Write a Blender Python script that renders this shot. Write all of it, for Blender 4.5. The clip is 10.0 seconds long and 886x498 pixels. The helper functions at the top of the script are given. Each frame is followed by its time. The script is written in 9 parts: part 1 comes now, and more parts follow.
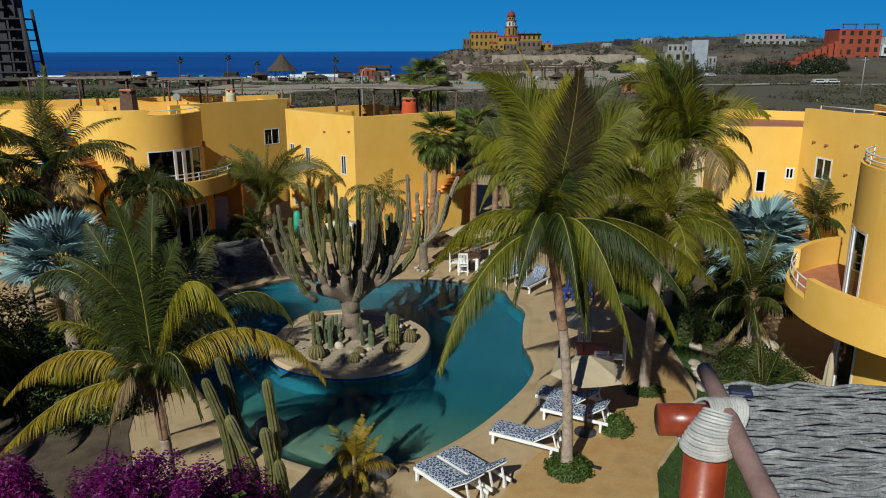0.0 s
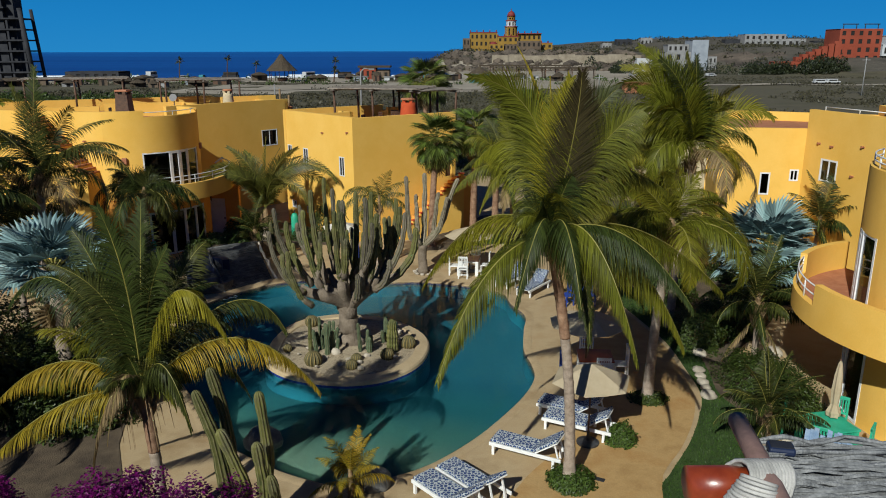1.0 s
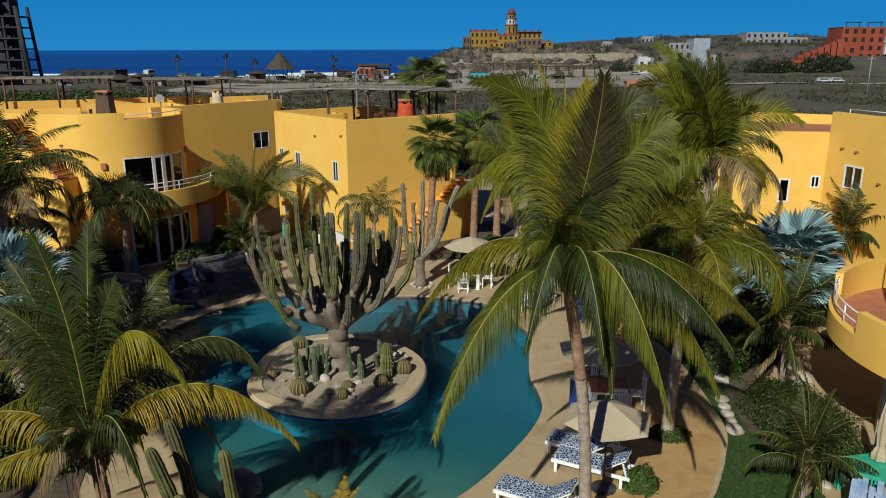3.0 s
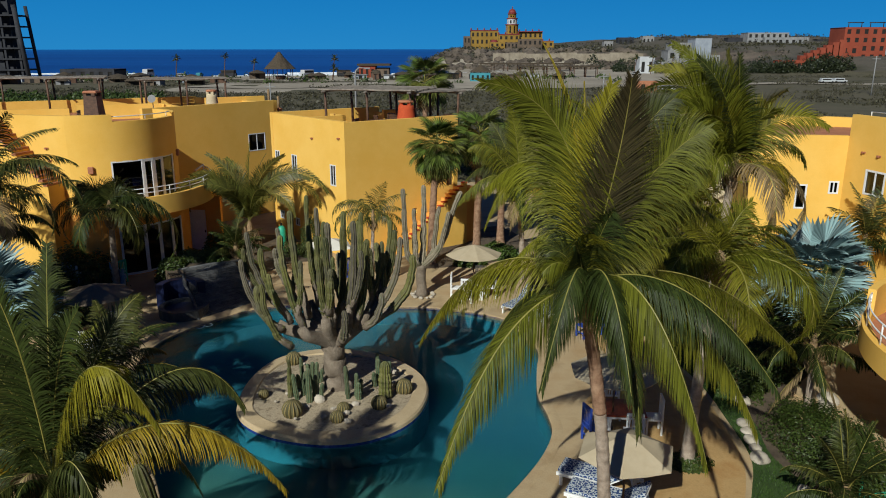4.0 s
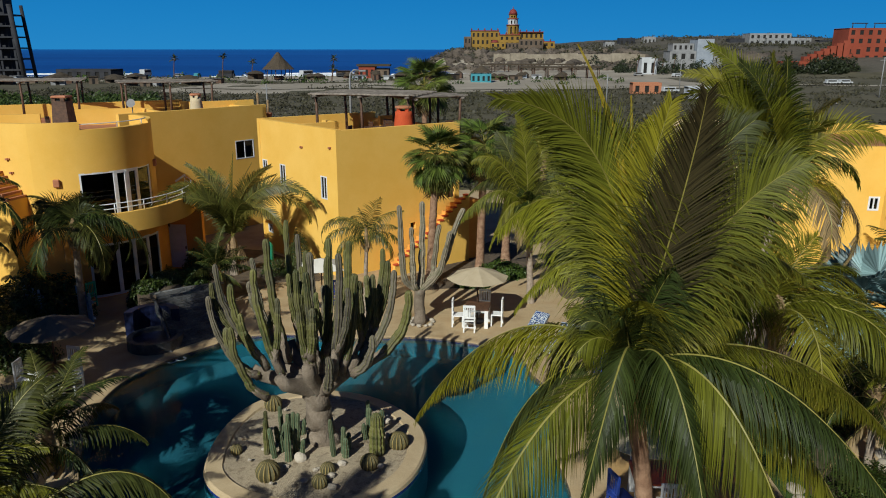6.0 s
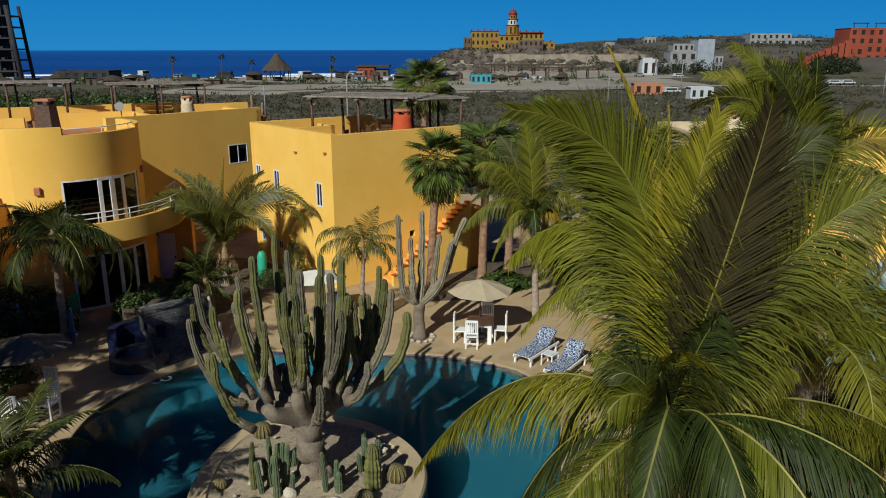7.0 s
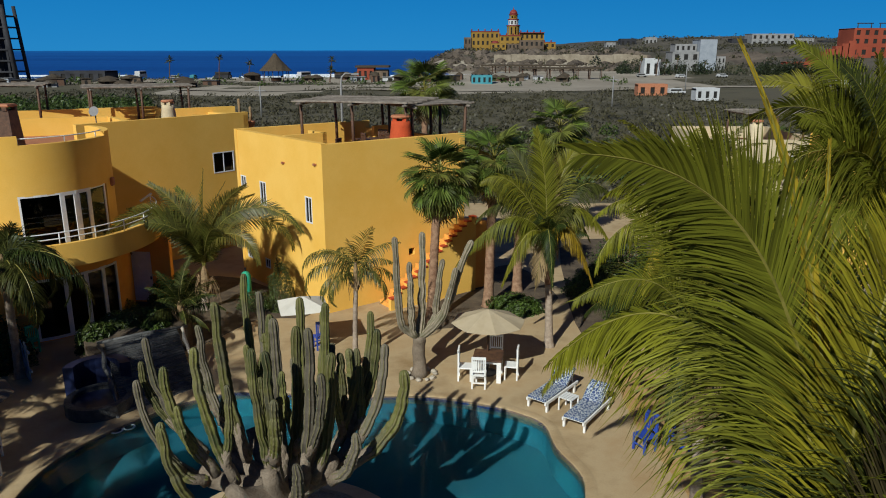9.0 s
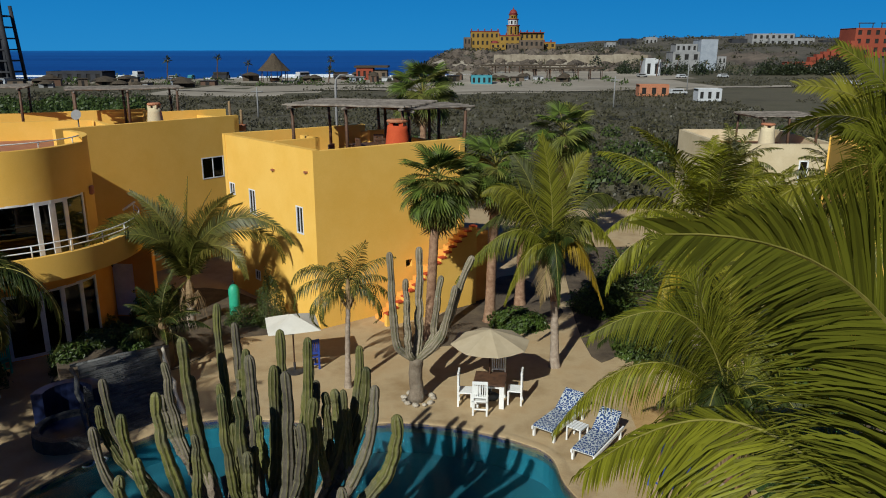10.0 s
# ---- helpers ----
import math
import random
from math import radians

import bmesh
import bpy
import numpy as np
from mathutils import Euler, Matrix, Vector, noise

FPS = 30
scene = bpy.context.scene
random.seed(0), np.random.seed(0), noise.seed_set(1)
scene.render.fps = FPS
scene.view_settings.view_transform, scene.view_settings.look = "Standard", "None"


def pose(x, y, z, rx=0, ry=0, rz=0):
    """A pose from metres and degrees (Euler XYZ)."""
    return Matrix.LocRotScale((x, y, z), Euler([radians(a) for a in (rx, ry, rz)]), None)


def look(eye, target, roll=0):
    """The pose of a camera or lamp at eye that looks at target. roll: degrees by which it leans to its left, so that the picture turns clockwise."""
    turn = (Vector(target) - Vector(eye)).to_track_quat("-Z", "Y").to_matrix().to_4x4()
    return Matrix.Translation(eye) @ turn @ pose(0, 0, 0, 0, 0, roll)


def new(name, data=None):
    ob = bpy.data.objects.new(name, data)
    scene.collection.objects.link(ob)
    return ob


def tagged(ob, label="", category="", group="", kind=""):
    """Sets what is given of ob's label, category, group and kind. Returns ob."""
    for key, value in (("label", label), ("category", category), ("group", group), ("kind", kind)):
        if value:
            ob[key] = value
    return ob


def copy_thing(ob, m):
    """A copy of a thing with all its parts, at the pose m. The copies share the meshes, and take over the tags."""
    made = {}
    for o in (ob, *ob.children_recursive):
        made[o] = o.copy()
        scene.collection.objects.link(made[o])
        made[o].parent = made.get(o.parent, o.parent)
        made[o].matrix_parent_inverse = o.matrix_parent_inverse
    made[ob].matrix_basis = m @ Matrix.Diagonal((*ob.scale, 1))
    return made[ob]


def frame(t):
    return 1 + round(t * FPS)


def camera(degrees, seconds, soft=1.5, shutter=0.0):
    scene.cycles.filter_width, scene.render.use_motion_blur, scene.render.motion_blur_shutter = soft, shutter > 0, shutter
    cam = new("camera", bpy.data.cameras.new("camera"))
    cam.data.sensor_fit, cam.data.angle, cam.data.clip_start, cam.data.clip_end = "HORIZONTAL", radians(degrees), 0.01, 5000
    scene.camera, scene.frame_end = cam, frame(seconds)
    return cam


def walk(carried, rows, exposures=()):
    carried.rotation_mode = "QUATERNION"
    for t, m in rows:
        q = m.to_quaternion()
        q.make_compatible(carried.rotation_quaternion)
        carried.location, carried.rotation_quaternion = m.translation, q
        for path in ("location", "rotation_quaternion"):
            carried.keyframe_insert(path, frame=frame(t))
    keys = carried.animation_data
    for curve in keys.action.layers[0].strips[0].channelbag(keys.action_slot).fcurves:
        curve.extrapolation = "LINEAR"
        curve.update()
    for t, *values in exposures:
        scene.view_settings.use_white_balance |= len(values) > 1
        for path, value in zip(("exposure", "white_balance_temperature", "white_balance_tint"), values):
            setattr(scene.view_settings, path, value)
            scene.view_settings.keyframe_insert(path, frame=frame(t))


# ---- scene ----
cam = camera(62.5, 10.0, 1.0)
PATH = [
    (0.0, (0.208, 0.563, 10.147), (0.191, 2.493, 9.624), -0.1),
    (0.5, (0.227, 0.774, 10.158), (0.21, 2.704, 9.635), -0.1),
    (1.0, (0.235, 1.085, 10.157), (0.218, 3.015, 9.634), -0.1),
    (1.5, (0.251, 1.518, 10.146), (0.234, 3.448, 9.623), -0.1),
    (2.0, (0.271, 2.03, 10.161), (0.254, 3.96, 9.637), -0.1),
    (2.5, (0.274, 2.614, 10.171), (0.257, 4.543, 9.645), -0.1),
    (4.0, (0.16, 4.738, 10.147), (0.143, 6.667, 9.619), -0.0),
    (4.5, (0.135, 5.518, 10.143), (0.117, 7.447, 9.615), 0.0),
    (5.0, (0.152, 6.294, 10.153), (0.134, 8.222, 9.625), -0.0),
    (5.5, (0.13, 7.051, 10.181), (0.113, 8.98, 9.653), 0.1),
    (7.0, (0.066, 9.284, 10.201), (0.049, 11.214, 9.675), 0.0),
    (7.5, (0.014, 10.056, 10.194), (-0.002, 11.985, 9.668), 0.0),
    (8.0, (-0.018, 10.852, 10.177), (-0.034, 12.782, 9.652), 0.1),
    (8.5, (-0.044, 11.644, 10.18), (-0.061, 13.574, 9.654), 0.0),
    (9.0, (-0.06, 12.44, 10.189), (-0.077, 14.37, 9.664), 0.0),
    (9.5, (-0.069, 13.272, 10.19), (-0.085, 15.202, 9.665), 0.0),
    (10.0, (-0.045, 14.103, 10.222), (-0.061, 16.032, 9.697), 0.0),
]
walk(cam, [(t, look(eye, aim, lean)) for t, eye, aim, lean in PATH])

# ---- daylight ----
SUN_FROM = Vector((-0.42, -0.90, 0.70)).normalized()
scene.view_settings.exposure = 0.0
world = bpy.data.worlds.new("sky")
scene.world = world
world.use_nodes = True
wn, wl = world.node_tree.nodes, world.node_tree.links
sky = wn.new("ShaderNodeTexSky")
sky.sky_type = "NISHITA"
sky.sun_disc = False
sky.sun_elevation = math.asin(SUN_FROM.z)
sky.sun_rotation = math.atan2(SUN_FROM.x, SUN_FROM.y)
sky.air_density, sky.dust_density, sky.ozone_density = 1.0, 0.1, 4.0
blue = wn.new("ShaderNodeMix")
blue.data_type, blue.blend_type = "RGBA", "MULTIPLY"
blue.inputs[0].default_value = 1.0
blue.inputs[7].default_value = (0.12, 0.33, 0.68, 1.0)
wl.new(sky.outputs[0], blue.inputs[6])
wl.new(blue.outputs[2], wn["Background"].inputs[0])
wn["Background"].inputs[1].default_value = 0.05
sun = new("sun", bpy.data.lights.new("sun", "SUN"))
sun.data.energy, sun.data.angle, sun.data.color = 4.75, radians(0.55), (0.90, 0.93, 0.865)
sun.matrix_world = look((0, 0, 60), Vector((0, 0, 60)) - SUN_FROM)

from mathutils.geometry import tessellate_polygon

# ---- materials ----
def node_mat(name):
    m = bpy.data.materials.new(name)
    m.use_nodes = True
    return m, m.node_tree.nodes, m.node_tree.links, m.node_tree.nodes["Principled BSDF"]


def ramp_node(n, stops):
    r = n.new("ShaderNodeValToRGB")
    e = r.color_ramp.elements
    while len(e) < len(stops):
        e.new(0.5)
    for k, (at, c) in zip(e, stops):
        k.position, k.color = at, (*c, 1.0)
    return r


def surface(name, a, b, scale=1.5, rough=0.85, fine=60.0, relief=0.25, dist=0.01, c=None, metal=0.0, vary=0.0, island=0.0, spec=0.4, lo=0.35, hi=0.65, grit=1.0):
    """Two tones mixed by large stains, a fine grain over them, and relief."""
    m, n, l, p = node_mat(name)
    tc = n.new("ShaderNodeTexCoord")
    big = n.new("ShaderNodeTexNoise")
    big.inputs["Scale"].default_value, big.inputs["Detail"].default_value, big.inputs["Roughness"].default_value = scale, 6.0, 0.65
    l.new(tc.outputs["Object"], big.inputs["Vector"])
    stops = [(lo, a), (hi, b)] if c is None else [(lo, a), ((lo + hi) / 2, b), (hi, c)]
    r = ramp_node(n, stops)
    l.new(big.outputs["Fac"], r.inputs[0])
    grain = n.new("ShaderNodeTexNoise")
    grain.inputs["Scale"].default_value, grain.inputs["Detail"].default_value = fine, 3.0
    l.new(tc.outputs["Object"], grain.inputs["Vector"])
    hsv = n.new("ShaderNodeHueSaturation")
    span = n.new("ShaderNodeMapRange")
    span.inputs[3].default_value, span.inputs[4].default_value = 1 - 0.22 * grit, 1 + 0.2 * grit
    l.new(grain.outputs["Fac"], span.inputs[0])
    value = span.outputs[0]
    for amount, source in ((vary, "ShaderNodeObjectInfo"), (island, "ShaderNodeNewGeometry")):
        if amount:
            o = n.new(source)
            k = n.new("ShaderNodeMapRange")
            k.inputs[3].default_value, k.inputs[4].default_value = 1 - amount, 1 + amount
            l.new(o.outputs["Random" if source == "ShaderNodeObjectInfo" else "Random Per Island"], k.inputs[0])
            x = n.new("ShaderNodeMath")
            x.operation = "MULTIPLY"
            l.new(value, x.inputs[0]), l.new(k.outputs[0], x.inputs[1])
            value = x.outputs[0]
    l.new(value, hsv.inputs["Value"])
    l.new(r.outputs[0], hsv.inputs["Color"])
    l.new(hsv.outputs[0], p.inputs["Base Color"])
    p.inputs["Roughness"].default_value, p.inputs["Metallic"].default_value = rough, metal
    p.inputs["Specular IOR Level"].default_value = spec
    if relief:
        bp = n.new("ShaderNodeBump")
        bp.inputs["Strength"].default_value, bp.inputs["Distance"].default_value = relief, dist
        l.new(grain.outputs["Fac"], bp.inputs["Height"])
        l.new(bp.outputs[0], p.inputs["Normal"])
    return m


def leaf(name, green, tip, old, glow=0.35, rough=0.45, spec=0.35):
    """A leaf: green at the root, another tone at the tip, hue shifting leaf by leaf, and light shining through it."""
    m, n, l, p = node_mat(name)
    at = n.new("ShaderNodeAttribute")
    at.attribute_name = "along"
    r = ramp_node(n, [(0.0, green), (0.62, green), (1.0, tip)])
    l.new(at.outputs["Fac"], r.inputs[0])
    info = n.new("ShaderNodeObjectInfo")
    geo = n.new("ShaderNodeNewGeometry")
    tone = ramp_node(n, [(0.0, (0, 0, 0)), (0.55, (0.12, 0.12, 0.12)), (1.0, (0.75, 0.75, 0.75))])
    l.new(info.outputs["Random"], tone.inputs[0])
    mix = n.new("ShaderNodeMix")
    mix.data_type = "RGBA"
    mix.inputs[7].default_value = (*old, 1)
    l.new(tone.outputs[0], mix.inputs[0])
    l.new(r.outputs[0], mix.inputs[6])
    hsv = n.new("ShaderNodeHueSaturation")
    k = n.new("ShaderNodeMapRange")
    k.inputs[3].default_value, k.inputs[4].default_value = 0.45, 1.5
    l.new(geo.outputs["Random Per Island"], k.inputs[0])
    l.new(k.outputs[0], hsv.inputs["Value"])
    l.new(mix.outputs[2], hsv.inputs["Color"])
    l.new(hsv.outputs[0], p.inputs["Base Color"])
    p.inputs["Roughness"].default_value = rough
    p.inputs["Specular IOR Level"].default_value = spec
    tr = n.new("ShaderNodeBsdfTranslucent")
    l.new(hsv.outputs[0], tr.inputs["Color"])
    ms = n.new("ShaderNodeMixShader")
    ms.inputs[0].default_value = glow
    l.new(p.outputs[0], ms.inputs[1]), l.new(tr.outputs[0], ms.inputs[2])
    l.new(ms.outputs[0], n["Material Output"].inputs["Surface"])
    return m


def glass(name, tint=(0.8, 0.85, 0.86), ior=1.45):
    m, n, l, p = node_mat(name)
    p.inputs["Base Color"].default_value = (*tint, 1)
    p.inputs["Roughness"].default_value = 0.02
    p.inputs["Transmission Weight"].default_value = 1.0
    p.inputs["IOR"].default_value = ior
    return m


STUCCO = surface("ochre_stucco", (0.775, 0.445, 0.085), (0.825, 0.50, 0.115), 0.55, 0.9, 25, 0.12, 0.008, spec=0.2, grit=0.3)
# Deeper orange copy of the stucco, with warm bounced light in its colour.
STUCCO_IN = surface("deep_ochre_stucco_bounce", (0.74, 0.31, 0.06), (0.82, 0.39, 0.09), 0.7, 0.9, 25, 0.12, 0.008, spec=0.2, grit=0.3)
CREAM = surface("cream_stucco", (0.50, 0.40, 0.25), (0.60, 0.50, 0.33), 0.6, 0.9, 25, 0.25, 0.012, spec=0.2)
FARRED = surface("faded_red_wall", (0.22, 0.042, 0.02), (0.29, 0.06, 0.03), 0.1, 0.9, 3, 0.2, 0.05)
RED_STUCCO = surface("red_stucco", (0.44, 0.062, 0.022), (0.52, 0.09, 0.03), 0.8, 0.85, 25, 0.25, 0.01, spec=0.2)
TERRACOTTA = surface("terracotta_tile", (0.36, 0.13, 0.06), (0.45, 0.19, 0.10), 3, 0.7, 40, 0.2, 0.005)
DECK = surface("tan_concrete", (0.30, 0.20, 0.098), (0.44, 0.325, 0.185), 0.5, 0.8, 30, 0.2, 0.006, c=(0.38, 0.25, 0.122), lo=0.3, hi=0.7)
PATH_STAIN = surface("ochre_stained_concrete", (0.30, 0.17, 0.06), (0.44, 0.28, 0.115), 0.7, 0.75, 30, 0.2, 0.006, c=(0.36, 0.19, 0.062), lo=0.3, hi=0.7)
COPING = surface("pale_coping", (0.40, 0.295, 0.165), (0.50, 0.385, 0.235), 1.2, 0.75, 40, 0.2, 0.005)
SAND = surface("pale_gravel", (0.25, 0.19, 0.12), (0.46, 0.37, 0.25), 5.5, 0.95, 70, 1.0, 0.03, c=(0.34, 0.27, 0.18), grit=1.8)
SOIL = surface("dark_soil", (0.06, 0.042, 0.028), (0.13, 0.095, 0.06), 1.5, 0.95, 40, 0.8, 0.03)
GRASS = surface("lawn_soil", (0.026, 0.055, 0.010), (0.045, 0.082, 0.016), 1.2, 0.9, 120, 0.8, 0.02)
BLADE = leaf("grass_blade", (0.036, 0.085, 0.012), (0.075, 0.125, 0.022), (0.05, 0.08, 0.016), 0.25, 0.5)
SCRUB_GROUND = surface("scrub_ground", (0.048, 0.043, 0.024), (0.095, 0.082, 0.048), 0.05, 0.95, 2.0, 0.5, 0.2, c=(0.06, 0.056, 0.028), lo=0.32, hi=0.68)
BEACH = surface("beach_sand", (0.24, 0.205, 0.155), (0.36, 0.315, 0.25), 0.03, 0.95, 1.0, 0.2, 0.1)
ROCK = surface("brown_rock", (0.06, 0.048, 0.038), (0.16, 0.125, 0.095), 0.08, 0.95, 0.9, 0.9, 1.2)
HILL = surface("dry_hillside", (0.042, 0.038, 0.028), (0.092, 0.080, 0.062), 0.03, 0.95, 0.5, 0.8, 0.8, c=(0.05, 0.047, 0.030), lo=0.35, hi=0.65)
TRUNK = surface("grey_palm_trunk", (0.23, 0.175, 0.13), (0.40, 0.32, 0.25), 6, 0.9, 50, 0.8, 0.014)
TRUNK_RED = surface("brown_palm_trunk", (0.17, 0.085, 0.048), (0.34, 0.21, 0.13), 5, 0.85, 50, 0.7, 0.01)
FIBRE = surface("dry_palm_fibre", (0.16, 0.10, 0.05), (0.34, 0.23, 0.12), 8, 0.95, 60, 0.8, 0.01)
CACTUS = surface("cactus_skin", (0.036, 0.046, 0.014), (0.115, 0.112, 0.027), 1.3, 0.7, 22, 0.7, 0.015, c=(0.078, 0.074, 0.042), vary=0.4)
CACTUS_GREY = surface("grey_cactus_skin", (0.062, 0.053, 0.038), (0.14, 0.118, 0.088), 1.3, 0.8, 22, 0.7, 0.015, c=(0.072, 0.074, 0.037), vary=0.4)
CACTUS_DARK = surface("dark_cactus_skin", (0.05, 0.085, 0.045), (0.10, 0.13, 0.07), 3, 0.6, 40, 0.3, 0.005, vary=0.2)
CACTUS_TAN = surface("tan_cactus_skin", (0.13, 0.11, 0.08), (0.25, 0.205, 0.15), 1.8, 0.85, 22, 0.7, 0.015, c=(0.17, 0.155, 0.10), vary=0.2)
BARREL_SKIN = surface("barrel_cactus_skin", (0.07, 0.062, 0.026), (0.12, 0.10, 0.042), 4, 0.7, 40, 0.4, 0.006)
SPINE = surface("cactus_rib_spines", (0.09, 0.082, 0.034), (0.18, 0.155, 0.075), 9, 0.9, 120, 0.5, 0.004)
BARREL_SPINE = surface("golden_spines", (0.24, 0.17, 0.055), (0.33, 0.24, 0.085), 9, 0.9, 120, 0.5, 0.004)
BARK = surface("woody_cactus_bark", (0.13, 0.098, 0.068), (0.25, 0.20, 0.15), 3, 0.95, 25, 0.9, 0.03)
WHITE = surface("white_paint", (0.70, 0.70, 0.68), (0.82, 0.82, 0.80), 3, 0.5, 60, 0.08, 0.003, vary=0.06)
ALU = surface("white_aluminium", (0.66, 0.67, 0.68), (0.78, 0.79, 0.80), 3, 0.35, 60, 0.0)
DARKWOOD = surface("dark_wood", (0.06, 0.03, 0.018), (0.13, 0.065, 0.035), 6, 0.6, 60, 0.4, 0.004)
REDWOOD = surface("varnished_red_wood", (0.19, 0.026, 0.009), (0.31, 0.055, 0.017), 6, 0.32, 30, 0.2, 0.004, spec=0.6)
GREYWOOD = surface("weathered_pole", (0.12, 0.098, 0.08), (0.25, 0.215, 0.18), 4, 0.95, 60, 0.7, 0.006, island=0.35)
STICK = surface("grey_roof_sticks", (0.13, 0.135, 0.14), (0.36, 0.365, 0.37), 9, 0.8, 60, 1.0, 0.008, island=0.5, grit=1.6)
ROPE = surface("pale_rope", (0.34, 0.33, 0.31), (0.50, 0.485, 0.455), 10, 0.95, 120, 0.6, 0.004, island=0.15)
BLUE = surface("blue_paint", (0.02, 0.05, 0.28), (0.03, 0.08, 0.40), 3, 0.5, 60, 0.1, 0.003)
BLUEWASH = surface("weathered_blue_boards", (0.16, 0.26, 0.42), (0.34, 0.43, 0.55), 3, 0.9, 50, 0.5, 0.004, vary=0.2)
GREEN = surface("sea_green_paint", (0.02, 0.33, 0.19), (0.04, 0.45, 0.28), 3, 0.5, 60, 0.1, 0.003, vary=0.1)
CANVAS = surface("beige_canvas", (0.40, 0.32, 0.205), (0.47, 0.385, 0.26), 1.5, 0.9, 90, 0.1, 0.002, grit=0.4)
CANVAS_PALE = surface("white_canvas", (0.62, 0.58, 0.50), (0.72, 0.68, 0.60), 1.5, 0.9, 90, 0.1, 0.002, grit=0.4)
# Beige canvas darkened to brown for the shade over the garden table.
CANVAS_SHADED = surface("shade_darkened_canvas", (0.14, 0.105, 0.07), (0.20, 0.15, 0.105), 1.5, 0.9, 90, 0.1, 0.002)
STEEL = surface("dark_metal", (0.05, 0.05, 0.055), (0.09, 0.09, 0.095), 3, 0.5, 60, 0.1, 0.002, metal=0.6)
SLATE = surface("wet_slate", (0.045, 0.047, 0.05), (0.13, 0.128, 0.122), 2.6, 0.5, 20, 0.9, 0.03, island=0.45)
PALESTONE = surface("pale_stone", (0.34, 0.29, 0.22), (0.48, 0.42, 0.34), 2.5, 0.9, 30, 0.5, 0.02, vary=0.2)
THATCH = surface("dry_thatch", (0.04, 0.03, 0.02), (0.09, 0.066, 0.042), 4, 0.95, 60, 0.8, 0.03, island=0.3)
GREYCONC = surface("bare_concrete", (0.19, 0.19, 0.19), (0.29, 0.285, 0.28), 0.4, 0.9, 8, 0.3, 0.02)
DARKCONC = surface("dark_concrete_frame", (0.018, 0.019, 0.024), (0.036, 0.037, 0.043), 0.4, 0.9, 8, 0.3, 0.02)
HOTEL_Y = surface("yellow_hotel_wall", (0.22, 0.125, 0.02), (0.30, 0.18, 0.034), 0.1, 0.9, 3, 0.2, 0.05)
FARWHITE = surface("white_house_wall", (0.40, 0.41, 0.42), (0.52, 0.53, 0.54), 0.2, 0.9, 5, 0.1, 0.02)
TEALPAINT = surface("turquoise_paint", (0.04, 0.22, 0.27), (0.06, 0.28, 0.33), 0.3, 0.8, 5, 0.1, 0.02)
DARKVOID = surface("dark_interior", (0.012, 0.011, 0.01), (0.02, 0.018, 0.016), 1, 0.9, 5, 0.0)
POOLWALL = surface("teal_pool_plaster", (0.008, 0.10, 0.155), (0.012, 0.155, 0.205), 0.35, 0.7, 25, 0.1, 0.004)


def pool_floor_mat():
    """Plaster, sandy on the shallow shelf and teal deep: water absorption put in colour."""
    m, n, l, p = node_mat("depth_tinted_pool_plaster")
    tc = n.new("ShaderNodeTexCoord")
    sep = n.new("ShaderNodeSeparateXYZ")
    l.new(tc.outputs["Object"], sep.inputs[0])
    no = n.new("ShaderNodeTexNoise")
    no.inputs["Scale"].default_value, no.inputs["Detail"].default_value = 0.6, 5.0
    l.new(tc.outputs["Object"], no.inputs["Vector"])
    add = n.new("ShaderNodeMath")
    add.operation = "MULTIPLY_ADD"
    add.inputs[1].default_value = 0.5
    l.new(no.outputs["Fac"], add.inputs[0]), l.new(sep.outputs["Z"], add.inputs[2])
    k = n.new("ShaderNodeMapRange")
    k.inputs[1].default_value, k.inputs[2].default_value = -1.5, 0.0
    l.new(add.outputs[0], k.inputs[0])
    r = ramp_node(n, [(0.0, (0.007, 0.088, 0.125)), (0.3, (0.013, 0.12, 0.135)), (0.62, (0.06, 0.16, 0.13)), (0.9, (0.16, 0.20, 0.14))])
    l.new(k.outputs[0], r.inputs[0])
    l.new(r.outputs[0], p.inputs["Base Color"])
    p.inputs["Roughness"].default_value = 0.75
    return m


POOLFLOOR = pool_floor_mat()
TILE_BLUE = surface("cobalt_waterline_tile", (0.012, 0.03, 0.16), (0.03, 0.07, 0.28), 8, 0.25, 40, 0.1, 0.002)
PANE = glass("window_glass", (0.05, 0.06, 0.075))

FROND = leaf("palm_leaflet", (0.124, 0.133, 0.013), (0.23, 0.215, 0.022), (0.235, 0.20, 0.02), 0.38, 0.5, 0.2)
# Lighter frond copy: sunlight put into the colour; also a yellow-green palm's own tone.
FROND_LIME = leaf("sunlit_lime_leaflet", (0.175, 0.18, 0.013), (0.30, 0.25, 0.022), (0.28, 0.23, 0.02), 0.36, 0.5, 0.2)
# Near-black frond copy: shade from neighbouring fronds put into the colour.
FROND_SHADOW = leaf("shadow_brown_leaflet", (0.028, 0.024, 0.010), (0.055, 0.045, 0.018), (0.05, 0.04, 0.016), 0.08, 0.6, 0.15)
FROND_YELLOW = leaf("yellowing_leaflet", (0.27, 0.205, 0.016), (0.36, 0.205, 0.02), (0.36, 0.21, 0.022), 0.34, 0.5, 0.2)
# Small palms' own green; in crowns and west garden, shade put into colour.
FROND_DARK = leaf("deep_green_shaded_leaflet", (0.030, 0.045, 0.009), (0.078, 0.08, 0.015), (0.07, 0.068, 0.014), 0.22, 0.5, 0.2)
FROND_OLIVE = leaf("olive_leaflet", (0.085, 0.09, 0.016), (0.17, 0.14, 0.03), (0.15, 0.12, 0.025), 0.28)
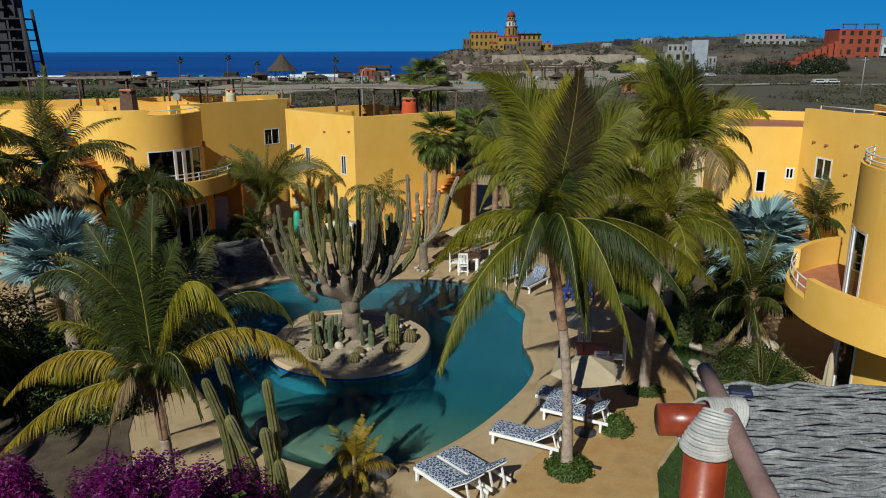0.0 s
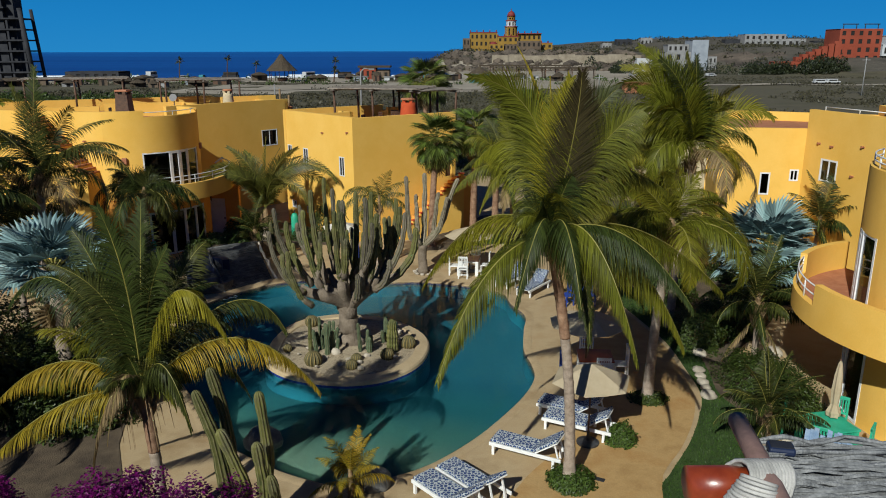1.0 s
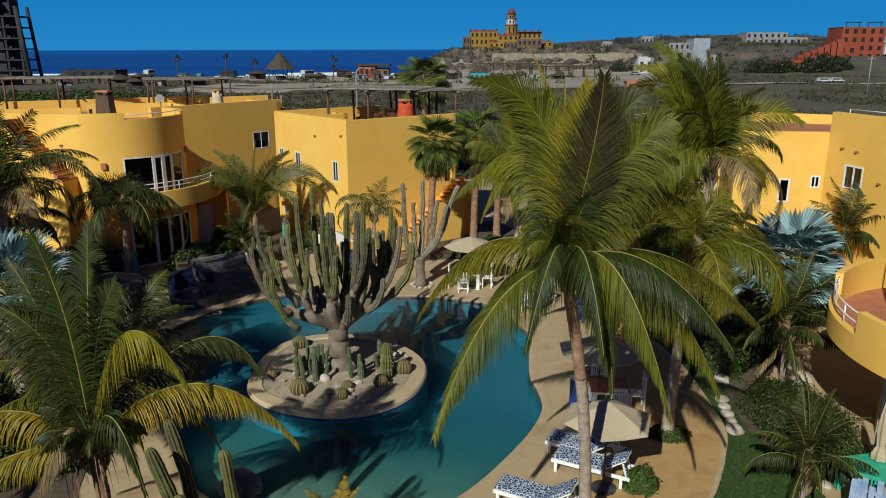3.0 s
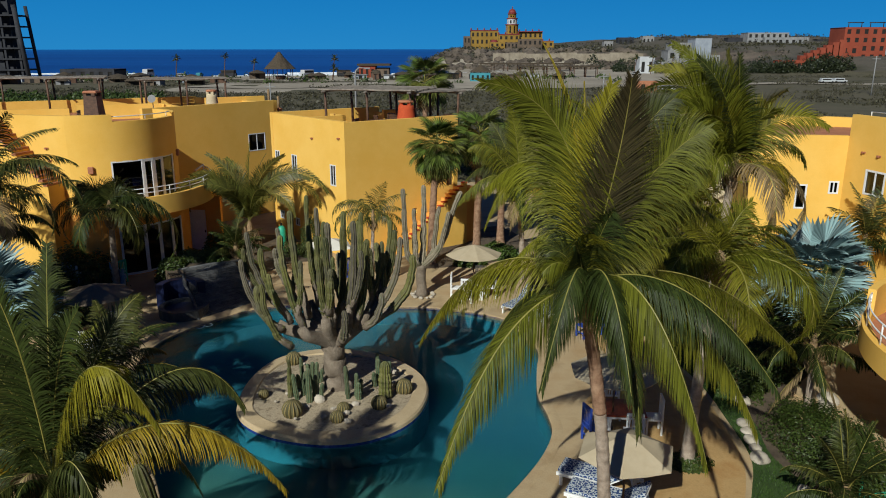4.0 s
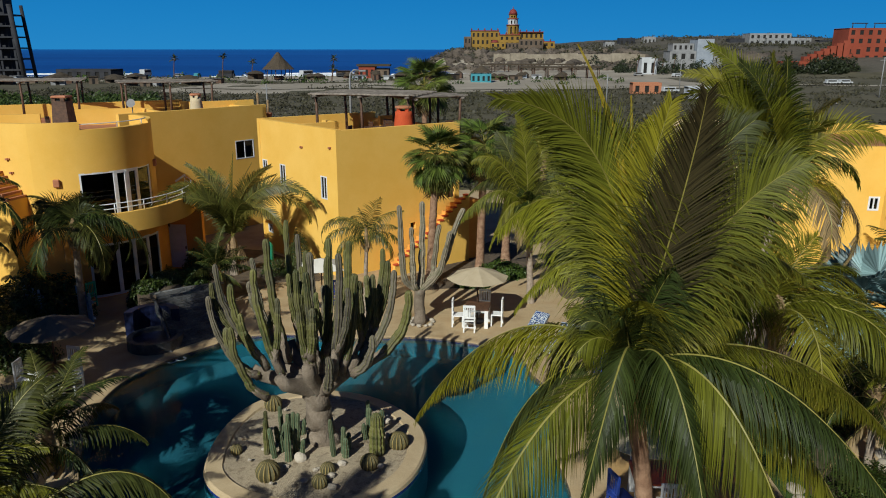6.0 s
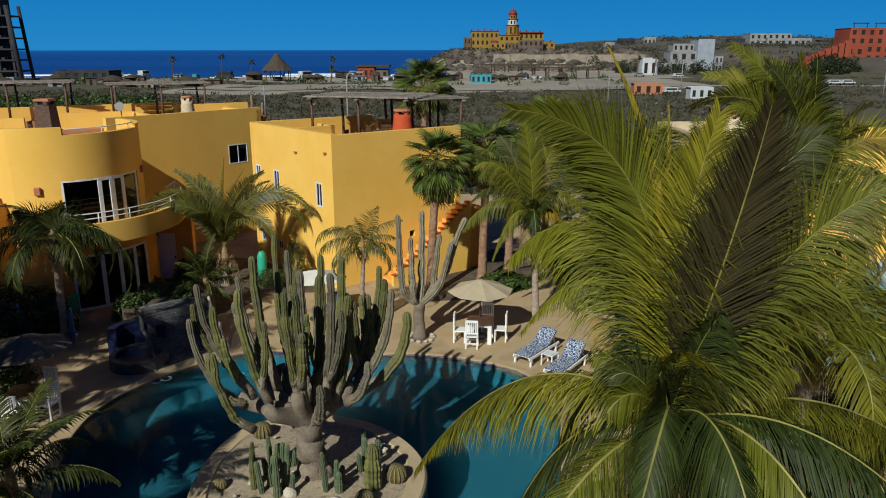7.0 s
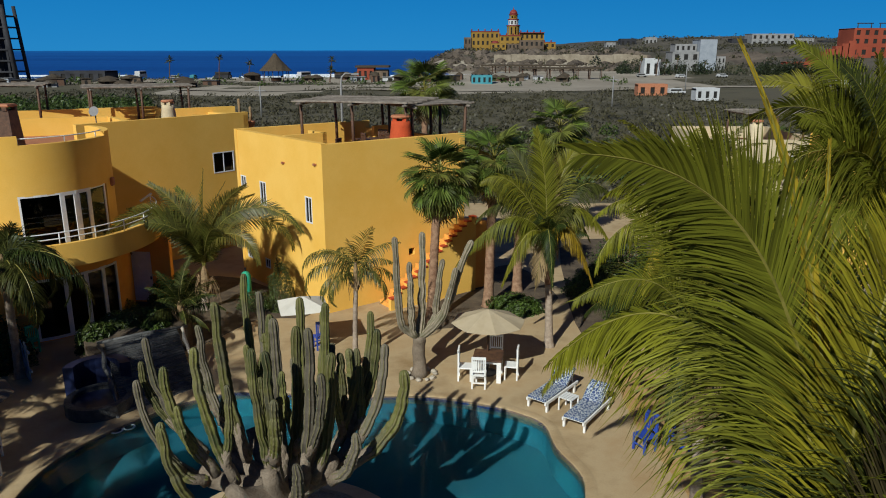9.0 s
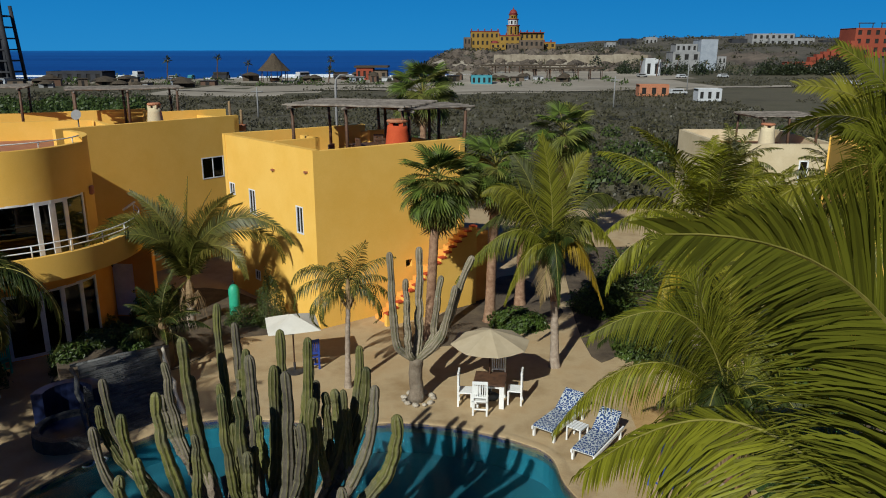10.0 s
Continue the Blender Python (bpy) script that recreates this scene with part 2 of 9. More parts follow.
FROND_DRY = leaf("dry_leaflet", (0.27, 0.19, 0.09), (0.34, 0.25, 0.13), (0.22, 0.15, 0.07), 0.3, 0.8)
FAN = leaf("fan_leaf", (0.085, 0.13, 0.022), (0.20, 0.19, 0.04), (0.165, 0.155, 0.035), 0.3, 0.5, 0.2)
SILVER = leaf("silver_fan_leaf", (0.19, 0.29, 0.29), (0.30, 0.40, 0.37), (0.15, 0.235, 0.25), 0.15)
SHRUB = leaf("shrub_leaf", (0.045, 0.08, 0.012), (0.08, 0.115, 0.022), (0.06, 0.08, 0.016), 0.2)
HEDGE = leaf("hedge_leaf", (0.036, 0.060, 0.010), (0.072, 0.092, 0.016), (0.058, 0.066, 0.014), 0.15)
MAGENTA = leaf("magenta_bract", (0.15, 0.003, 0.095), (0.23, 0.008, 0.145), (0.09, 0.002, 0.075), 0.2)
SCRUB = leaf("scrub_leaf", (0.052, 0.05, 0.024), (0.095, 0.083, 0.046), (0.068, 0.058, 0.034), 0.25)
SCRUB_GREEN = leaf("green_scrub_leaf", (0.042, 0.07, 0.014), (0.085, 0.11, 0.024), (0.062, 0.078, 0.018), 0.2)
TREE_DARK = leaf("dark_tree_leaf", (0.018, 0.027, 0.009), (0.036, 0.042, 0.014), (0.028, 0.03, 0.012), 0.12)
RUIN = surface("brown_ruin_stone", (0.075, 0.055, 0.04), (0.16, 0.115, 0.08), 0.15, 0.95, 2, 0.6, 0.1)
DOME_RED = surface("dark_red_dome", (0.16, 0.022, 0.02), (0.22, 0.035, 0.028), 0.3, 0.7, 4, 0.2, 0.05)
RACHIS = surface("palm_midrib", (0.17, 0.155, 0.03), (0.27, 0.235, 0.055), 4, 0.5, 30, 0.1, 0.003)


def cushion_mat():
    m, n, l, p = node_mat("blue_medallion_fabric")
    tc = n.new("ShaderNodeTexCoord")
    v = n.new("ShaderNodeTexVoronoi")
    v.inputs["Scale"].default_value, v.inputs["Randomness"].default_value = 8.5, 0.35
    l.new(tc.outputs["Object"], v.inputs["Vector"])
    w = n.new("ShaderNodeMath")
    w.operation, w.inputs[1].default_value = "MULTIPLY", 15.0
    l.new(v.outputs["Distance"], w.inputs[0])
    s = n.new("ShaderNodeMath")
    s.operation = "SINE"
    l.new(w.outputs[0], s.inputs[0])
    r = ramp_node(n, [(0.62, (0.012, 0.042, 0.145)), (0.78, (0.46, 0.49, 0.49))])
    a = n.new("ShaderNodeMapRange")
    a.inputs[1].default_value, a.inputs[2].default_value = -1, 1
    l.new(s.outputs[0], a.inputs[0]), l.new(a.outputs[0], r.inputs[0])
    l.new(r.outputs[0], p.inputs["Base Color"])
    p.inputs["Roughness"].default_value = 0.9
    return m


CUSHION = cushion_mat()


def ripples(n, l, wave, strength, dist):
    tc = n.new("ShaderNodeTexCoord")
    no = n.new("ShaderNodeTexNoise")
    no.inputs["Scale"].default_value, no.inputs["Detail"].default_value = wave, 3.0
    l.new(tc.outputs["Object"], no.inputs["Vector"])
    bp = n.new("ShaderNodeBump")
    bp.inputs["Strength"].default_value, bp.inputs["Distance"].default_value = strength, dist
    l.new(no.outputs["Fac"], bp.inputs["Height"])
    return bp.outputs[0]


def sea_mat():
    m, n, l, p = node_mat("sea_water")
    l.new(ripples(n, l, 0.04, 0.3, 1.0), p.inputs["Normal"])
    tc = n.new("ShaderNodeTexCoord")
    mp = n.new("ShaderNodeMapping")
    mp.inputs["Scale"].default_value = (0.0012, 0.012, 1.0)
    no = n.new("ShaderNodeTexNoise")
    no.inputs["Scale"].default_value, no.inputs["Detail"].default_value = 1.0, 4.0
    l.new(tc.outputs["Object"], mp.inputs["Vector"]), l.new(mp.outputs[0], no.inputs["Vector"])
    r = ramp_node(n, [(0.38, (0.005, 0.045, 0.22)), (0.62, (0.009, 0.075, 0.31))])
    l.new(no.outputs["Fac"], r.inputs[0]), l.new(r.outputs[0], p.inputs["Base Color"])
    p.inputs["Roughness"].default_value, p.inputs["Specular IOR Level"].default_value = 0.35, 0.15
    return m


def water_mat():
    """Clear tinted water whose surface glare is cut, as behind a polarising filter."""
    m, n, l, p = node_mat("pool_water")
    normal = ripples(n, l, 2.2, 0.12, 0.05)
    ref = n.new("ShaderNodeBsdfRefraction")
    ref.inputs["Color"].default_value, ref.inputs["IOR"].default_value, ref.inputs["Roughness"].default_value = (0.62, 0.86, 0.88, 1), 1.33, 0.0
    gloss = n.new("ShaderNodeBsdfGlossy")
    gloss.inputs["Roughness"].default_value = 0.03
    fr = n.new("ShaderNodeFresnel")
    fr.inputs["IOR"].default_value = 1.33
    cut = n.new("ShaderNodeMath")
    cut.operation, cut.inputs[1].default_value = "MULTIPLY", 0.5
    mix = n.new("ShaderNodeMixShader")
    for node in (ref, gloss, fr):
        l.new(normal, node.inputs["Normal"])
    l.new(fr.outputs[0], cut.inputs[0]), l.new(cut.outputs[0], mix.inputs[0])
    l.new(ref.outputs[0], mix.inputs[1]), l.new(gloss.outputs[0], mix.inputs[2])
    l.new(mix.outputs[0], n["Material Output"].inputs["Surface"])
    return m


WATER = water_mat()
SEA = sea_mat()
FOAM = surface("surf_foam", (0.65, 0.70, 0.74), (0.85, 0.88, 0.90), 0.05, 0.8, 0.6, 0.3, 0.2)

# ---- building tools ----
def mesh_of(name, verts, faces, mats, slots=None, along=None, smooth=False):
    me = bpy.data.meshes.new(name)
    me.from_pydata([tuple(v) for v in verts], [], faces)
    for m in mats if isinstance(mats, (list, tuple)) else [mats]:
        me.materials.append(m)
    if slots:
        me.polygons.foreach_set("material_index", slots)
    if smooth:
        me.polygons.foreach_set("use_smooth", [True] * len(faces))
    if along:
        a = me.attributes.new("along", "FLOAT", "POINT")
        a.data.foreach_set("value", along)
    me.update()
    return me


def part(name, bm, material, parent=None, label="", smooth=False):
    """One mesh object from a bmesh, under its thing."""
    bmesh.ops.recalc_face_normals(bm, faces=bm.faces)
    me = bpy.data.meshes.new(name)
    bm.to_mesh(me)
    bm.free()
    for m in material if isinstance(material, (list, tuple)) else [material]:
        me.materials.append(m)
    if smooth:
        me.polygons.foreach_set("use_smooth", [True] * len(me.polygons))
    return child(name, me, parent, label)


def child(name, me, parent=None, label=""):
    ob = new(name, me)
    if parent:
        ob.parent = parent
    if label:
        tagged(ob, label)
    return ob


def thing(name, label, category, group="", m=None):
    ob = tagged(new(name), label, category, group)
    ob.empty_display_size = 0.2
    if m:
        ob.matrix_basis = m
    return ob


def box(bm, x0, x1, y0, y1, z0, z1, m=None, bevel=0.0):
    v = [bm.verts.new(m @ Vector((x, y, z)) if m else (x, y, z)) for z in (z0, z1) for x, y in ((x0, y0), (x1, y0), (x1, y1), (x0, y1))]
    fs = [bm.faces.new([v[i] for i in q]) for q in ((3, 2, 1, 0), (4, 5, 6, 7), (0, 1, 5, 4), (1, 2, 6, 5), (2, 3, 7, 6), (3, 0, 4, 7))]
    if bevel:
        bmesh.ops.bevel(bm, geom=list({e for f in fs for e in f.edges}), offset=bevel, segments=2, affect="EDGES", profile=0.5)


def boxed(name, x0, x1, y0, y1, z0, z1, material, parent=None, label="", m=None, bevel=0.0):
    bm = bmesh.new()
    box(bm, x0, x1, y0, y1, z0, z1, m, bevel)
    return part(name, bm, material, parent, label)


def tube(bm, pts, radii, sides=8, cap=True, wobble=0.0, rng=None):
    """A round bar along points, with a radius at each."""
    pts = [Vector(p) for p in pts]
    rings = []
    for i, p in enumerate(pts):
        d = (pts[min(i + 1, len(pts) - 1)] - pts[max(i - 1, 0)]).normalized()
        a = d.orthogonal().normalized() if abs(d.z) > 0.99 else d.cross(Vector((0, 0, 1))).normalized()
        if i and rings:
            a = (last - d * last.dot(d)).normalized()
        last = a
        b = d.cross(a)
        r = radii[i] if isinstance(radii, (list, tuple)) else radii
        rings.append([bm.verts.new(p + (a * math.cos(k * math.tau / sides) + b * math.sin(k * math.tau / sides)) * r * (1 + (rng.uniform(-wobble, wobble) if rng else 0))) for k in range(sides)])
    for q, w in zip(rings, rings[1:]):
        for k in range(sides):
            bm.faces.new((q[k], q[(k + 1) % sides], w[(k + 1) % sides], w[k]))
    if cap:
        bm.faces.new(rings[0][::-1]), bm.faces.new(rings[-1])
    return rings


def tubed(name, pts, radii, material, parent=None, sides=8, label="", smooth=True):
    bm = bmesh.new()
    tube(bm, pts, radii, sides)
    return part(name, bm, material, parent, label, smooth)


def straight(p0, p1):
    """A wall line from p0 to p1 that faces to its right: place and outward normal at u metres along it."""
    p0, p1 = Vector(p0), Vector(p1)
    d = (p1 - p0).normalized()
    return (lambda u: (p0.x + d.x * u, p0.y + d.y * u, d.y, -d.x)), (p1 - p0).length


def arc(c, r, a0, a1):
    """A round wall line about c from a0 to a1 degrees, facing outwards."""
    def f(u):
        a = radians(a0) + u / r
        return c[0] + r * math.cos(a), c[1] + r * math.sin(a), math.cos(a), math.sin(a)
    return f, radians(a1 - a0) * r


def shell(bm, f, length, z0, z1, thick, holes=(), step=0.0):
    """A wall with thickness along the line f, with openings (u0, u1, z0, z1) that go through it."""
    us = {0.0, length} | {min(max(h[i], 0.0), length) for h in holes for i in (0, 1)}
    zs = sorted({z0, z1} | {h[i] for h in holes for i in (2, 3)})
    if step:
        us |= {length * k / math.ceil(length / step) for k in range(math.ceil(length / step))}
    us = sorted(us)
    us = [u for i, u in enumerate(us) if i == 0 or u - us[i - 1] > 1e-4]
    nu, nz = len(us) - 1, len(zs) - 1
    vs = {}

    def vert(i, j, s):
        if (i, j, s) not in vs:
            x, y, a, b = f(us[i])
            vs[i, j, s] = bm.verts.new((x - a * thick * s, y - b * thick * s, zs[j]))
        return vs[i, j, s]

    def solid(i, j):
        if not (0 <= i < nu and 0 <= j < nz):
            return False
        u, z = (us[i] + us[i + 1]) / 2, (zs[j] + zs[j + 1]) / 2
        return not any(h[0] < u < h[1] and h[2] < z < h[3] for h in holes)

    for i in range(nu):
        for j in range(nz):
            if not solid(i, j):
                continue
            for s in (0, 1):
                bm.faces.new((vert(i, j, s), vert(i + 1, j, s), vert(i + 1, j + 1, s), vert(i, j + 1, s)))
            for di, dj, a, b in ((-1, 0, (i, j), (i, j + 1)), (1, 0, (i + 1, j), (i + 1, j + 1)), (0, -1, (i, j), (i + 1, j)), (0, 1, (i, j + 1), (i + 1, j + 1))):
                if not solid(i + di, j + dj):
                    bm.faces.new((vert(*a, 0), vert(*b, 0), vert(*b, 1), vert(*a, 1)))


def wall(name, line, z0, z1, thick, holes, material, parent, step=0.0, label=""):
    bm = bmesh.new()
    shell(bm, line[0], line[1], z0, z1, thick, holes, step)
    ob = part(name, bm, material, parent, label, bool(step))
    if step:
        ob.data.set_sharp_from_angle(angle=radians(35))
    return ob


def ubox(bm, f, u0, u1, z0, z1, d0, d1, steps=1):
    """A block on the wall line f: along it, up it, and from d0 to d1 metres out of it."""
    for k in range(steps):
        a, b = u0 + (u1 - u0) * k / steps, u0 + (u1 - u0) * (k + 1) / steps
        v = []
        for z in (z0, z1):
            for u, d in ((a, d0), (b, d0), (b, d1), (a, d1)):
                x, y, nx, ny = f(u)
                v.append(bm.verts.new((x + nx * d, y + ny * d, z)))
        for q in ((3, 2, 1, 0), (4, 5, 6, 7), (0, 1, 5, 4), (1, 2, 6, 5), (2, 3, 7, 6), (3, 0, 4, 7)):
            bm.faces.new([v[i] for i in q])


def window(name, f, u0, u1, z0, z1, parent, bars=1, rim=0.06, proud=0.015, material=None, deep=0.045):
    """A framed window or glazed door in an opening: frame, mullions, and a pane between each two."""
    bm = bmesh.new()
    for a, b, c, d in ((u0 - 0.02, u1 + 0.02, z1 - rim, z1 + 0.02), (u0 - 0.02, u1 + 0.02, z0 - 0.02, z0 + rim), (u0 - 0.02, u0 + rim, z0 + rim, z1 - rim), (u1 - rim, u1 + 0.02, z0 + rim, z1 - rim)):
        ubox(bm, f, a, b, c, d, -deep, proud, max(1, int((b - a) / 0.5)))
    frame_ob = part(name, bm, material or ALU, parent)
    for k in range(1, bars + 1):
        u = u0 + (u1 - u0) * k / (bars + 1)
        bm = bmesh.new()
        ubox(bm, f, u - rim * 0.55, u + rim * 0.55, z0 + rim, z1 - rim, -deep + 0.01, proud - 0.008)
        part("mullion", bm, material or ALU, frame_ob)
    for k in range(bars + 1):
        a, b = u0 + (u1 - u0) * k / (bars + 1) + rim * 0.5, u0 + (u1 - u0) * (k + 1) / (bars + 1) - rim * 0.5
        bm = bmesh.new()
        ubox(bm, f, a, b, z0 + rim * 0.9, z1 - rim * 0.9, -0.034, -0.022, max(1, int((b - a) / 0.5)))
        pane = part("pane", bm, PANE, frame_ob, "dark reflecting glass pane")
        pane.visible_shadow = False
    return frame_ob


def smooth_loop(pts, per=6):
    """A closed round line through points (Catmull-Rom)."""
    out, n = [], len(pts)
    for i in range(n):
        p0, p1, p2, p3 = (Vector((*pts[(i + k) % n][:2], 0)) for k in (-1, 0, 1, 2))
        for k in range(per):
            t = k / per
            out.append(0.5 * (2 * p1 + (p2 - p0) * t + (2 * p0 - 5 * p1 + 4 * p2 - p3) * t * t + (3 * p1 - p0 - 3 * p2 + p3) * t ** 3))
    return out


def slab(name, outline, z0, z1, material, parent=None, label="", hole=None, side=None):
    loops = [[Vector((p[0], p[1], 0)) for p in outline]] + ([[Vector((p[0], p[1], 0)) for p in hole]] if hole else [])
    tris = tessellate_polygon(loops)
    flatv = [p for lo in loops for p in lo]
    n = len(flatv)
    verts = [(p.x, p.y, z1) for p in flatv] + [(p.x, p.y, z0) for p in flatv]
    faces, slots = [], []
    for a, b, c in tris:
        up = (flatv[b] - flatv[a]).cross(flatv[c] - flatv[a]).z > 0
        faces.append((a, b, c) if up else (a, c, b))
        slots.append(0)
    at = 0
    for lo in loops:
        k = len(lo)
        for i in range(k):
            j = (i + 1) % k
            faces.append((at + i, at + j, at + j + n, at + i + n))
            slots.append(1 if side else 0)
        at += k
    return child(name, mesh_of(name, verts, faces, [material] + ([side] if side else []), slots), parent, label)


# ---- ground, sea and hills ----
def smoothstep(a, b, x):
    t = min(max((x - a) / (b - a), 0.0), 1.0)
    return t * t * (3 - 2 * t)


def land(x, y):
    """Height of the open country: flat near the houses, a headland by the sea, a ridge inland."""
    n = noise.noise(Vector((x * 0.012, y * 0.012, 3.1)))
    n2 = noise.noise(Vector((x * 0.05, y * 0.05, 9.7)))
    # headland with the yellow hotel: its west end falls to the sea
    west = smoothstep(-34, 8, x + 3 * n)
    head = west * smoothstep(398, 452, y + 8 * n2 + 6 * n) * (9.6 + 0.4 * n)
    # the long ridge behind it, and the slope under the red house
    crest = np.interp(x, (20, 99, 153, 250, 293, 375, 600), (9.5, 13.0, 17.2, 19.2, 17.6, 13.4, 12.0)) - 9.6
    ridge = max(crest, 0) * smoothstep(520, 650, y) * west + 1.2 * n2 * smoothstep(470, 600, y) * west
    east = smoothstep(142, 186, x + 6 * n) * smoothstep(296, 350, y) * (6.6 + 1.5 * n) * (1 - 0.6 * smoothstep(400, 460, y))
    z = head + ridge + east + 0.5 * n2 * smoothstep(80, 200, y) * (1 - smoothstep(380, 400, y)) + 0.25 * n * smoothstep(60, 120, y)
    shore = shoreline(x)
    z -= smoothstep(shore - 6, shore + 40, y) * 6 * (1 - west)
    if -34 < x < 34 and -18 < y < 60:
        z = -3.2
    return z


def shoreline(x):
    return 322 + 0.12 * x + 10 * math.sin(x * 0.013)


def axis(lo, hi, fine_lo, fine_hi, fine, coarse):
    out, v = [], lo
    while v < hi:
        out.append(v)
        v += fine if fine_lo <= v < fine_hi else coarse
    return out + [hi]


xs = axis(-1400, 1500, -320, 420, 8, 60)
ys = axis(-300, 1500, -61, 760, 8, 60)
gv = [(x, y, land(x, y) - 0.02) for y in ys for x in xs]
gf = [(j * len(xs) + i, j * len(xs) + i + 1, (j + 1) * len(xs) + i + 1, (j + 1) * len(xs) + i) for j in range(len(ys) - 1) for i in range(len(xs) - 1)]


def ground_slot(q):
    x, y = sum(gv[i][0] for i in q) / 4, sum(gv[i][1] for i in q) / 4
    zz = [gv[i][2] for i in q]
    steep = max(zz) - min(zz)
    n = noise.noise(Vector((x * 0.02, y * 0.02, 0)))
    if x < 95 and y > shoreline(x) - 45 + 25 * n and min(zz) < 3:
        return 1
    if -6 < x < 78 and 196 + 14 * n + 0.75 * max(0.0, x - 22) < y < 372 and steep < 1.6:
        return 1
    if -75 < x <= -6 and 190 + 30 * n < y < 300 and noise.noise(Vector((x * 0.03, y * 0.05, 8))) > -0.12:
        return 1
    if steep > 2.6:
        return 2
    return 3 if max(zz) > 3 else 0


ground = child("ground", mesh_of("ground", gv, gf, [SCRUB_GROUND, BEACH, ROCK, HILL], [ground_slot(q) for q in gf], smooth=True))
tagged(ground, "dry scrub plain running to a sandy beach and rocky headland", "ground", kind="structure")

sv, sf = [], []
for y, z in ((300, -0.9), (700, -0.6), (1800, 1.4), (3300, 4.6), (4870, 9.9)):
    sv += [(-4800, y, z), (-1500, y, z), (0, y, z), (1500, y, z), (4800, y, z)]
for j in range(4):
    for i in range(4):
        a = j * 5 + i
        sf.append((a, a + 1, a + 6, a + 5))
sea = tagged(child("water_sea", mesh_of("water_sea", sv, sf, SEA)), "deep blue ocean to the horizon", "sea", kind="structure")
# lines of surf along the beach
surf_v, surf_f, rng = [], [], random.Random(5)
for row, (off, w) in enumerate(((6, 7), (22, 5), (44, 4))):
    x = -320
    while x < 70:
        ln = rng.uniform(18, 60)
        k = len(surf_v)
        for s in range(7):
            xx = x + ln * s / 6
            yy = shoreline(xx) + off + 4 * noise.noise(Vector((xx * 0.05, row * 5, 0)))
            hw = w * math.sin(math.pi * (s + 0.2) / 6.4) * 0.5
            surf_v += [(xx, yy - hw, -0.75), (xx, yy, -0.15), (xx, yy + hw, -0.75)]
        for s in range(6):
            for q in (0, 1):
                surf_f.append((k + s * 3 + q, k + s * 3 + 3 + q, k + s * 3 + 4 + q, k + s * 3 + 1 + q))
        x += ln + rng.uniform(4, 30 + row * 20)
tagged(child("surf", mesh_of("surf", surf_v, surf_f, FOAM, smooth=True)), "white breaking surf along the beach", "surf", kind="stuff")

# low sky over the sea: a plain far backdrop, deep blue
def sky_band():
    m, n, l, p = node_mat("low_sky")
    tc = n.new("ShaderNodeTexCoord")
    sep = n.new("ShaderNodeSeparateXYZ")
    l.new(tc.outputs["Object"], sep.inputs[0])
    k = n.new("ShaderNodeMapRange")
    k.inputs[1].default_value, k.inputs[2].default_value = 0.0, 400.0
    l.new(sep.outputs["Z"], k.inputs[0])
    r = ramp_node(n, [(0.0, (0.019, 0.235, 0.56)), (0.45, (0.013, 0.215, 0.54)), (1.0, (0.008, 0.185, 0.50))])
    l.new(k.outputs[0], r.inputs[0])
    e = n.new("ShaderNodeEmission")
    l.new(r.outputs[0], e.inputs[0])
    l.new(e.outputs[0], n["Material Output"].inputs["Surface"])
    v, f = [], []
    for i in range(41):
        a = radians(20 + 140 * i / 40)
        for z in (-60, 150, 420, 520):
            v.append((4880 * math.cos(a), 4880 * math.sin(a), z))
    for i in range(40):
        for j in range(3):
            f.append((i * 4 + j, i * 4 + 4 + j, i * 4 + 5 + j, i * 4 + 1 + j))
    return tagged(child("backdrop_sky", mesh_of("backdrop_sky", v, f, m)), "clear deep blue sky above the sea horizon", "sky", kind="structure")


sky_band()

# ---- pool, island and paving ----
POOL = smooth_loop([(-2.2, 16.55), (-1.3, 16.95), (-0.3, 17.55), (0.75, 18.65), (1.6, 19.85), (2.5, 21.4), (2.98, 22.7), (3.0, 23.7), (2.86, 25.0), (3.05, 26.9),
                    (3.25, 28.4), (2.8, 29.8), (2.6, 31.1), (1.75, 31.85), (0.55, 32.42), (-0.6, 32.72), (-1.8, 32.8), (-3.1, 32.65), (-4.8, 32.9), (-6.6, 33.0), (-7.8, 32.4), (-8.7, 31.55), (-9.7, 30.2), (-10.25, 28.8), (-10.25, 27.2),
                    (-9.8, 25.5), (-9.0, 23.6), (-8.0, 21.9), (-7.0, 20.4), (-6.2, 19.0), (-5.0, 17.95), (-3.7, 17.1)], 5)
ISLE = smooth_loop([(-6.05, 24.1), (-5.7, 23.2), (-4.95, 22.5), (-4.0, 22.1), (-2.95, 21.95), (-1.95, 22.2), (-1.15, 22.85), (-0.65, 23.75), (-0.45, 24.9), (-0.6, 25.9), (-1.2, 26.9), (-2.2, 27.75), (-3.5, 28.15), (-4.7, 28.0), (-5.7, 27.2), (-6.12, 25.7)], 4)


def inset(loop, d):
    """The loop drawn in by d metres (outwards if negative)."""
    n, out = len(loop), []
    for i in range(n):
        t = (loop[(i + 1) % n] - loop[i - 1]).normalized()
        out.append(loop[i] + Vector((-t.y, t.x, 0)) * d)
    return out


SITE = [(-36, -20), (36, -20), (36, 62), (-36, 62)]
pave = tagged(slab("pavement", SITE, -0.5, 0.0, DECK, hole=POOL), "tan concrete patio around the pool", "patio", kind="structure")

# basin: walls go down, the floor slopes from a shallow shelf to the deep end
pool = thing("swimming_pool", "freeform teal swimming pool with cobalt waterline tiles", "pool")


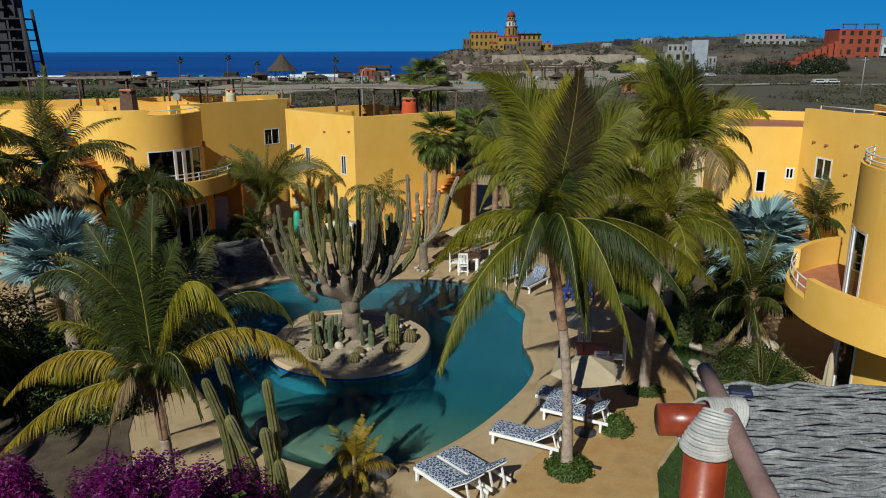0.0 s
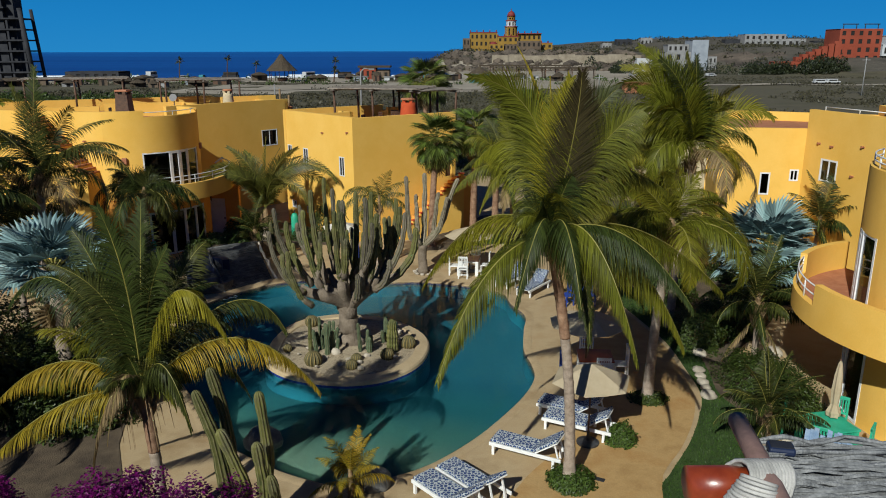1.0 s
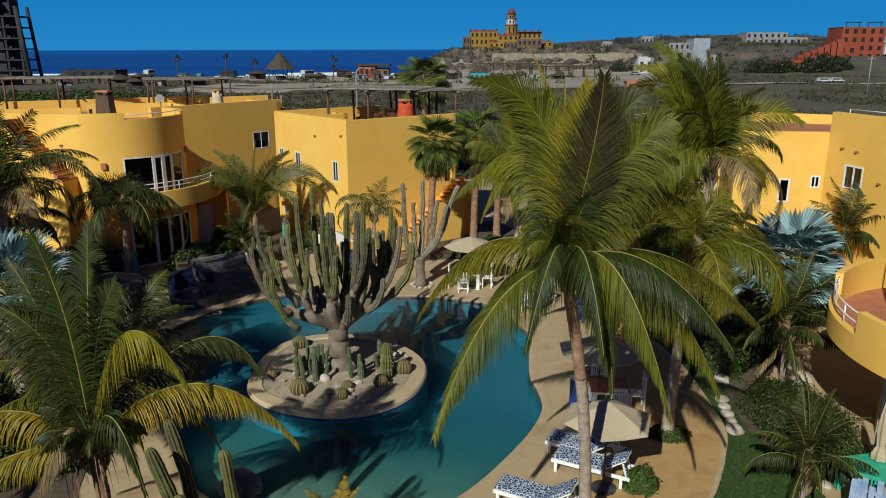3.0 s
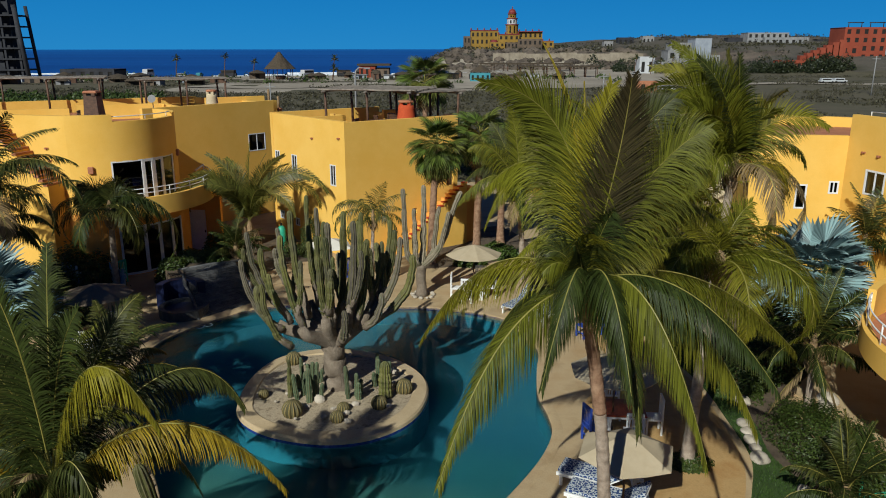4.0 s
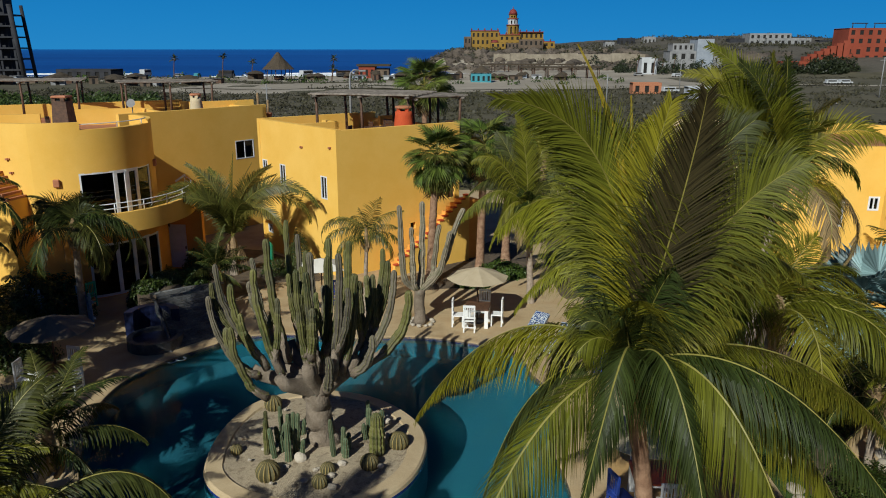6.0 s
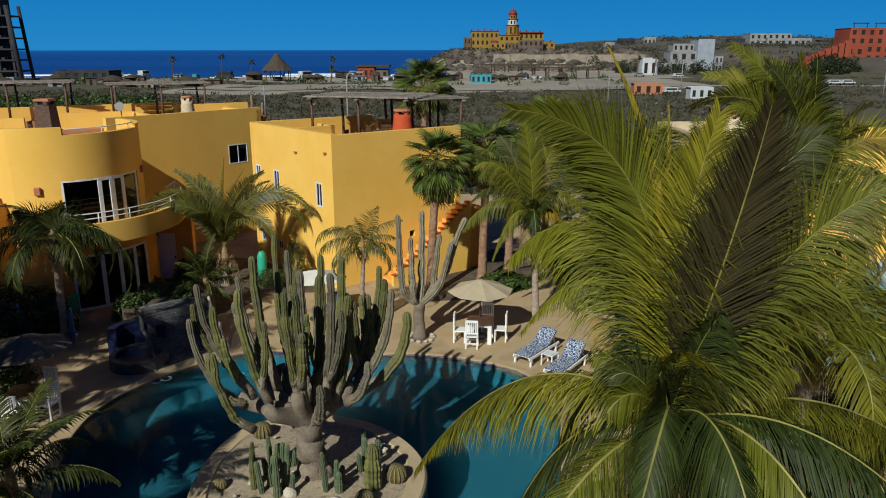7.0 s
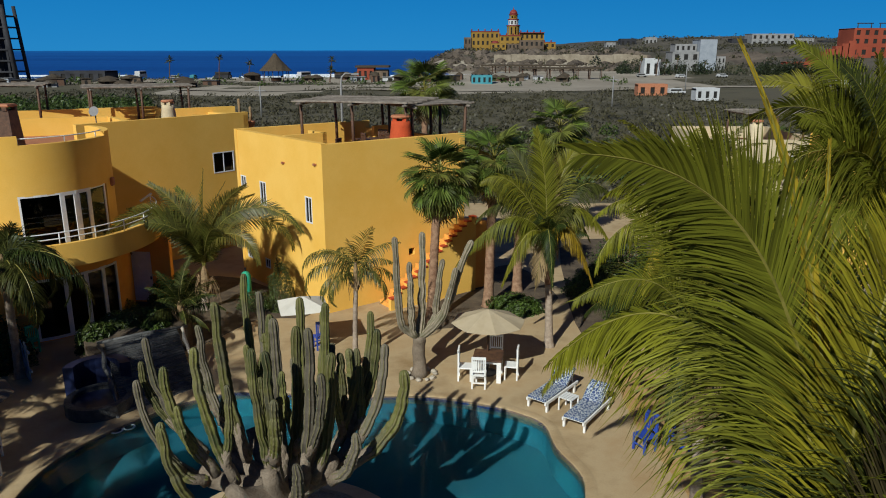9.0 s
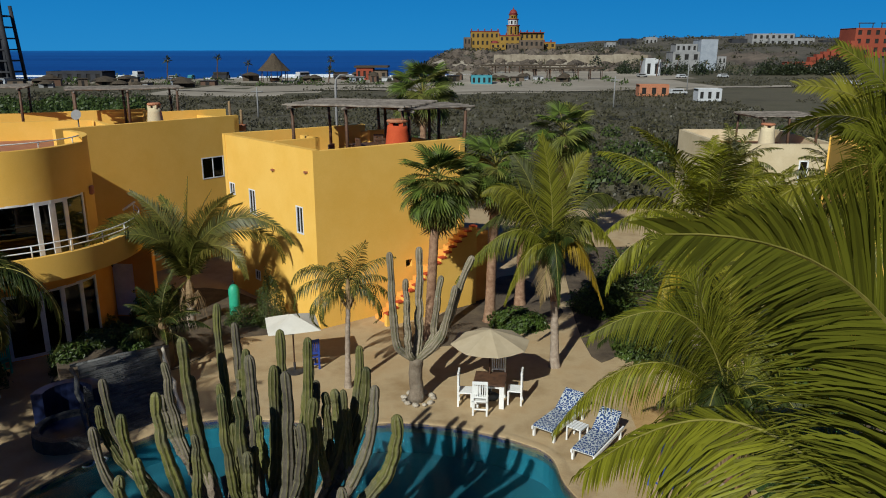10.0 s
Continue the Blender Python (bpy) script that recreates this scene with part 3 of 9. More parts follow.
def pool_floor(p):
    shallow = 1 - smoothstep(16.6, 25.0, p.y + 0.15 * p.x)
    return -1.75 + 1.35 * shallow


verts, faces, slots = [], [], []
n = len(POOL)
for z in (0.0, -0.24, -2.0):
    verts += [(p.x, p.y, z) for p in POOL]
for k in range(2):
    for i in range(n):
        j = (i + 1) % n
        faces.append((k * n + i, k * n + j, (k + 1) * n + j, (k + 1) * n + i))
        slots.append(1 if k == 0 else 0)
child("basin_wall", mesh_of("basin_wall", verts, faces, [POOLWALL, TILE_BLUE], slots), pool)
fx, fy = [-10.8 + 0.5 * k for k in range(30)], [16.0 + 0.5 * k for k in range(36)]
verts = [(x, y, pool_floor(Vector((x, y, 0)))) for y in fy for x in fx]
faces = [(j * 30 + i, j * 30 + i + 1, j * 30 + 31 + i, j * 30 + 30 + i) for j in range(35) for i in range(29)]
basin = child("basin_floor", mesh_of("basin_floor", verts, faces, POOLFLOOR, smooth=True), pool)
bm = bmesh.new()
wv = {}
tri = tessellate_polygon([[Vector((p.x, p.y, 0)) for p in POOL]])
wverts = [(p.x, p.y, -0.07) for p in POOL]
water = child("water", mesh_of("water", wverts, [t for t in tri], WATER), pool, "clear still pool water")
bm.from_mesh(water.data)
bmesh.ops.recalc_face_normals(bm, faces=bm.faces)
if bm.faces[0].normal.z < 0:
    bmesh.ops.reverse_faces(bm, faces=bm.faces)
bm.to_mesh(water.data)
bm.free()
water.visible_shadow = False

# coping: one rounded band round the water
verts, faces = [], []
for d, z in ((0.0, -0.05), (-0.0, 0.004), (-0.03, 0.016), (-0.22, 0.014), (-0.3, 0.004)):
    verts += [(p.x, p.y, z) for p in inset(POOL, d)]
for k in range(4):
    for i in range(n):
        j = (i + 1) % n
        faces.append((k * n + i, k * n + j, (k + 1) * n + j, (k + 1) * n + i))
child("coping", mesh_of("coping", verts, faces, DECK, smooth=True), pool, "rounded tan concrete coping")


isle = thing("planted_island", "raised oval island bed of pale gravel in the pool", "island")
m_ = len(ISLE)
verts, faces, slots = [], [], []
for k, (d, z) in enumerate(((0.0, -1.8), (0.0, -0.03), (0.0, 0.05), (0.02, 0.13), (0.07, 0.18), (0.46, 0.2), (0.5, 0.14))):
    verts += [(p.x, p.y, z) for p in inset(ISLE, d)]
for k in range(6):
    for i in range(m_):
        j = (i + 1) % m_
        faces.append((k * m_ + i, k * m_ + j, (k + 1) * m_ + j, (k + 1) * m_ + i))
        slots.append(k if k < 2 else 2)
child("rim", mesh_of("rim", verts, faces, [POOLWALL, TILE_BLUE, COPING], slots), isle, "smooth pale concrete rim over blue tiles")
# gravel bed, gently mounded
bed = inset(ISLE, 0.48)
verts, faces = [], []
cx, cy = -3.3, 25.0
for k in range(9):
    s = k / 8
    for p in bed:
        x, y = cx + (p.x - cx) * (1 - s), cy + (p.y - cy) * (1 - s)
        h = 0.15 + 0.16 * smoothstep(0, 1, s) + 0.05 * noise.noise(Vector((x * 2.2, y * 2.2, 0)))
        verts.append((x, y, h))
for k in range(8):
    for i in range(m_):
        j = (i + 1) % m_
        faces.append((k * m_ + i, k * m_ + j, (k + 1) * m_ + j, (k + 1) * m_ + i))
child("gravel_bed", mesh_of("gravel_bed", verts, faces, SAND, smooth=True), isle, "pale sandy gravel")

# stained path, lawn and planting beds
stain = [(3.2, 14.5), (5.0, 15.6), (5.55, 17.15), (6.48, 18.57), (7.3, 20.2), (7.75, 21.7), (7.85, 23.4), (7.9, 25.6), (7.4, 28.5), (6.8, 31.5), (6.4, 36), (5.5, 36), (5.2, 31), (5.6, 27), (4.2, 24.5), (4.3, 21.5), (3.9, 19.6), (3.0, 18.2), (1.9, 16.6), (1.2, 14.5)]
tagged(slab("pavement_stained", smooth_loop(stain, 4), -0.05, 0.012, PATH_STAIN), "ochre-stained concrete garden path", "path", kind="structure")
lawn_line = smooth_loop([(5.2, 13.5), (5.3, 16.3), (5.75, 17.2), (6.65, 18.6), (7.45, 20.2), (7.95, 21.6), (8.05, 23.5), (8.05, 25.8), (7.6, 28.5), (7.1, 31.5), (8.6, 31.8), (9.0, 28.0), (8.9, 25.0), (8.7, 23.0), (8.5, 21.5), (8.9, 19.8), (9.1, 18.2), (9.3, 16.5), (9.4, 13.5)], 4)
tagged(slab("lawn", lawn_line, -0.05, 0.03, GRASS), "mown green lawn beside the path", "lawn", kind="structure")
for k, line in enumerate(([(8.6, 31.8), (9.0, 28.0), (8.9, 25.0), (8.7, 23.0), (8.5, 21.5), (8.9, 19.8), (9.6, 18.9), (11.2, 20.6), (11.2, 23.5), (10.3, 24.8), (12.5, 27.5), (16, 34), (11, 36), (8.0, 36)],
                          [(-36, 12), (-9.5, 13.5), (-8.6, 18.5), (-10.4, 22.5), (-11.8, 24.6), (-14.5, 25.4), (-18, 26), (-36, 27)],
                          [(-12.6, 35.0), (-10.8, 35.2), (-9.0, 36.5), (-7.6, 39.2), (-5.6, 39.9), (-9.6, 44.6), (-13, 44), (-13.2, 39)],
                          [(-1.6, 38.6), (1.2, 38.8), (2.6, 39.6), (4.6, 42.0), (3.0, 47), (0.9, 44)], [(4.9, 37.5), (6.2, 38.2), (9.5, 44), (16, 50), (7, 52), (5.2, 44)])):
    tagged(slab("planting_bed", smooth_loop(line, 3), -0.05, 0.02, SOIL), "dark soil planting bed", "planting bed", kind="structure")


# ---- houses ----
def rail(parent, pts, z0, z1, material, post_every=1.0, bars=2):
    """A low tubular rail along points: posts and long bars."""
    pts = [Vector((p[0], p[1], 0)) for p in pts]
    for k in range(bars):
        z = z1 - (z1 - z0) * 0.5 * k
        tubed("rail_bar", [p + Vector((0, 0, z)) for p in pts], 0.022, material, parent, 6)
    far = 0.0
    last = None
    for p in pts:
        if last is None or (p - last).length >= post_every:
            tubed("rail_post", [p + Vector((0, 0, z0 - 0.02)), p + Vector((0, 0, z1 + 0.02))], 0.022, material, parent, 6)
            last = p


def arc_pts(c, r, a0, a1, n):
    return [(c[0] + r * math.cos(radians(a0 + (a1 - a0) * k / n)), c[1] + r * math.sin(radians(a0 + (a1 - a0) * k / n))) for k in range(n + 1)]


def spout(f, u, z, parent, name="scupper"):
    bm = bmesh.new()
    ubox(bm, f, u - 0.045, u + 0.045, z - 0.04, z + 0.04, -0.02, 0.09)
    ubox(bm, f, u + 0.07, u + 0.12, z - 0.02, z + 0.04, -0.02, 0.06)
    part(name, bm, TERRACOTTA, parent)


def wall_lamp(f, u, z, parent):
    bm = bmesh.new()
    ubox(bm, f, u - 0.12, u + 0.12, z - 0.16, z + 0.16, 0.0, 0.13)
    bmesh.ops.bevel(bm, geom=bm.edges[:], offset=0.03, segments=1, affect="EDGES")
    part("wall_lamp", bm, TERRACOTTA, parent, "clay wall lamp")


def chimney(name, x, y, z0, z1, r0, r1, material, label, square=False):
    ob = thing(name, label, "chimney")
    bm = bmesh.new()
    sides = 4 if square else 14
    pts, rad = [], []
    for k in range(9):
        s = k / 8
        pts.append((x, y, z0 + (z1 - z0) * s))
        rad.append(r0 + (r1 - r0) * s ** 0.8)
    tube(bm, pts, rad, sides)
    part("chimney_shaft", bm, material, ob, smooth=not square)
    for a in range(4):
        bm = bmesh.new()
        q = a * math.pi / 2 + 0.6
        box(bm, -0.085, 0.085, -0.085, 0.085, 0, 0.15, pose(x + r1 * 0.72 * math.cos(q), y + r1 * 0.72 * math.sin(q), z1 - 0.01))
        part("cap_post", bm, material, ob)
    bm = bmesh.new()
    tube(bm, [(x, y, z1 + 0.14), (x, y, z1 + 0.19), (x, y, z1 + 0.24)], [r1 * 1.05, r1 * 1.08, r1 * 0.95], sides)
    part("cap", bm, TERRACOTTA, ob, "clay cap slab")
    bm = bmesh.new()
    tube(bm, [(x, y, z1 + 0.005), (x, y, z1 + 0.05)], [r1 * 0.62, r1 * 0.62], 10)
    part("flue", bm, DARKVOID, ob)
    return ob


def stick_roof(parent, p0, p1, width, z, seed, tilt=0.0, every=0.085):
    """A canopy of rough round sticks laid side by side over two beams."""
    rng = random.Random(seed)
    p0, p1 = Vector((*p0, 0)), Vector((*p1, 0))
    d = (p1 - p0).normalized()
    s = Vector((-d.y, d.x, 0))
    verts, faces = [], []
    n = int(width / every)
    for k in range(n):
        o = s * (k * every)
        r = rng.uniform(0.03, 0.05)
        a, b = -rng.uniform(0.1, 0.45), (p1 - p0).length + rng.uniform(0.1, 0.45)
        base = len(verts)
        m = 6
        for i in range(m + 1):
            u = a + (b - a) * i / m
            c = p0 + d * u + o + s * rng.uniform(-0.02, 0.02) + Vector((0, 0, z + tilt * k * every / width + 0.03 + rng.uniform(-0.012, 0.03)))
            for q in range(5):
                t = q * math.tau / 5
                verts.append(c + s * (r * math.cos(t)) + Vector((0, 0, r * math.sin(t))))
        for i in range(m):
            for q in range(5):
                faces.append((base + i * 5 + q, base + i * 5 + (q + 1) % 5, base + i * 5 + 5 + (q + 1) % 5, base + i * 5 + 5 + q))
    ob = child("stick_roof", mesh_of("stick_roof", verts, faces, GREYWOOD), parent, "rough weathered sticks laid side by side")
    tagged(ob, kind="stuff")


def pergola(name, p0, p1, width, z0, z1, seed, label, posts=3):
    ob = thing(name, label, "pergola")
    rng = random.Random(seed)
    p0v, p1v = Vector((*p0, 0)), Vector((*p1, 0))
    d = (p1v - p0v).normalized()
    s = Vector((-d.y, d.x, 0))
    for e in (0.15, width - 0.15):
        for k in range(posts):
            q = p0v + (p1v - p0v) * (k / (posts - 1)) + s * e
            j = [Vector((rng.uniform(-0.03, 0.03), rng.uniform(-0.03, 0.03), 0)) for _ in range(3)]
            tubed("post", [q + j[0] + Vector((0, 0, z0)), q + j[1] + Vector((0, 0, (z0 + z1) / 2)), q + j[2] + Vector((0, 0, z1))], [0.075, 0.07, 0.062], DARKWOOD, ob, 8)
    for k in range(posts):
        q = p0v + (p1v - p0v) * (k / (posts - 1))
        tubed("beam", [q - s * 0.25 + Vector((0, 0, z1 + 0.03)), q + s * (width / 2) + Vector((0, 0, z1 + 0.05)), q + s * (width + 0.25) + Vector((0, 0, z1 + 0.02))], 0.06, GREYWOOD, ob, 7)
    stick_roof(ob, p0, p1, width, z1 + 0.1, seed + 1)
    return ob


def house_mid():
    """The box-shaped house with the outside stair."""
    A, C, R = Vector((-9.75, 45.4)), Vector((-4.9, 40.0)), Vector((0.6, 44.25))
    D = A + (R - C)
    h = thing("house", "two-storey ochre stucco house with a parapet roof terrace", "house")
    f, ln = straight(A, C)
    holes = [(0.40, 0.86, 4.26, 4.75), (2.16, 2.66, 3.68, 4.70), (5.91, 6.38, 3.55, 4.58), (0.60, 1.03, 0.98, 1.40), (2.26, 2.66, 0.85, 1.25)]
    wall("wall", (f, ln), -0.4, 6.78, 0.28, holes, STUCCO, h)
    for k, (a, b, c, d) in enumerate(holes):
        window("window", f, a, b, c, d, h, 1 if b - a > 0.3 else 0, 0.032, 0.012, None, 0.04)
    spout(f, 4.3, 5.75, h), spout(f, 6.75, 5.95, h)
    f2, ln2 = straight(C, R)
    holes2 = [(3.95, 4.25, 1.75, 2.05), (6.2, 6.95, 3.0, 4.9)]
    wall("wall", (f2, ln2), -0.4, 6.74, 0.28, holes2, STUCCO, h)
    bm = bmesh.new()
    ubox(bm, f2, 6.25, 6.9, 3.02, 4.85, -0.2, -0.12)
    part("door", bm, DARKWOOD, h, "dark wooden upper door")
    bm = bmesh.new()
    ubox(bm, f2, 3.95, 4.25, 1.75, 2.05, -0.27, -0.2)
    part("wall_niche", bm, DARKVOID, h)
    f3, ln3 = straight(R, D)
    wall("wall", (f3, ln3), -0.4, 6.5, 0.28, (), STUCCO, h)
    f4, ln4 = straight(D, A)
    wall("wall", (f4, ln4), -0.4, 6.8, 0.28, (), STUCCO, h)
    ins = [A, C, R, D]
    cen = (A + C + R + D) / 4
    slab("roof", [cen + (p - cen) * 0.985 for p in ins], 5.45, 5.72, TERRACOTTA, h, "terracotta roof terrace floor")
    # inner stub walls of the terrace
    d = (R - C).normalized()
    s = Vector((-d.y, d.x))
    for u, v, w, z in ((0.35, 3.9, 2.0, 6.72), (4.6, 3.6, 1.9, 6.9)):
        p = C + d * u + s * v
        q = p + d * w
        g, gl = straight(p, q)
        wall("parapet", (g, gl), 5.7, z, 0.2, (), STUCCO, h)
        g, gl = straight(q, q + s * 1.4)
        wall("parapet", (g, gl), 5.7, z, 0.2, (), STUCCO, h)
    # outside stair along the stair wall, rising from the corner to the upper door
    stair = thing("staircase", "orange stucco outside stair with stepped side wall", "staircase")
    u0, n, rise, run = 2.3, 17, 0.177, 0.26
    for k in range(n):
        bm = bmesh.new()
        ubox(bm, f2, u0 + k * run, u0 + (k + 1) * run + (0.02 if k < n - 1 else 0.6), -0.1, (k + 1) * rise, 0.22, 1.12)
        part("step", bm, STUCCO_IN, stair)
    for k in range(n):
        bm = bmesh.new()
        ubox(bm, f2, u0 - 0.15 + k * run, u0 - 0.15 + (k + 1) * run, -0.1, (k + 1) * rise + 0.3, 1.122, 1.3)
        part("balustrade_step", bm, STUCCO, stair)
        bm = bmesh.new()
        ubox(bm, f2, u0 - 0.15 + k * run, u0 - 0.15 + (k + 1) * run, (k + 1) * rise + 0.302, (k + 1) * rise + 0.36, 1.09, 1.33)
        part("coping_step", bm, RED_STUCCO, stair)
    return f2


front_mid = house_mid()

# terrace furniture and pergola on the middle house
pergola("pergola", (-6.5, 44.2), (-1.9, 42.95), 3.9, 5.72, 7.95, 21, "roof-terrace pergola of dark posts and rough grey sticks")
pergola("pergola", (-1.55, 43.35), (0.7, 44.6), 2.6, 5.72, 7.85, 31, "small pergola of dark posts and rough sticks", 2)
chimney("chimney", -2.1, 43.3, 5.72, 7.35, 0.64, 0.40, RED_STUCCO, "tapered red stucco chimney with clay cap")


def house_west():
    """The house with the round stair tower and curved balcony."""
    h = thing("house", "ochre stucco house with a rounded front and curved balcony", "house")
    c, r = (-16.5, 40.0), 3.25
    f, ln = arc(c, r, -93, 62)
    deg = lambda a: radians(a + 93) * r
    up = (deg(-62), deg(1), 3.22, 5.27)
    step = 0.2
    wall("wall", (f, ln), 2.6, 7.05, 0.26, [up], STUCCO, h, step)
    bm = bmesh.new()
    shell(bm, f, deg(-58), 7.05, 7.35, 0.26, (), step)
    part("parapet", bm, STUCCO, h, "", True).data.set_sharp_from_angle(angle=radians(35))
    g, gl = arc(c, r, 8, 62)
    bm = bmesh.new()
    shell(bm, g, gl, 7.05, 7.2, 0.26, (), step)
    part("parapet", bm, STUCCO, h, "", True).data.set_sharp_from_angle(angle=radians(35))
    rail(h, arc_pts(c, r - 0.12, -58, 8, 14), 7.08, 7.26, WHITE, 1.4, 1)
    # glazed doors of the upper floor: a fixed dark pane, a pair of white doors, a side pane
    window("sliding_door", f, up[0], deg(-38), up[2], up[3], h, 0, 0.05)
    window("glazed_door", f, deg(-38), deg(-28), up[2], up[3], h, 0, 0.11)
    window("glazed_door", f, deg(-28), deg(-18), up[2], up[3], h, 0, 0.11)
    window("sliding_door", f, deg(-18), deg(-2), up[2], up[3], h, 0, 0.05)
    wall_lamp(f, deg(-77), 4.95, h), wall_lamp(f, deg(10), 5.25, h)
    # ground floor, a little wider, under the balcony
    f0, l0 = arc(c, 3.55, -93, 62)
    dg = lambda a: radians(a + 93) * 3.55
    lows = [(dg(-62), dg(-8), 0.05, 2.3)]
    # shaded ground floor: its orange glow is put into the wall colour
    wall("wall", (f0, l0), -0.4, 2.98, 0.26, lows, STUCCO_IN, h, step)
    for a, b in ((-62, -44), (-44, -32), (-32, -20), (-20, -8)):
        window("glazed_door", f0, dg(a), dg(b), 0.05, 2.3, h, 0, 0.08)
    f1, l1 = straight((-13.6, 41.35), (-11.55, 41.2))
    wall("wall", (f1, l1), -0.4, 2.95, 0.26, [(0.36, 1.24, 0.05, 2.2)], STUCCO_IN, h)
    bm = bmesh.new()
    ubox(bm, f1, 0.36, 1.24, 0.05, 2.2, -0.14, -0.09)
    door = part("door", bm, WHITE, h, "white panelled door")
    bm = bmesh.new()
    ubox(bm, f1, 1.12, 1.17, 1.0, 1.12, -0.09, -0.03)
    part("door_handle", bm, STEEL, door)
    # balcony
    b_out = arc_pts(c, 4.77, -80, 46, 30)
    slab("balcony_floor", b_out + arc_pts(c, 3.0, 46, -80, 30), 2.96, 3.2, STUCCO, h)
    bo, bl = arc(c, 4.85, -80, 46)
    bm = bmesh.new()
    shell(bm, bo, bl, 2.955, 3.8, 0.2, (), step)
    part("balcony_wall", bm, STUCCO, h, "", True).data.set_sharp_from_angle(angle=radians(35))
    rail(h, arc_pts(c, 4.75, -78, 40, 24), 3.8, 4.2, WHITE, 1.0, 2)
    e = arc_pts(c, 4.75, 46, 47, 1)[0]
    boxed("rail_end", -0.05, 0.05, -0.3, 0.3, -0.04, 0.04, WHITE, h, "white rail end", pose(e[0], e[1], 4.05, 28, 0, -44), 0.015)
    # left wing, bright in the sun
    K = Vector((c[0] + r * math.cos(radians(-93)), c[1] + r * math.sin(radians(-93))))
    L = Vector((-27.0, 39.3))
    g, gl = straight(L, K)
    wins = [(gl - 1.5, gl - 1.1, 4.6, 4.8), (gl - 3.4, gl - 2.6, 3.3, 4.5)]
    wall("wall", (g, gl), -0.4, 7.33, 0.28, wins, STUCCO, h)
    window("window", g, *wins[1], h, 1)
    spout(g, gl - 1.1, 5.9, h), spout(g, gl - 1.0, 5.35, h)
    # outside stair with tiled treads on the sunny wing
    for k in range(15):
        u, z = gl - 0.42 - k * 0.2, 4.38 + k * 0.186
        bm = bmesh.new()
        ubox(bm, g, u - 0.22, u, z, z + 0.1, 0.0, 1.0)
        part("tread", bm, TERRACOTTA, h, "terracotta stair tread")
        bm = bmesh.new()
        ubox(bm, g, u - 0.2, u, -0.3, z - 0.002, 0.0, 0.95)
        part("stair_block", bm, STUCCO, h)
    # rear wing behind the tower
    W0, W1 = Vector((-16.4, 44.5)), Vector((-10.75, 51.56))
    d = (W1 - W0).normalized()
    g, gl = straight(W0, W1)
    o = 1.28
    hole = (5.45 + o, 6.68 + o, 4.07, 5.1)
    wall("wall", (g, gl), -0.4, 7.05, 0.28, [hole], STUCCO, h)
    window("window", g, *hole, h, 1, 0.035, 0.012)
    s = Vector((-d.y, d.x))
    E = W1 + s * 9
    g, gl = straight(W1, E)
    wall("wall", (g, gl), -0.4, 6.9, 0.28, (), STUCCO, h)
    F = L + s * 9 + Vector((1.0, 3.5))
    g, gl = straight(E, F)
    wall("wall", (g, gl), -0.4, 6.95, 0.28, (), STUCCO, h)
    g, gl = straight(F, L)
    wall("wall", (g, gl), -0.4, 7.1, 0.28, (), STUCCO, h)
    mid = Vector((-18.5, 46.5))
    rim = [mid + (p - mid) * 0.972 for p in [L, K]] + [Vector(p) for p in arc_pts(c, r - 0.15, -90, 55, 16)] + [mid + (p - mid) * 0.955 for p in [W0, W1, E, F]]
    slab("roof", [(p.x, p.y) for p in rim], 5.9, 6.15, TERRACOTTA, h, "terracotta roof terrace")
    # stub parapets on the roof
    for p, q, z in (((-21.5, 47.6), (-17.2, 49.4), 7.0), ((-17.2, 49.4), (-15.2, 46.8), 6.98), ((-15.4, 52.0), (-12.2, 54.3), 7.15), ((-24.5, 43.2), (-20.4, 44.6), 7.05)):
        g, gl = straight(p, q)
        wall("parapet", (g, gl), 6.14, z, 0.22, (), STUCCO, h)
    return h


house_west()
pergola("pergola", (-19.0, 51.6), (-14.6, 53.9), 3.2, 6.15, 8.15, 41, "roof pergola of dark posts with a grey stick cover")
pergola("pergola", (-28.0, 50.4), (-22.4, 52.6), 3.4, 6.15, 8.25, 51, "wide roof pergola of dark posts and grey sticks")
chimney("chimney", -14.25, 49.7, 6.0, 7.55, 0.5, 0.3, CREAM, "tapered cream stucco chimney with clay cap")
chimney("chimney", -17.3, 41.0, 6.1, 7.95, 0.62, 0.44, DARKWOOD, "square dark brown roof chimney", True)
for x, y, h in ((-11.6, 53.0, 1.2), (-10.9, 52.6, 0.8)):
    pot = thing("potted_cactus", "slim column cactus in a clay pot on the roof edge", "potted plant", m=Matrix.Translation((x, y, 6.15)))
    tubed("pot", [(0, 0, 0), (0, 0, 0.28), (0, 0, 0.34)], [0.17, 0.24, 0.25], TERRACOTTA, pot, 12, "clay pot")
    tubed("stem", [(0, 0, 0.3), (0.01, 0, 0.3 + h * 0.5), (0, 0.01, 0.26 + h), (0, 0, 0.3 + h)], [0.07, 0.08, 0.07, 0.02], FIBRE, pot, 9)
dish = thing("satellite_dish", "small grey satellite dish on a short mast", "dish")
tubed("mast", [(-17.3, 48.3, 6.15), (-17.3, 48.3, 7.15)], 0.03, STEEL, dish)
bm = bmesh.new()
tube(bm, [(-17.3, 48.16, 7.35), (-17.3, 48.22, 7.33), (-17.3, 48.27, 7.32)], [0.24, 0.2, 0.05], 16)
part("reflector", bm, GREYCONC, dish)


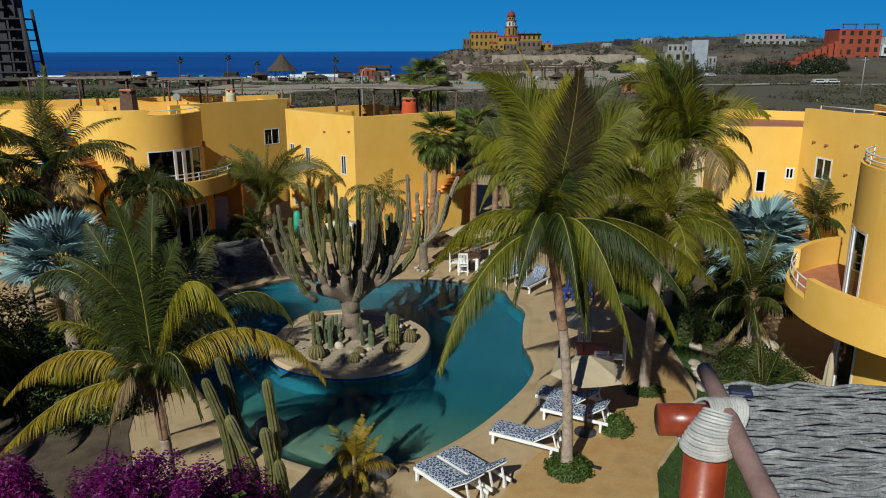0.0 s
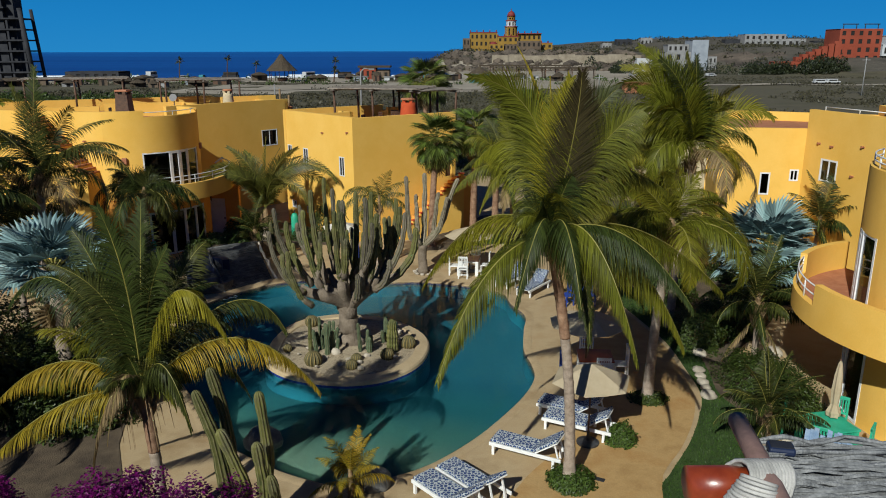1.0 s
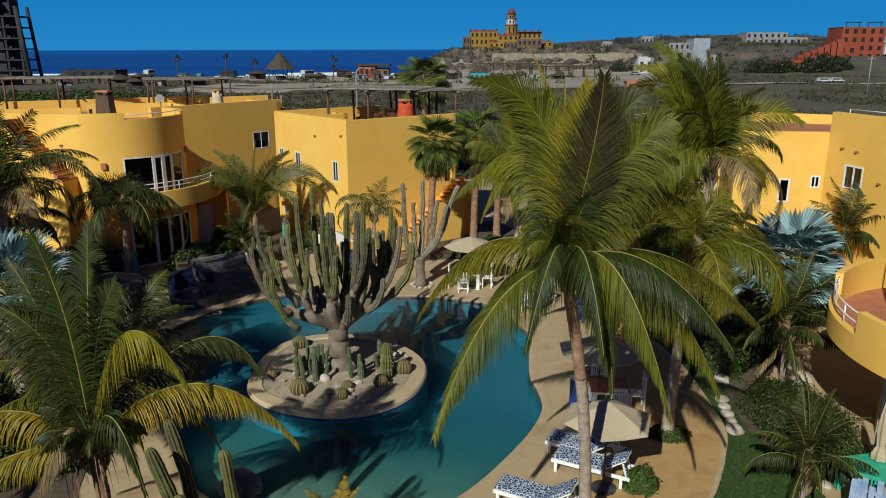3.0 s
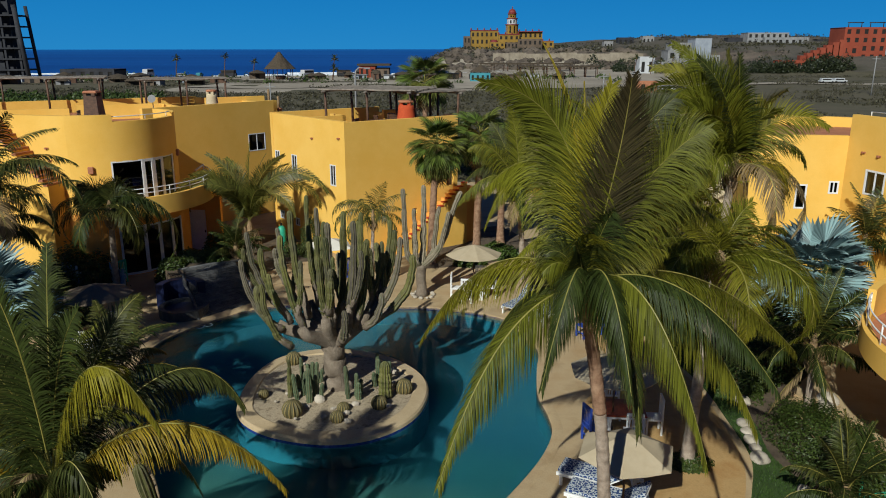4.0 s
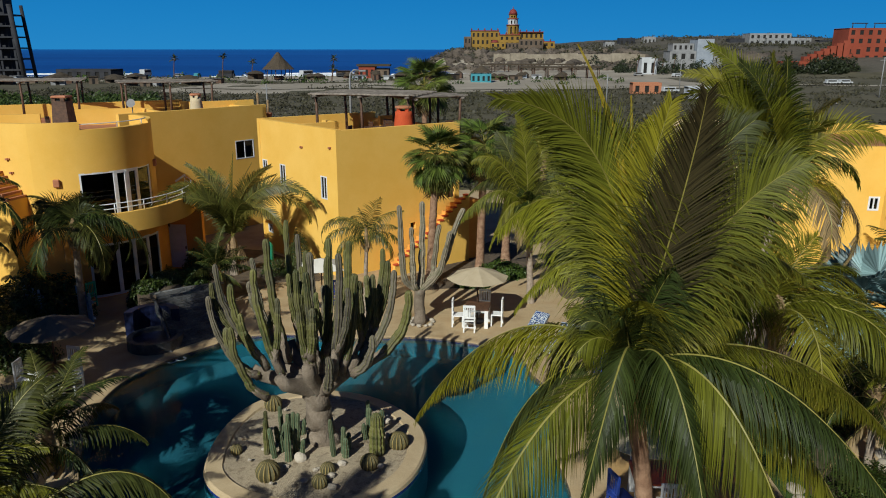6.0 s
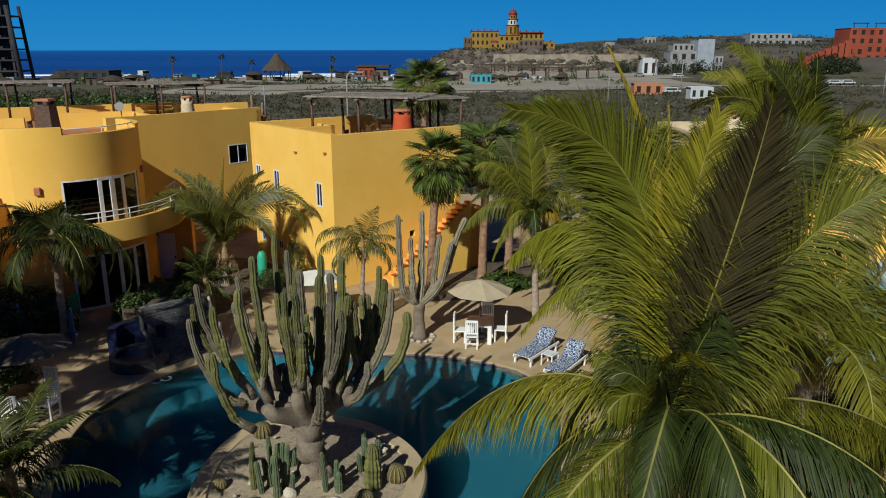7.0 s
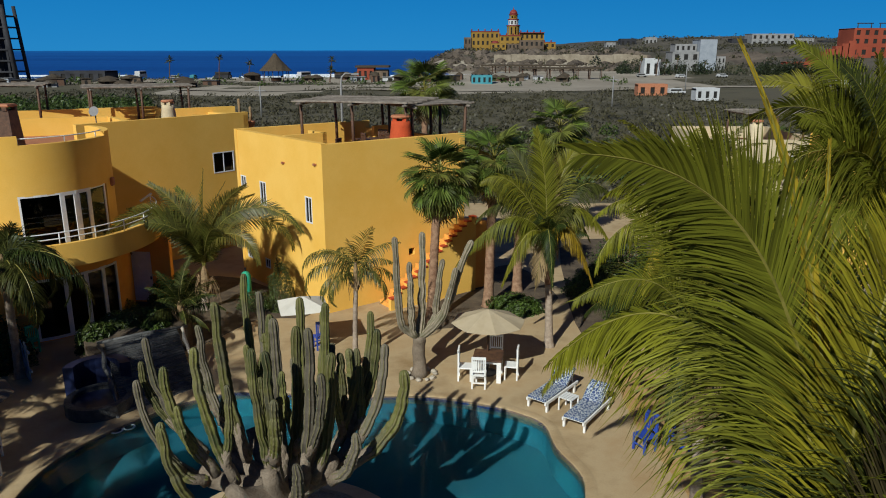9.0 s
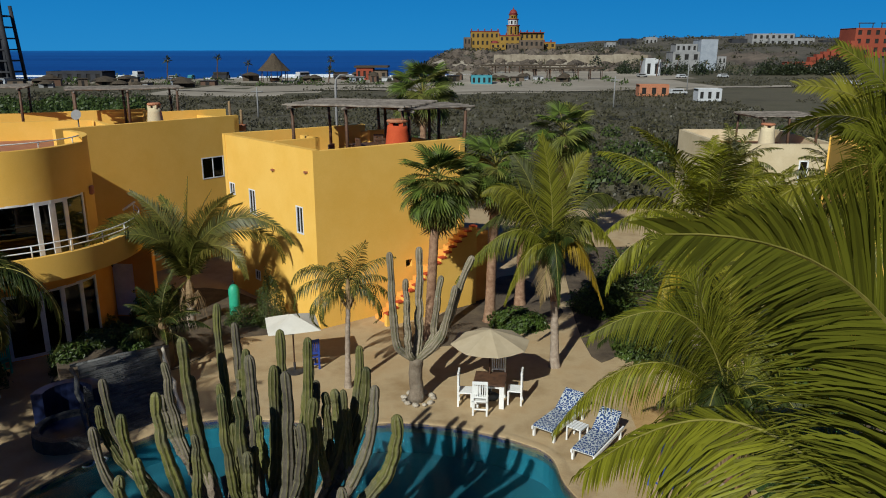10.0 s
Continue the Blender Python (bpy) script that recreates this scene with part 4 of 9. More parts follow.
def house_east_far():
    """Pale wall with small windows behind the silver palm."""
    h = thing("house", "two-storey ochre stucco house with small white-framed windows", "house")
    P0, P1, P2 = Vector((13.5, 37.0)), Vector((17.4, 36.5)), Vector((19.5, 27.2))
    f, ln = straight(P0, P1)
    holes = [(2.02, 2.46, 3.32, 4.38), (3.38, 3.76, 4.02, 4.55)]
    wall("wall", (f, ln), -0.4, 6.55, 0.28, holes, STUCCO, h)
    window("window", f, *holes[0], h, 0, 0.05), window("window", f, *holes[1], h, 1, 0.05)
    f2, l2 = straight(P1, P2)
    holes = [(1.2, 2.25, 4.25, 5.27)]
    wall("wall", (f2, l2), -0.4, 7.46, 0.28, holes, STUCCO, h)
    window("window", f2, *holes[0], h, 1, 0.06)
    spout(f2, 0.9, 5.95, h), spout(f2, 1.75, 5.9, h), spout(f2, 3.6, 6.1, h), spout(f2, 3.2, 4.75, h)
    rail(h, [(17.8, 35.8), (18.3, 33.8), (18.8, 31.6)], 7.46, 7.62, WHITE, 1.9, 1)
    Q = Vector((23, 40))
    f3, l3 = straight(Q + Vector((-7.6, 4)), P0)
    wall("wall", (f3, l3), -0.4, 6.9, 0.28, (), STUCCO, h)
    f4, l4 = straight(P2, Q)
    wall("wall", (f4, l4), -0.4, 7.4, 0.28, (), STUCCO, h)
    f5, l5 = straight(Q, Q + Vector((-7.6, 4)))
    wall("wall", (f5, l5), -0.4, 6.9, 0.28, (), STUCCO, h)
    hub = Vector((19.0, 39.0))
    slab("roof", [hub + (p - hub) * 0.94 for p in (P0, P1, P2, Q, Q + Vector((-7.6, 4)))], 6.2, 6.42, TERRACOTTA, h)
    for k in range(3):
        bm = bmesh.new()
        box(bm, -0.35, 0.35, -0.55, 0.55, 0, 0.05, pose(19.6 + k * 0.15, 33.2 - k * 0.95, 7.5, 0, -20, -12))
        part("solar_panel", bm, STEEL, h, "dark rooftop solar panel")


house_east_far()


def house_east_near():
    """The near house with the round balcony."""
    h = thing("house", "ochre stucco house with a round balcony and glazed doors", "house")
    c, r = (15.0, 19.9), 3.4
    f, ln = arc(c, r, 100, 290)
    dg = lambda a: radians(a - 100) * r
    up = (dg(157), dg(179), 3.22, 5.3)
    lo = (dg(158), dg(184), 0.04, 2.5)
    wall("wall", (f, ln), -0.4, 7.1, 0.26, [up, lo], STUCCO, h, 0.22)
    for a, b in ((157, 160), (160, 163.5), (163.5, 179)):
        window("sliding_door", f, dg(a), dg(b), up[2], up[3], h, 0, 0.06)
    for a, b in ((158, 162), (162, 166), (166, 184)):
        window("sliding_door", f, dg(a), dg(b), lo[2], lo[3], h, 0, 0.06)
    rail(h, arc_pts(c, r - 0.1, 130, 250, 26), 7.1, 7.4, WHITE, 1.0, 2)
    slab("roof", arc_pts(c, r - 0.1, 100, 290, 30) + [(20.5, 18.5), (19.5, 25)], 6.2, 6.4, TERRACOTTA, h)
    ro = 4.95
    slab("balcony_floor", arc_pts(c, ro - 0.08, 110, 270, 34) + arc_pts(c, r - 0.05, 270, 110, 34), 2.98, 3.2, TERRACOTTA, h, "terracotta balcony floor")
    bm = bmesh.new()
    g, gl = arc(c, ro, 110, 270)
    gd = lambda a: radians(a - 110) * ro
    shell(bm, g, gl, 2.9, 3.5, 0.2, (), 0.25)
    part("balcony_wall", bm, STUCCO, h, "", True).data.set_sharp_from_angle(angle=radians(35))
    for a0, a1 in ((110, 141), (181, 270)):
        g2, l2 = arc(c, ro, a0, a1)
        bm = bmesh.new()
        shell(bm, g2, l2, 3.5, 4.1, 0.2, (), 0.25)
        part("balcony_wall", bm, STUCCO, h, "", True).data.set_sharp_from_angle(angle=radians(35))
    rail(h, arc_pts(c, ro - 0.1, 141, 181, 16), 3.5, 4.0, WHITE, 1.1, 2)
    bm = bmesh.new()
    tube(bm, [(12.6, 15.8, 0), (12.6, 15.8, 2.95)], 0.2, 12)
    part("column", bm, STUCCO, h)
    for p, q, z in (((14.45, 23.25), (19.5, 26.6), 7.1), ((16.1, 16.75), (21.5, 14.5), 7.1), ((21.5, 14.5), (24, 24), 7.1), ((24, 24), (19.5, 26.6), 7.1)):
        g, gl = straight(p, q) if p[1] < 20 or p[0] > 20 else straight(q, p)
        wall("wall", (g, gl), -0.4, z, 0.26, (), STUCCO, h)
    # patio in front
    slab("patio", [(11.0, 17.4), (12.6, 17.0), (13.6, 19.0), (12.7, 21.5), (13.2, 24.0), (12.4, 26.6), (10.6, 25.2), (11.4, 23.4), (11.3, 20.4)], -0.05, 0.04, DECK, h)


house_east_near()


def house_back():
    """Low cream house glimpsed behind the palms."""
    h = thing("house", "cream stucco house with a stick-roofed terrace", "house")
    x0, x1, y0, y1 = 14.8, 21.2, 54.0, 62.0
    for p, q, z, hs in (((x0, y0), (x1, y0), 5.3, [(1.2, 2.0, 1.8, 3.0), (4.3, 4.8, 3.0, 4.4), (5.4, 6.2, 1.4, 2.6)]), ((x1, y0), (x1, y1), 5.3, []), ((x1, y1), (x0, y1), 5.3, []), ((x0, y1), (x0, y0), 5.3, [])):
        f, ln = straight(p, q)
        wall("wall", (f, ln), -0.4, z, 0.28, hs, CREAM, h)
        for w in hs:
            window("window", f, *w, h, 0, 0.06)
    slab("roof", [(x0 + 0.1, y0 + 0.1), (x1 - 0.1, y0 + 0.1), (x1 - 0.1, y1 - 0.1), (x0 + 0.1, y1 - 0.1)], 4.3, 4.55, TERRACOTTA, h)
    pergola("pergola", (17.6, 55.6), (20.8, 55.8), 3.4, 4.55, 6.5, 71, "terrace pergola with a grey stick cover")
    chimney("chimney", 17.6, 55.0, 4.5, 6.1, 0.55, 0.36, CREAM, "cream stucco roof chimney with a flat cap")


house_back()


# ---- plants ----
def frond_mesh(name, length, rise, bend, leaflet, pairs, droop, mats, seed, width=0.045, vee=0.35, start=0.16, kink=0.0, twist=0.0, line=None, face=None, fold=0.0):
    """A feather-palm leaf along +x, or along the given line: a bending midrib with a row of hanging leaflets on either side."""
    rng = random.Random(seed)
    verts, faces, slots, along = [], [], [], []
    steps = 26
    pts, tans = [], []
    x = z = y = 0.0
    th = radians(rise)
    for k in range(steps + 1):
        s = k / steps
        pts.append(Vector((x, y, z)))
        a = th - radians(bend) * s ** 1.35
        t = Vector((math.cos(a), kink * s, math.sin(a))).normalized()
        tans.append(t)
        x, y, z = x + t.x * length / steps, y + t.y * length / steps, z + t.z * length / steps
    if line:
        pts = [line(k / steps) for k in range(steps + 1)]
        tans = [(pts[min(k + 1, steps)] - pts[max(k - 1, 0)]).normalized() for k in range(steps + 1)]
        length = sum((b - a).length for a, b in zip(pts, pts[1:]))
    for k in range(steps + 1):
        s = k / steps
        r = (0.013 if line else 0.017) * (1 - s) ** 0.8 * (length / 4) + 0.003
        side = tans[k].cross(Vector((0, 0, 1))).normalized()
        up = side.cross(tans[k])
        for q in range(4):
            c = q * math.pi / 2
            verts.append(pts[k] + side * r * 1.3 * math.cos(c) + up * r * math.sin(c))
            along.append(s)
    for k in range(steps):
        for q in range(4):
            faces.append((k * 4 + q, k * 4 + (q + 1) % 4, k * 4 + 4 + (q + 1) % 4, k * 4 + 4 + q))
            slots.append(1)
    for i in range(pairs):
        s = start + (1 - start) * (i + 0.5) / pairs
        k = min(int(s * steps), steps - 1)
        w = s * steps - k
        p, t = pts[k].lerp(pts[k + 1], w), tans[k].lerp(tans[k + 1], w).normalized()
        side = t.cross(face or Vector((0, 0, 1)))
        if side.length < 0.05:
            side = Vector((0, 1, 0))
        side.normalize()
        up = side.cross(t)
        side = side * math.cos(twist) + up * math.sin(twist)
        up = side.cross(t)
        q = (s - start) / (1 - start)
        size = leaflet * (0.45 + 0.75 * math.sin(math.pi * min(1, (q + 0.12)) ** 0.8) ** 0.8) * (1 - 0.45 * q ** 3)
        for sg in (-1, 1):
            ln = size * rng.uniform(0.82, 1.1)
            sweep = ((1.25 if face and face.z < 0.5 else 0.85) if line else 0.55) + 0.7 * q + fold + rng.uniform(-0.12, 0.12)
            d = (side * sg + t * sweep + up * (vee * (1 - 0.6 * q) + rng.uniform(-0.12, 0.12))).normalized()
            dr = droop * rng.uniform(0.7, 1.35)
            c, prev, base = p.copy(), None, len(verts)
            wd = width * rng.uniform(0.8, 1.2)
            for j, (u, ww) in enumerate(((0, 0.55), (0.3, 1.0), (0.65, 0.8), (1.0, 0.0))):
                if j:
                    du = u - prev
                    d = (d + Vector((0, 0, -1)) * dr * du * (0.6 + u)).normalized()
                    c = c + d * ln * du
                prev = u
                n = d.cross(side * sg).normalized() if abs(d.dot(side)) < 0.98 else up
                e = (t - d * t.dot(d))
                e = e.normalized() if e.length > 1e-3 else n
                if ww:
                    verts += [c - e * wd * ww * 0.5, c + e * wd * ww * 0.5]
                    along += [0.25 * q + 0.5 * u, 0.25 * q + 0.5 * u]
                else:
                    verts.append(c)
                    along.append(0.3 * q + 0.7)
            for j in (0, 2):
                faces.append((base + j, base + j + 1, base + j + 3, base + j + 2))
                slots.append(0)
            faces.append((base + 4, base + 5, base + 6))
            slots.append(0)
    return mesh_of(name, verts, faces, mats, slots, along)


def fan_mesh(name, petiole, radius, fingers, mat, seed, rise=20, sag=0.5, spread=150, split=0.55):
    """A fan-palm leaf along +x: a stalk, then pleated fingers that part towards their tips."""
    rng = random.Random(seed)
    verts, faces, slots, along = [], [], [], []
    a = radians(rise)
    steps = 5
    pts = [Vector((petiole * k / steps * math.cos(a - 0.25 * (k / steps) ** 2), 0, petiole * k / steps * math.sin(a - 0.25 * (k / steps) ** 2))) for k in range(steps + 1)]
    for k, p in enumerate(pts):
        r = 0.022 * (1.3 - 0.6 * k / steps)
        verts += [p + Vector((0, r, 0)), p + Vector((0, -r, 0)), p + Vector((0, 0, -r))]
        along += [0, 0, 0]
    for k in range(steps):
        for q in range(3):
            faces.append((k * 3 + q, k * 3 + (q + 1) % 3, k * 3 + 3 + (q + 1) % 3, k * 3 + 3 + q))
            slots.append(1)
    hub = pts[-1]
    t = (pts[-1] - pts[-2]).normalized()
    side = Vector((0, 1, 0))
    up = t.cross(side) * -1
    if up.z < 0:
        up = -up
    for i in range(fingers):
        b = radians(-spread + 2 * spread * i / (fingers - 1))
        half = radians(spread) / (fingers - 1)
        ln = radius * (0.72 + 0.28 * math.cos(b * 0.55)) * rng.uniform(0.9, 1.06)
        base = len(verts)
        sg = sag * rng.uniform(0.7, 1.4)

        def at(ang, rr, lift):
            q = hub + t * math.cos(ang) * rr + side * math.sin(ang) * rr + up * (lift + 0.12 * rr * math.cos(ang * 0.5))
            drop = sg * max(0, rr / radius - 0.45) ** 2 * radius
            return q + Vector((0, 0, -drop))
        for rr, wd in ((0.05, 0.9), (ln * split, 0.98), (ln * 0.82, 0.5)):
            verts += [at(b - half * wd, rr, 0.0), at(b, rr, 0.035 * rr), at(b + half * wd, rr, 0.0)]
            along += [rr / radius * 0.7] * 3
        verts.append(at(b, ln, -0.03))
        along.append(1.0)
        for k in (0, 3):
            faces += [(base + k, base + k + 1, base + k + 4, base + k + 3), (base + k + 1, base + k + 2, base + k + 5, base + k + 4)]
            slots += [0, 0]
        faces += [(base + 6, base + 7, base + 9), (base + 7, base + 8, base + 9)]
        slots += [0, 0]
    return mesh_of(name, verts, faces, [mat, RACHIS], slots, along)


FRONDS = {}


def frond(kind, i):
    """Shared leaf meshes: kind gives habit and size, i the variant."""
    key = (kind, i)
    if key in FRONDS:
        return FRONDS[key]
    family, habit = kind
    big = {"coco": (4.4, 1.0, 96, 0.04, FROND), "cocoy": (4.2, 1.0, 92, 0.042, FROND), "young": (3.1, 0.75, 64, 0.042, FROND), "queen": (2.9, 0.55, 52, 0.035, FROND_DARK), "small": (1.7, 0.42, 36, 0.03, FROND_DARK), "mid": (1.9, 0.5, 46, 0.026, FROND), "lime": (3.3, 0.8, 76, 0.032, FROND_LIME), "sallow": (1.7, 0.42, 36, 0.03, FROND_YELLOW), "far": (2.6, 0.62, 30, 0.06, FROND_OLIVE), "tiny": (2.0, 0.5, 18, 0.09, FROND_DARK), "dark": (3.0, 0.68, 44, 0.05, FROND_DARK)}[family]
    rise, bend, droop, mat, lscale = {"spear": (84, 18, 0.25, None, 0.75), "up": (72, 42, 0.55, None, 1.0), "high": (54, 66, 0.9, None, 1.0), "mid": (36, 92, 2.4, None, 1.0), "low": (14, 92, 3.4, None, 1.0), "hang": (-14, 72, 3.4, FROND_YELLOW, 0.95), "dead": (-46, 40, 2.0, FROND_DRY, 0.75)}[habit]
    rng = random.Random(hash_of(family + habit) + i * 17)
    FRONDS[key] = frond_mesh("frond", big[0] * rng.uniform(0.9, 1.08), rise + rng.uniform(-6, 6), bend + rng.uniform(-12, 12), big[1] * lscale, big[2], droop, [mat or big[4], RACHIS], rng.random(), big[3], 0.5 if rise > 50 else 0.3, 0.14, rng.uniform(-0.25, 0.25))
    return FRONDS[key]


def hash_of(text):
    return sum((k + 1) * ord(ch) for k, ch in enumerate(text))


def trunk(base, top, r0, r1, parent, material, lean=0.0, ring=0.09, top_material=None, top_share=0.38):
    base, top = Vector(base), Vector(top)
    n = max(6, int((top - base).length / ring * 2))
    pts, rad = [], []
    side = Vector((top.x - base.x, top.y - base.y, 0))
    for k in range(n + 1):
        s = k / n
        p = base.lerp(top, s) - side * (lean * math.sin(math.pi * s)) + Vector((0.004 * math.sin(k * 0.9), 0.004 * math.cos(k * 1.3), 0))
        pts.append(p)
        flare = 1 + 0.55 * math.exp(-s * (top - base).length / 0.35)
        rad.append((r0 + (r1 - r0) * s) * flare * (1.03 if k % 2 else 0.98) * (1 + 0.012 * math.sin(k * 0.37 + r0 * 90)))
    if not top_material:
        tubed("trunk", pts, rad, material, parent, 12)
        return
    cut = int(n * (1 - top_share))
    tubed("trunk", pts[:cut + 1], rad[:cut + 1], material, parent, 12, "grey ringed trunk")
    tubed("trunk_sheath", pts[cut:], [q * 1.06 for q in rad[cut:]], top_material, parent, 12, "reddish-brown ringed upper trunk")


def arc_to(reach, height, rise):
    """Length and bend of a leaf that leaves at the angle rise and ends at that reach and height."""
    def end(bend):
        x = z = 0.0
        for k in range(26):
            a = radians(rise) - radians(bend) * (k / 26) ** 1.35
            x, z = x + math.cos(a) / 26, z + math.sin(a) / 26
        return x, z
    goal = math.atan2(height, reach)
    lo, hi = 0.0, 175.0
    for _ in range(22):
        mid = (lo + hi) / 2
        x, z = end(mid)
        lo, hi = (mid, hi) if math.atan2(z, x) > goal else (lo, mid)
    x, z = end(lo)
    return math.hypot(reach, height) / max(0.3, math.hypot(x, z)), lo


def bow(a, m, b):
    """A leaf's line from a over m to b."""
    a, m, b = Vector(a), Vector(m), Vector(b)
    c = m * 2 - (a + b) / 2
    return lambda t: a * (1 - t) ** 2 + c * (2 * t * (1 - t)) + b * t ** 2


def crown_palm(name, label, base, crown, tips, seed, leaflet, pairs, width, mat, r0=0.15, r1=0.11, lean=0.2, boots=10, material=None, top_material=None, extra=0, bows=()):
    """A feather palm whose leaves end at the given offsets from the crown: dx, dy, dz, angle of leaving, tone.
    bows: leaves with the place of their middle and tip, the fall of the leaflets, how far the blade turns from flat to upright, and the tone."""
    ob = thing(name, label, "palm tree", m=Matrix.Translation(base))
    rng = random.Random(seed)
    top = Vector(crown) - Vector(base)
    low = top - Vector((0, 0, 0.3))
    trunk((0, 0, -0.05), low, r0, r1, ob, material or TRUNK, lean, 0.085, top_material)
    bm = bmesh.new()
    for k in range(boots):
        a = k * 2.4 + rng.random()
        d = Vector((math.cos(a), math.sin(a), 0))
        p = low + Vector((0, 0, -rng.uniform(0.0, 0.65)))
        tube(bm, [p + d * r1 * 0.6, p + d * (r1 + 0.1) + Vector((0, 0, 0.18)), p + d * (r1 + 0.18) + Vector((0, 0, 0.4))], [0.06, 0.045, 0.02], 5)
    tube(bm, [low + Vector((0, 0, -0.35)), low, low + Vector((0, 0, 0.12 if bows else 0.35)), low + Vector((0, 0, 0.25 if bows else 0.6))], [r1 * 1.05, r1 * 1.4, r1 * 1.15, r1 * 0.4], 9)
    part("crown_base", bm, FIBRE, ob, "dry brown leaf bases")
    # hanging dry fibre and old stalks under the crown
    bm = bmesh.new()
    for k in range(boots * 2):
        a = rng.uniform(0, math.tau)
        d = Vector((math.cos(a), math.sin(a), 0))
        p = low + d * r1
        n = rng.uniform(0.5, 1.5) * r1 / 0.12
        tube(bm, [p, p + d * 0.16 * n + Vector((0, 0, 0.08)), p + d * 0.3 * n + Vector((0, 0, -0.25 * n)), p + d * (0.32 * n) + Vector((0.04, 0, -0.75 * n))], [0.014, 0.012, 0.009, 0.004], 4)
    tagged(part("dry_fibre", bm, FIBRE, ob, "dry hanging fibre"), kind="stuff")
    for mid, tip, fall, turn, tone in bows:
        start = low + Vector((0, 0, 0.22 if tip[2] > crown[2] else 0.08))
        arch = bow(start, Vector(mid) - Vector(base), Vector(tip) - Vector(base))
        n = sum((arch((k + 1) / 8) - arch(k / 8)).length for k in range(8))
        me = frond_mesh("frond", n, 0, 0, leaflet * (0.3 if tone == "s" else 1.0) * min(1.05, 0.55 + n / 8) * (0.9 if turn > 60 else 1.0) * rng.uniform(0.94, 1.06), max(24, int(pairs * min(1.15, n / 3.6))), fall, [{"y": FROND_YELLOW, "d": FROND_DRY, "k": FROND_DARK, "b": FROND_SHADOW, "o": FROND_LIME, "s": FROND_YELLOW}.get(tone, mat), RACHIS], rng.random(), width, 0.25, 0.12, 0.0, 0.0, arch, Vector((0, -math.sin(radians(abs(turn))), math.cos(radians(turn)))), 4.5 if tone == "s" else 0.0)
        child("frond", me, ob, {"b": "dark brown frond with shadow put into its colour", "y": "yellowing drooping frond", "d": "dry brown hanging frond", "s": "folded yellow new spear"}.get(tone, ""))
    # short heart fronds, most in the dark copy that stands for shade
    for k in range(16 if bows else 0):
        a, up, n = k * 2.4, rng.uniform(0.25, 1.3), rng.uniform(0.9, 1.7)
        d = Vector((math.cos(a), math.sin(a), 0)) * math.cos(up) + Vector((0, 0, math.sin(up)))
        start = low + Vector((0, 0, 0.1))
        arch = bow(start, start + d * n * 0.55 + Vector((0, 0, 0.1)), start + d * n + Vector((0, 0, -0.35 * math.cos(up))))
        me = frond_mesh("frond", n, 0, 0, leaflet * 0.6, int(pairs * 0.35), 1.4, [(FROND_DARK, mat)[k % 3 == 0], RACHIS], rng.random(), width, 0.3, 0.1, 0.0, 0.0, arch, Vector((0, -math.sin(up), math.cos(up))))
        child("frond", me, ob)
    rows = list(tips)
    for k in range(extra):
        q = rng.choice(tips)
        a = rng.uniform(-0.6, 0.6)
        f = rng.uniform(0.6, 0.9)
        rows.append(((q[0] * math.cos(a) - q[1] * math.sin(a)) * f, (q[0] * math.sin(a) + q[1] * math.cos(a)) * f + 0.2, q[2] * f, min(86, q[3] + 6), ""))
    for k, row in enumerate(rows):
        dx, dy, dz, rise = row[:4]
        tone = row[4] if len(row) > 4 else ""
        start = low + Vector((0, 0, 0.1 + 0.4 * max(0, rise) / 90))
        v = top + Vector((dx, dy, dz)) - start
        reach = math.hypot(v.x, v.y)
        n, bend = arc_to(reach, v.z, max(rise, math.degrees(math.atan2(v.z, reach)) + 3))
        rise = max(rise, math.degrees(math.atan2(v.z, reach)) + 3)
        fall = (0.35 if rise > 70 else (0.7 if rise > 52 else 1.05)) * (2.2 if leaflet < 0.6 else 1.0)
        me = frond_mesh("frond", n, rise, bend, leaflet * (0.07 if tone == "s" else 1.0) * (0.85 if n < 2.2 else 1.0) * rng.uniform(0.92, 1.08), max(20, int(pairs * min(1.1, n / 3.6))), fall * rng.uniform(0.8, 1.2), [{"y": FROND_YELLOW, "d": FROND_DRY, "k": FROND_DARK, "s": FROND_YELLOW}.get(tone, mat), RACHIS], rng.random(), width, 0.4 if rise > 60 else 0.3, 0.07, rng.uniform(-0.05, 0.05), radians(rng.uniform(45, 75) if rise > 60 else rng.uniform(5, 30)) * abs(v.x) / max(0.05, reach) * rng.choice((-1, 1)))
        f = child("frond", me, ob, {"y": "yellowing drooping frond", "d": "dry brown hanging frond"}.get(tone, ""))
        f.matrix_basis = Matrix.Translation(start) @ pose(0, 0, 0, 0, 0, math.degrees(math.atan2(v.y, v.x)))
    return ob


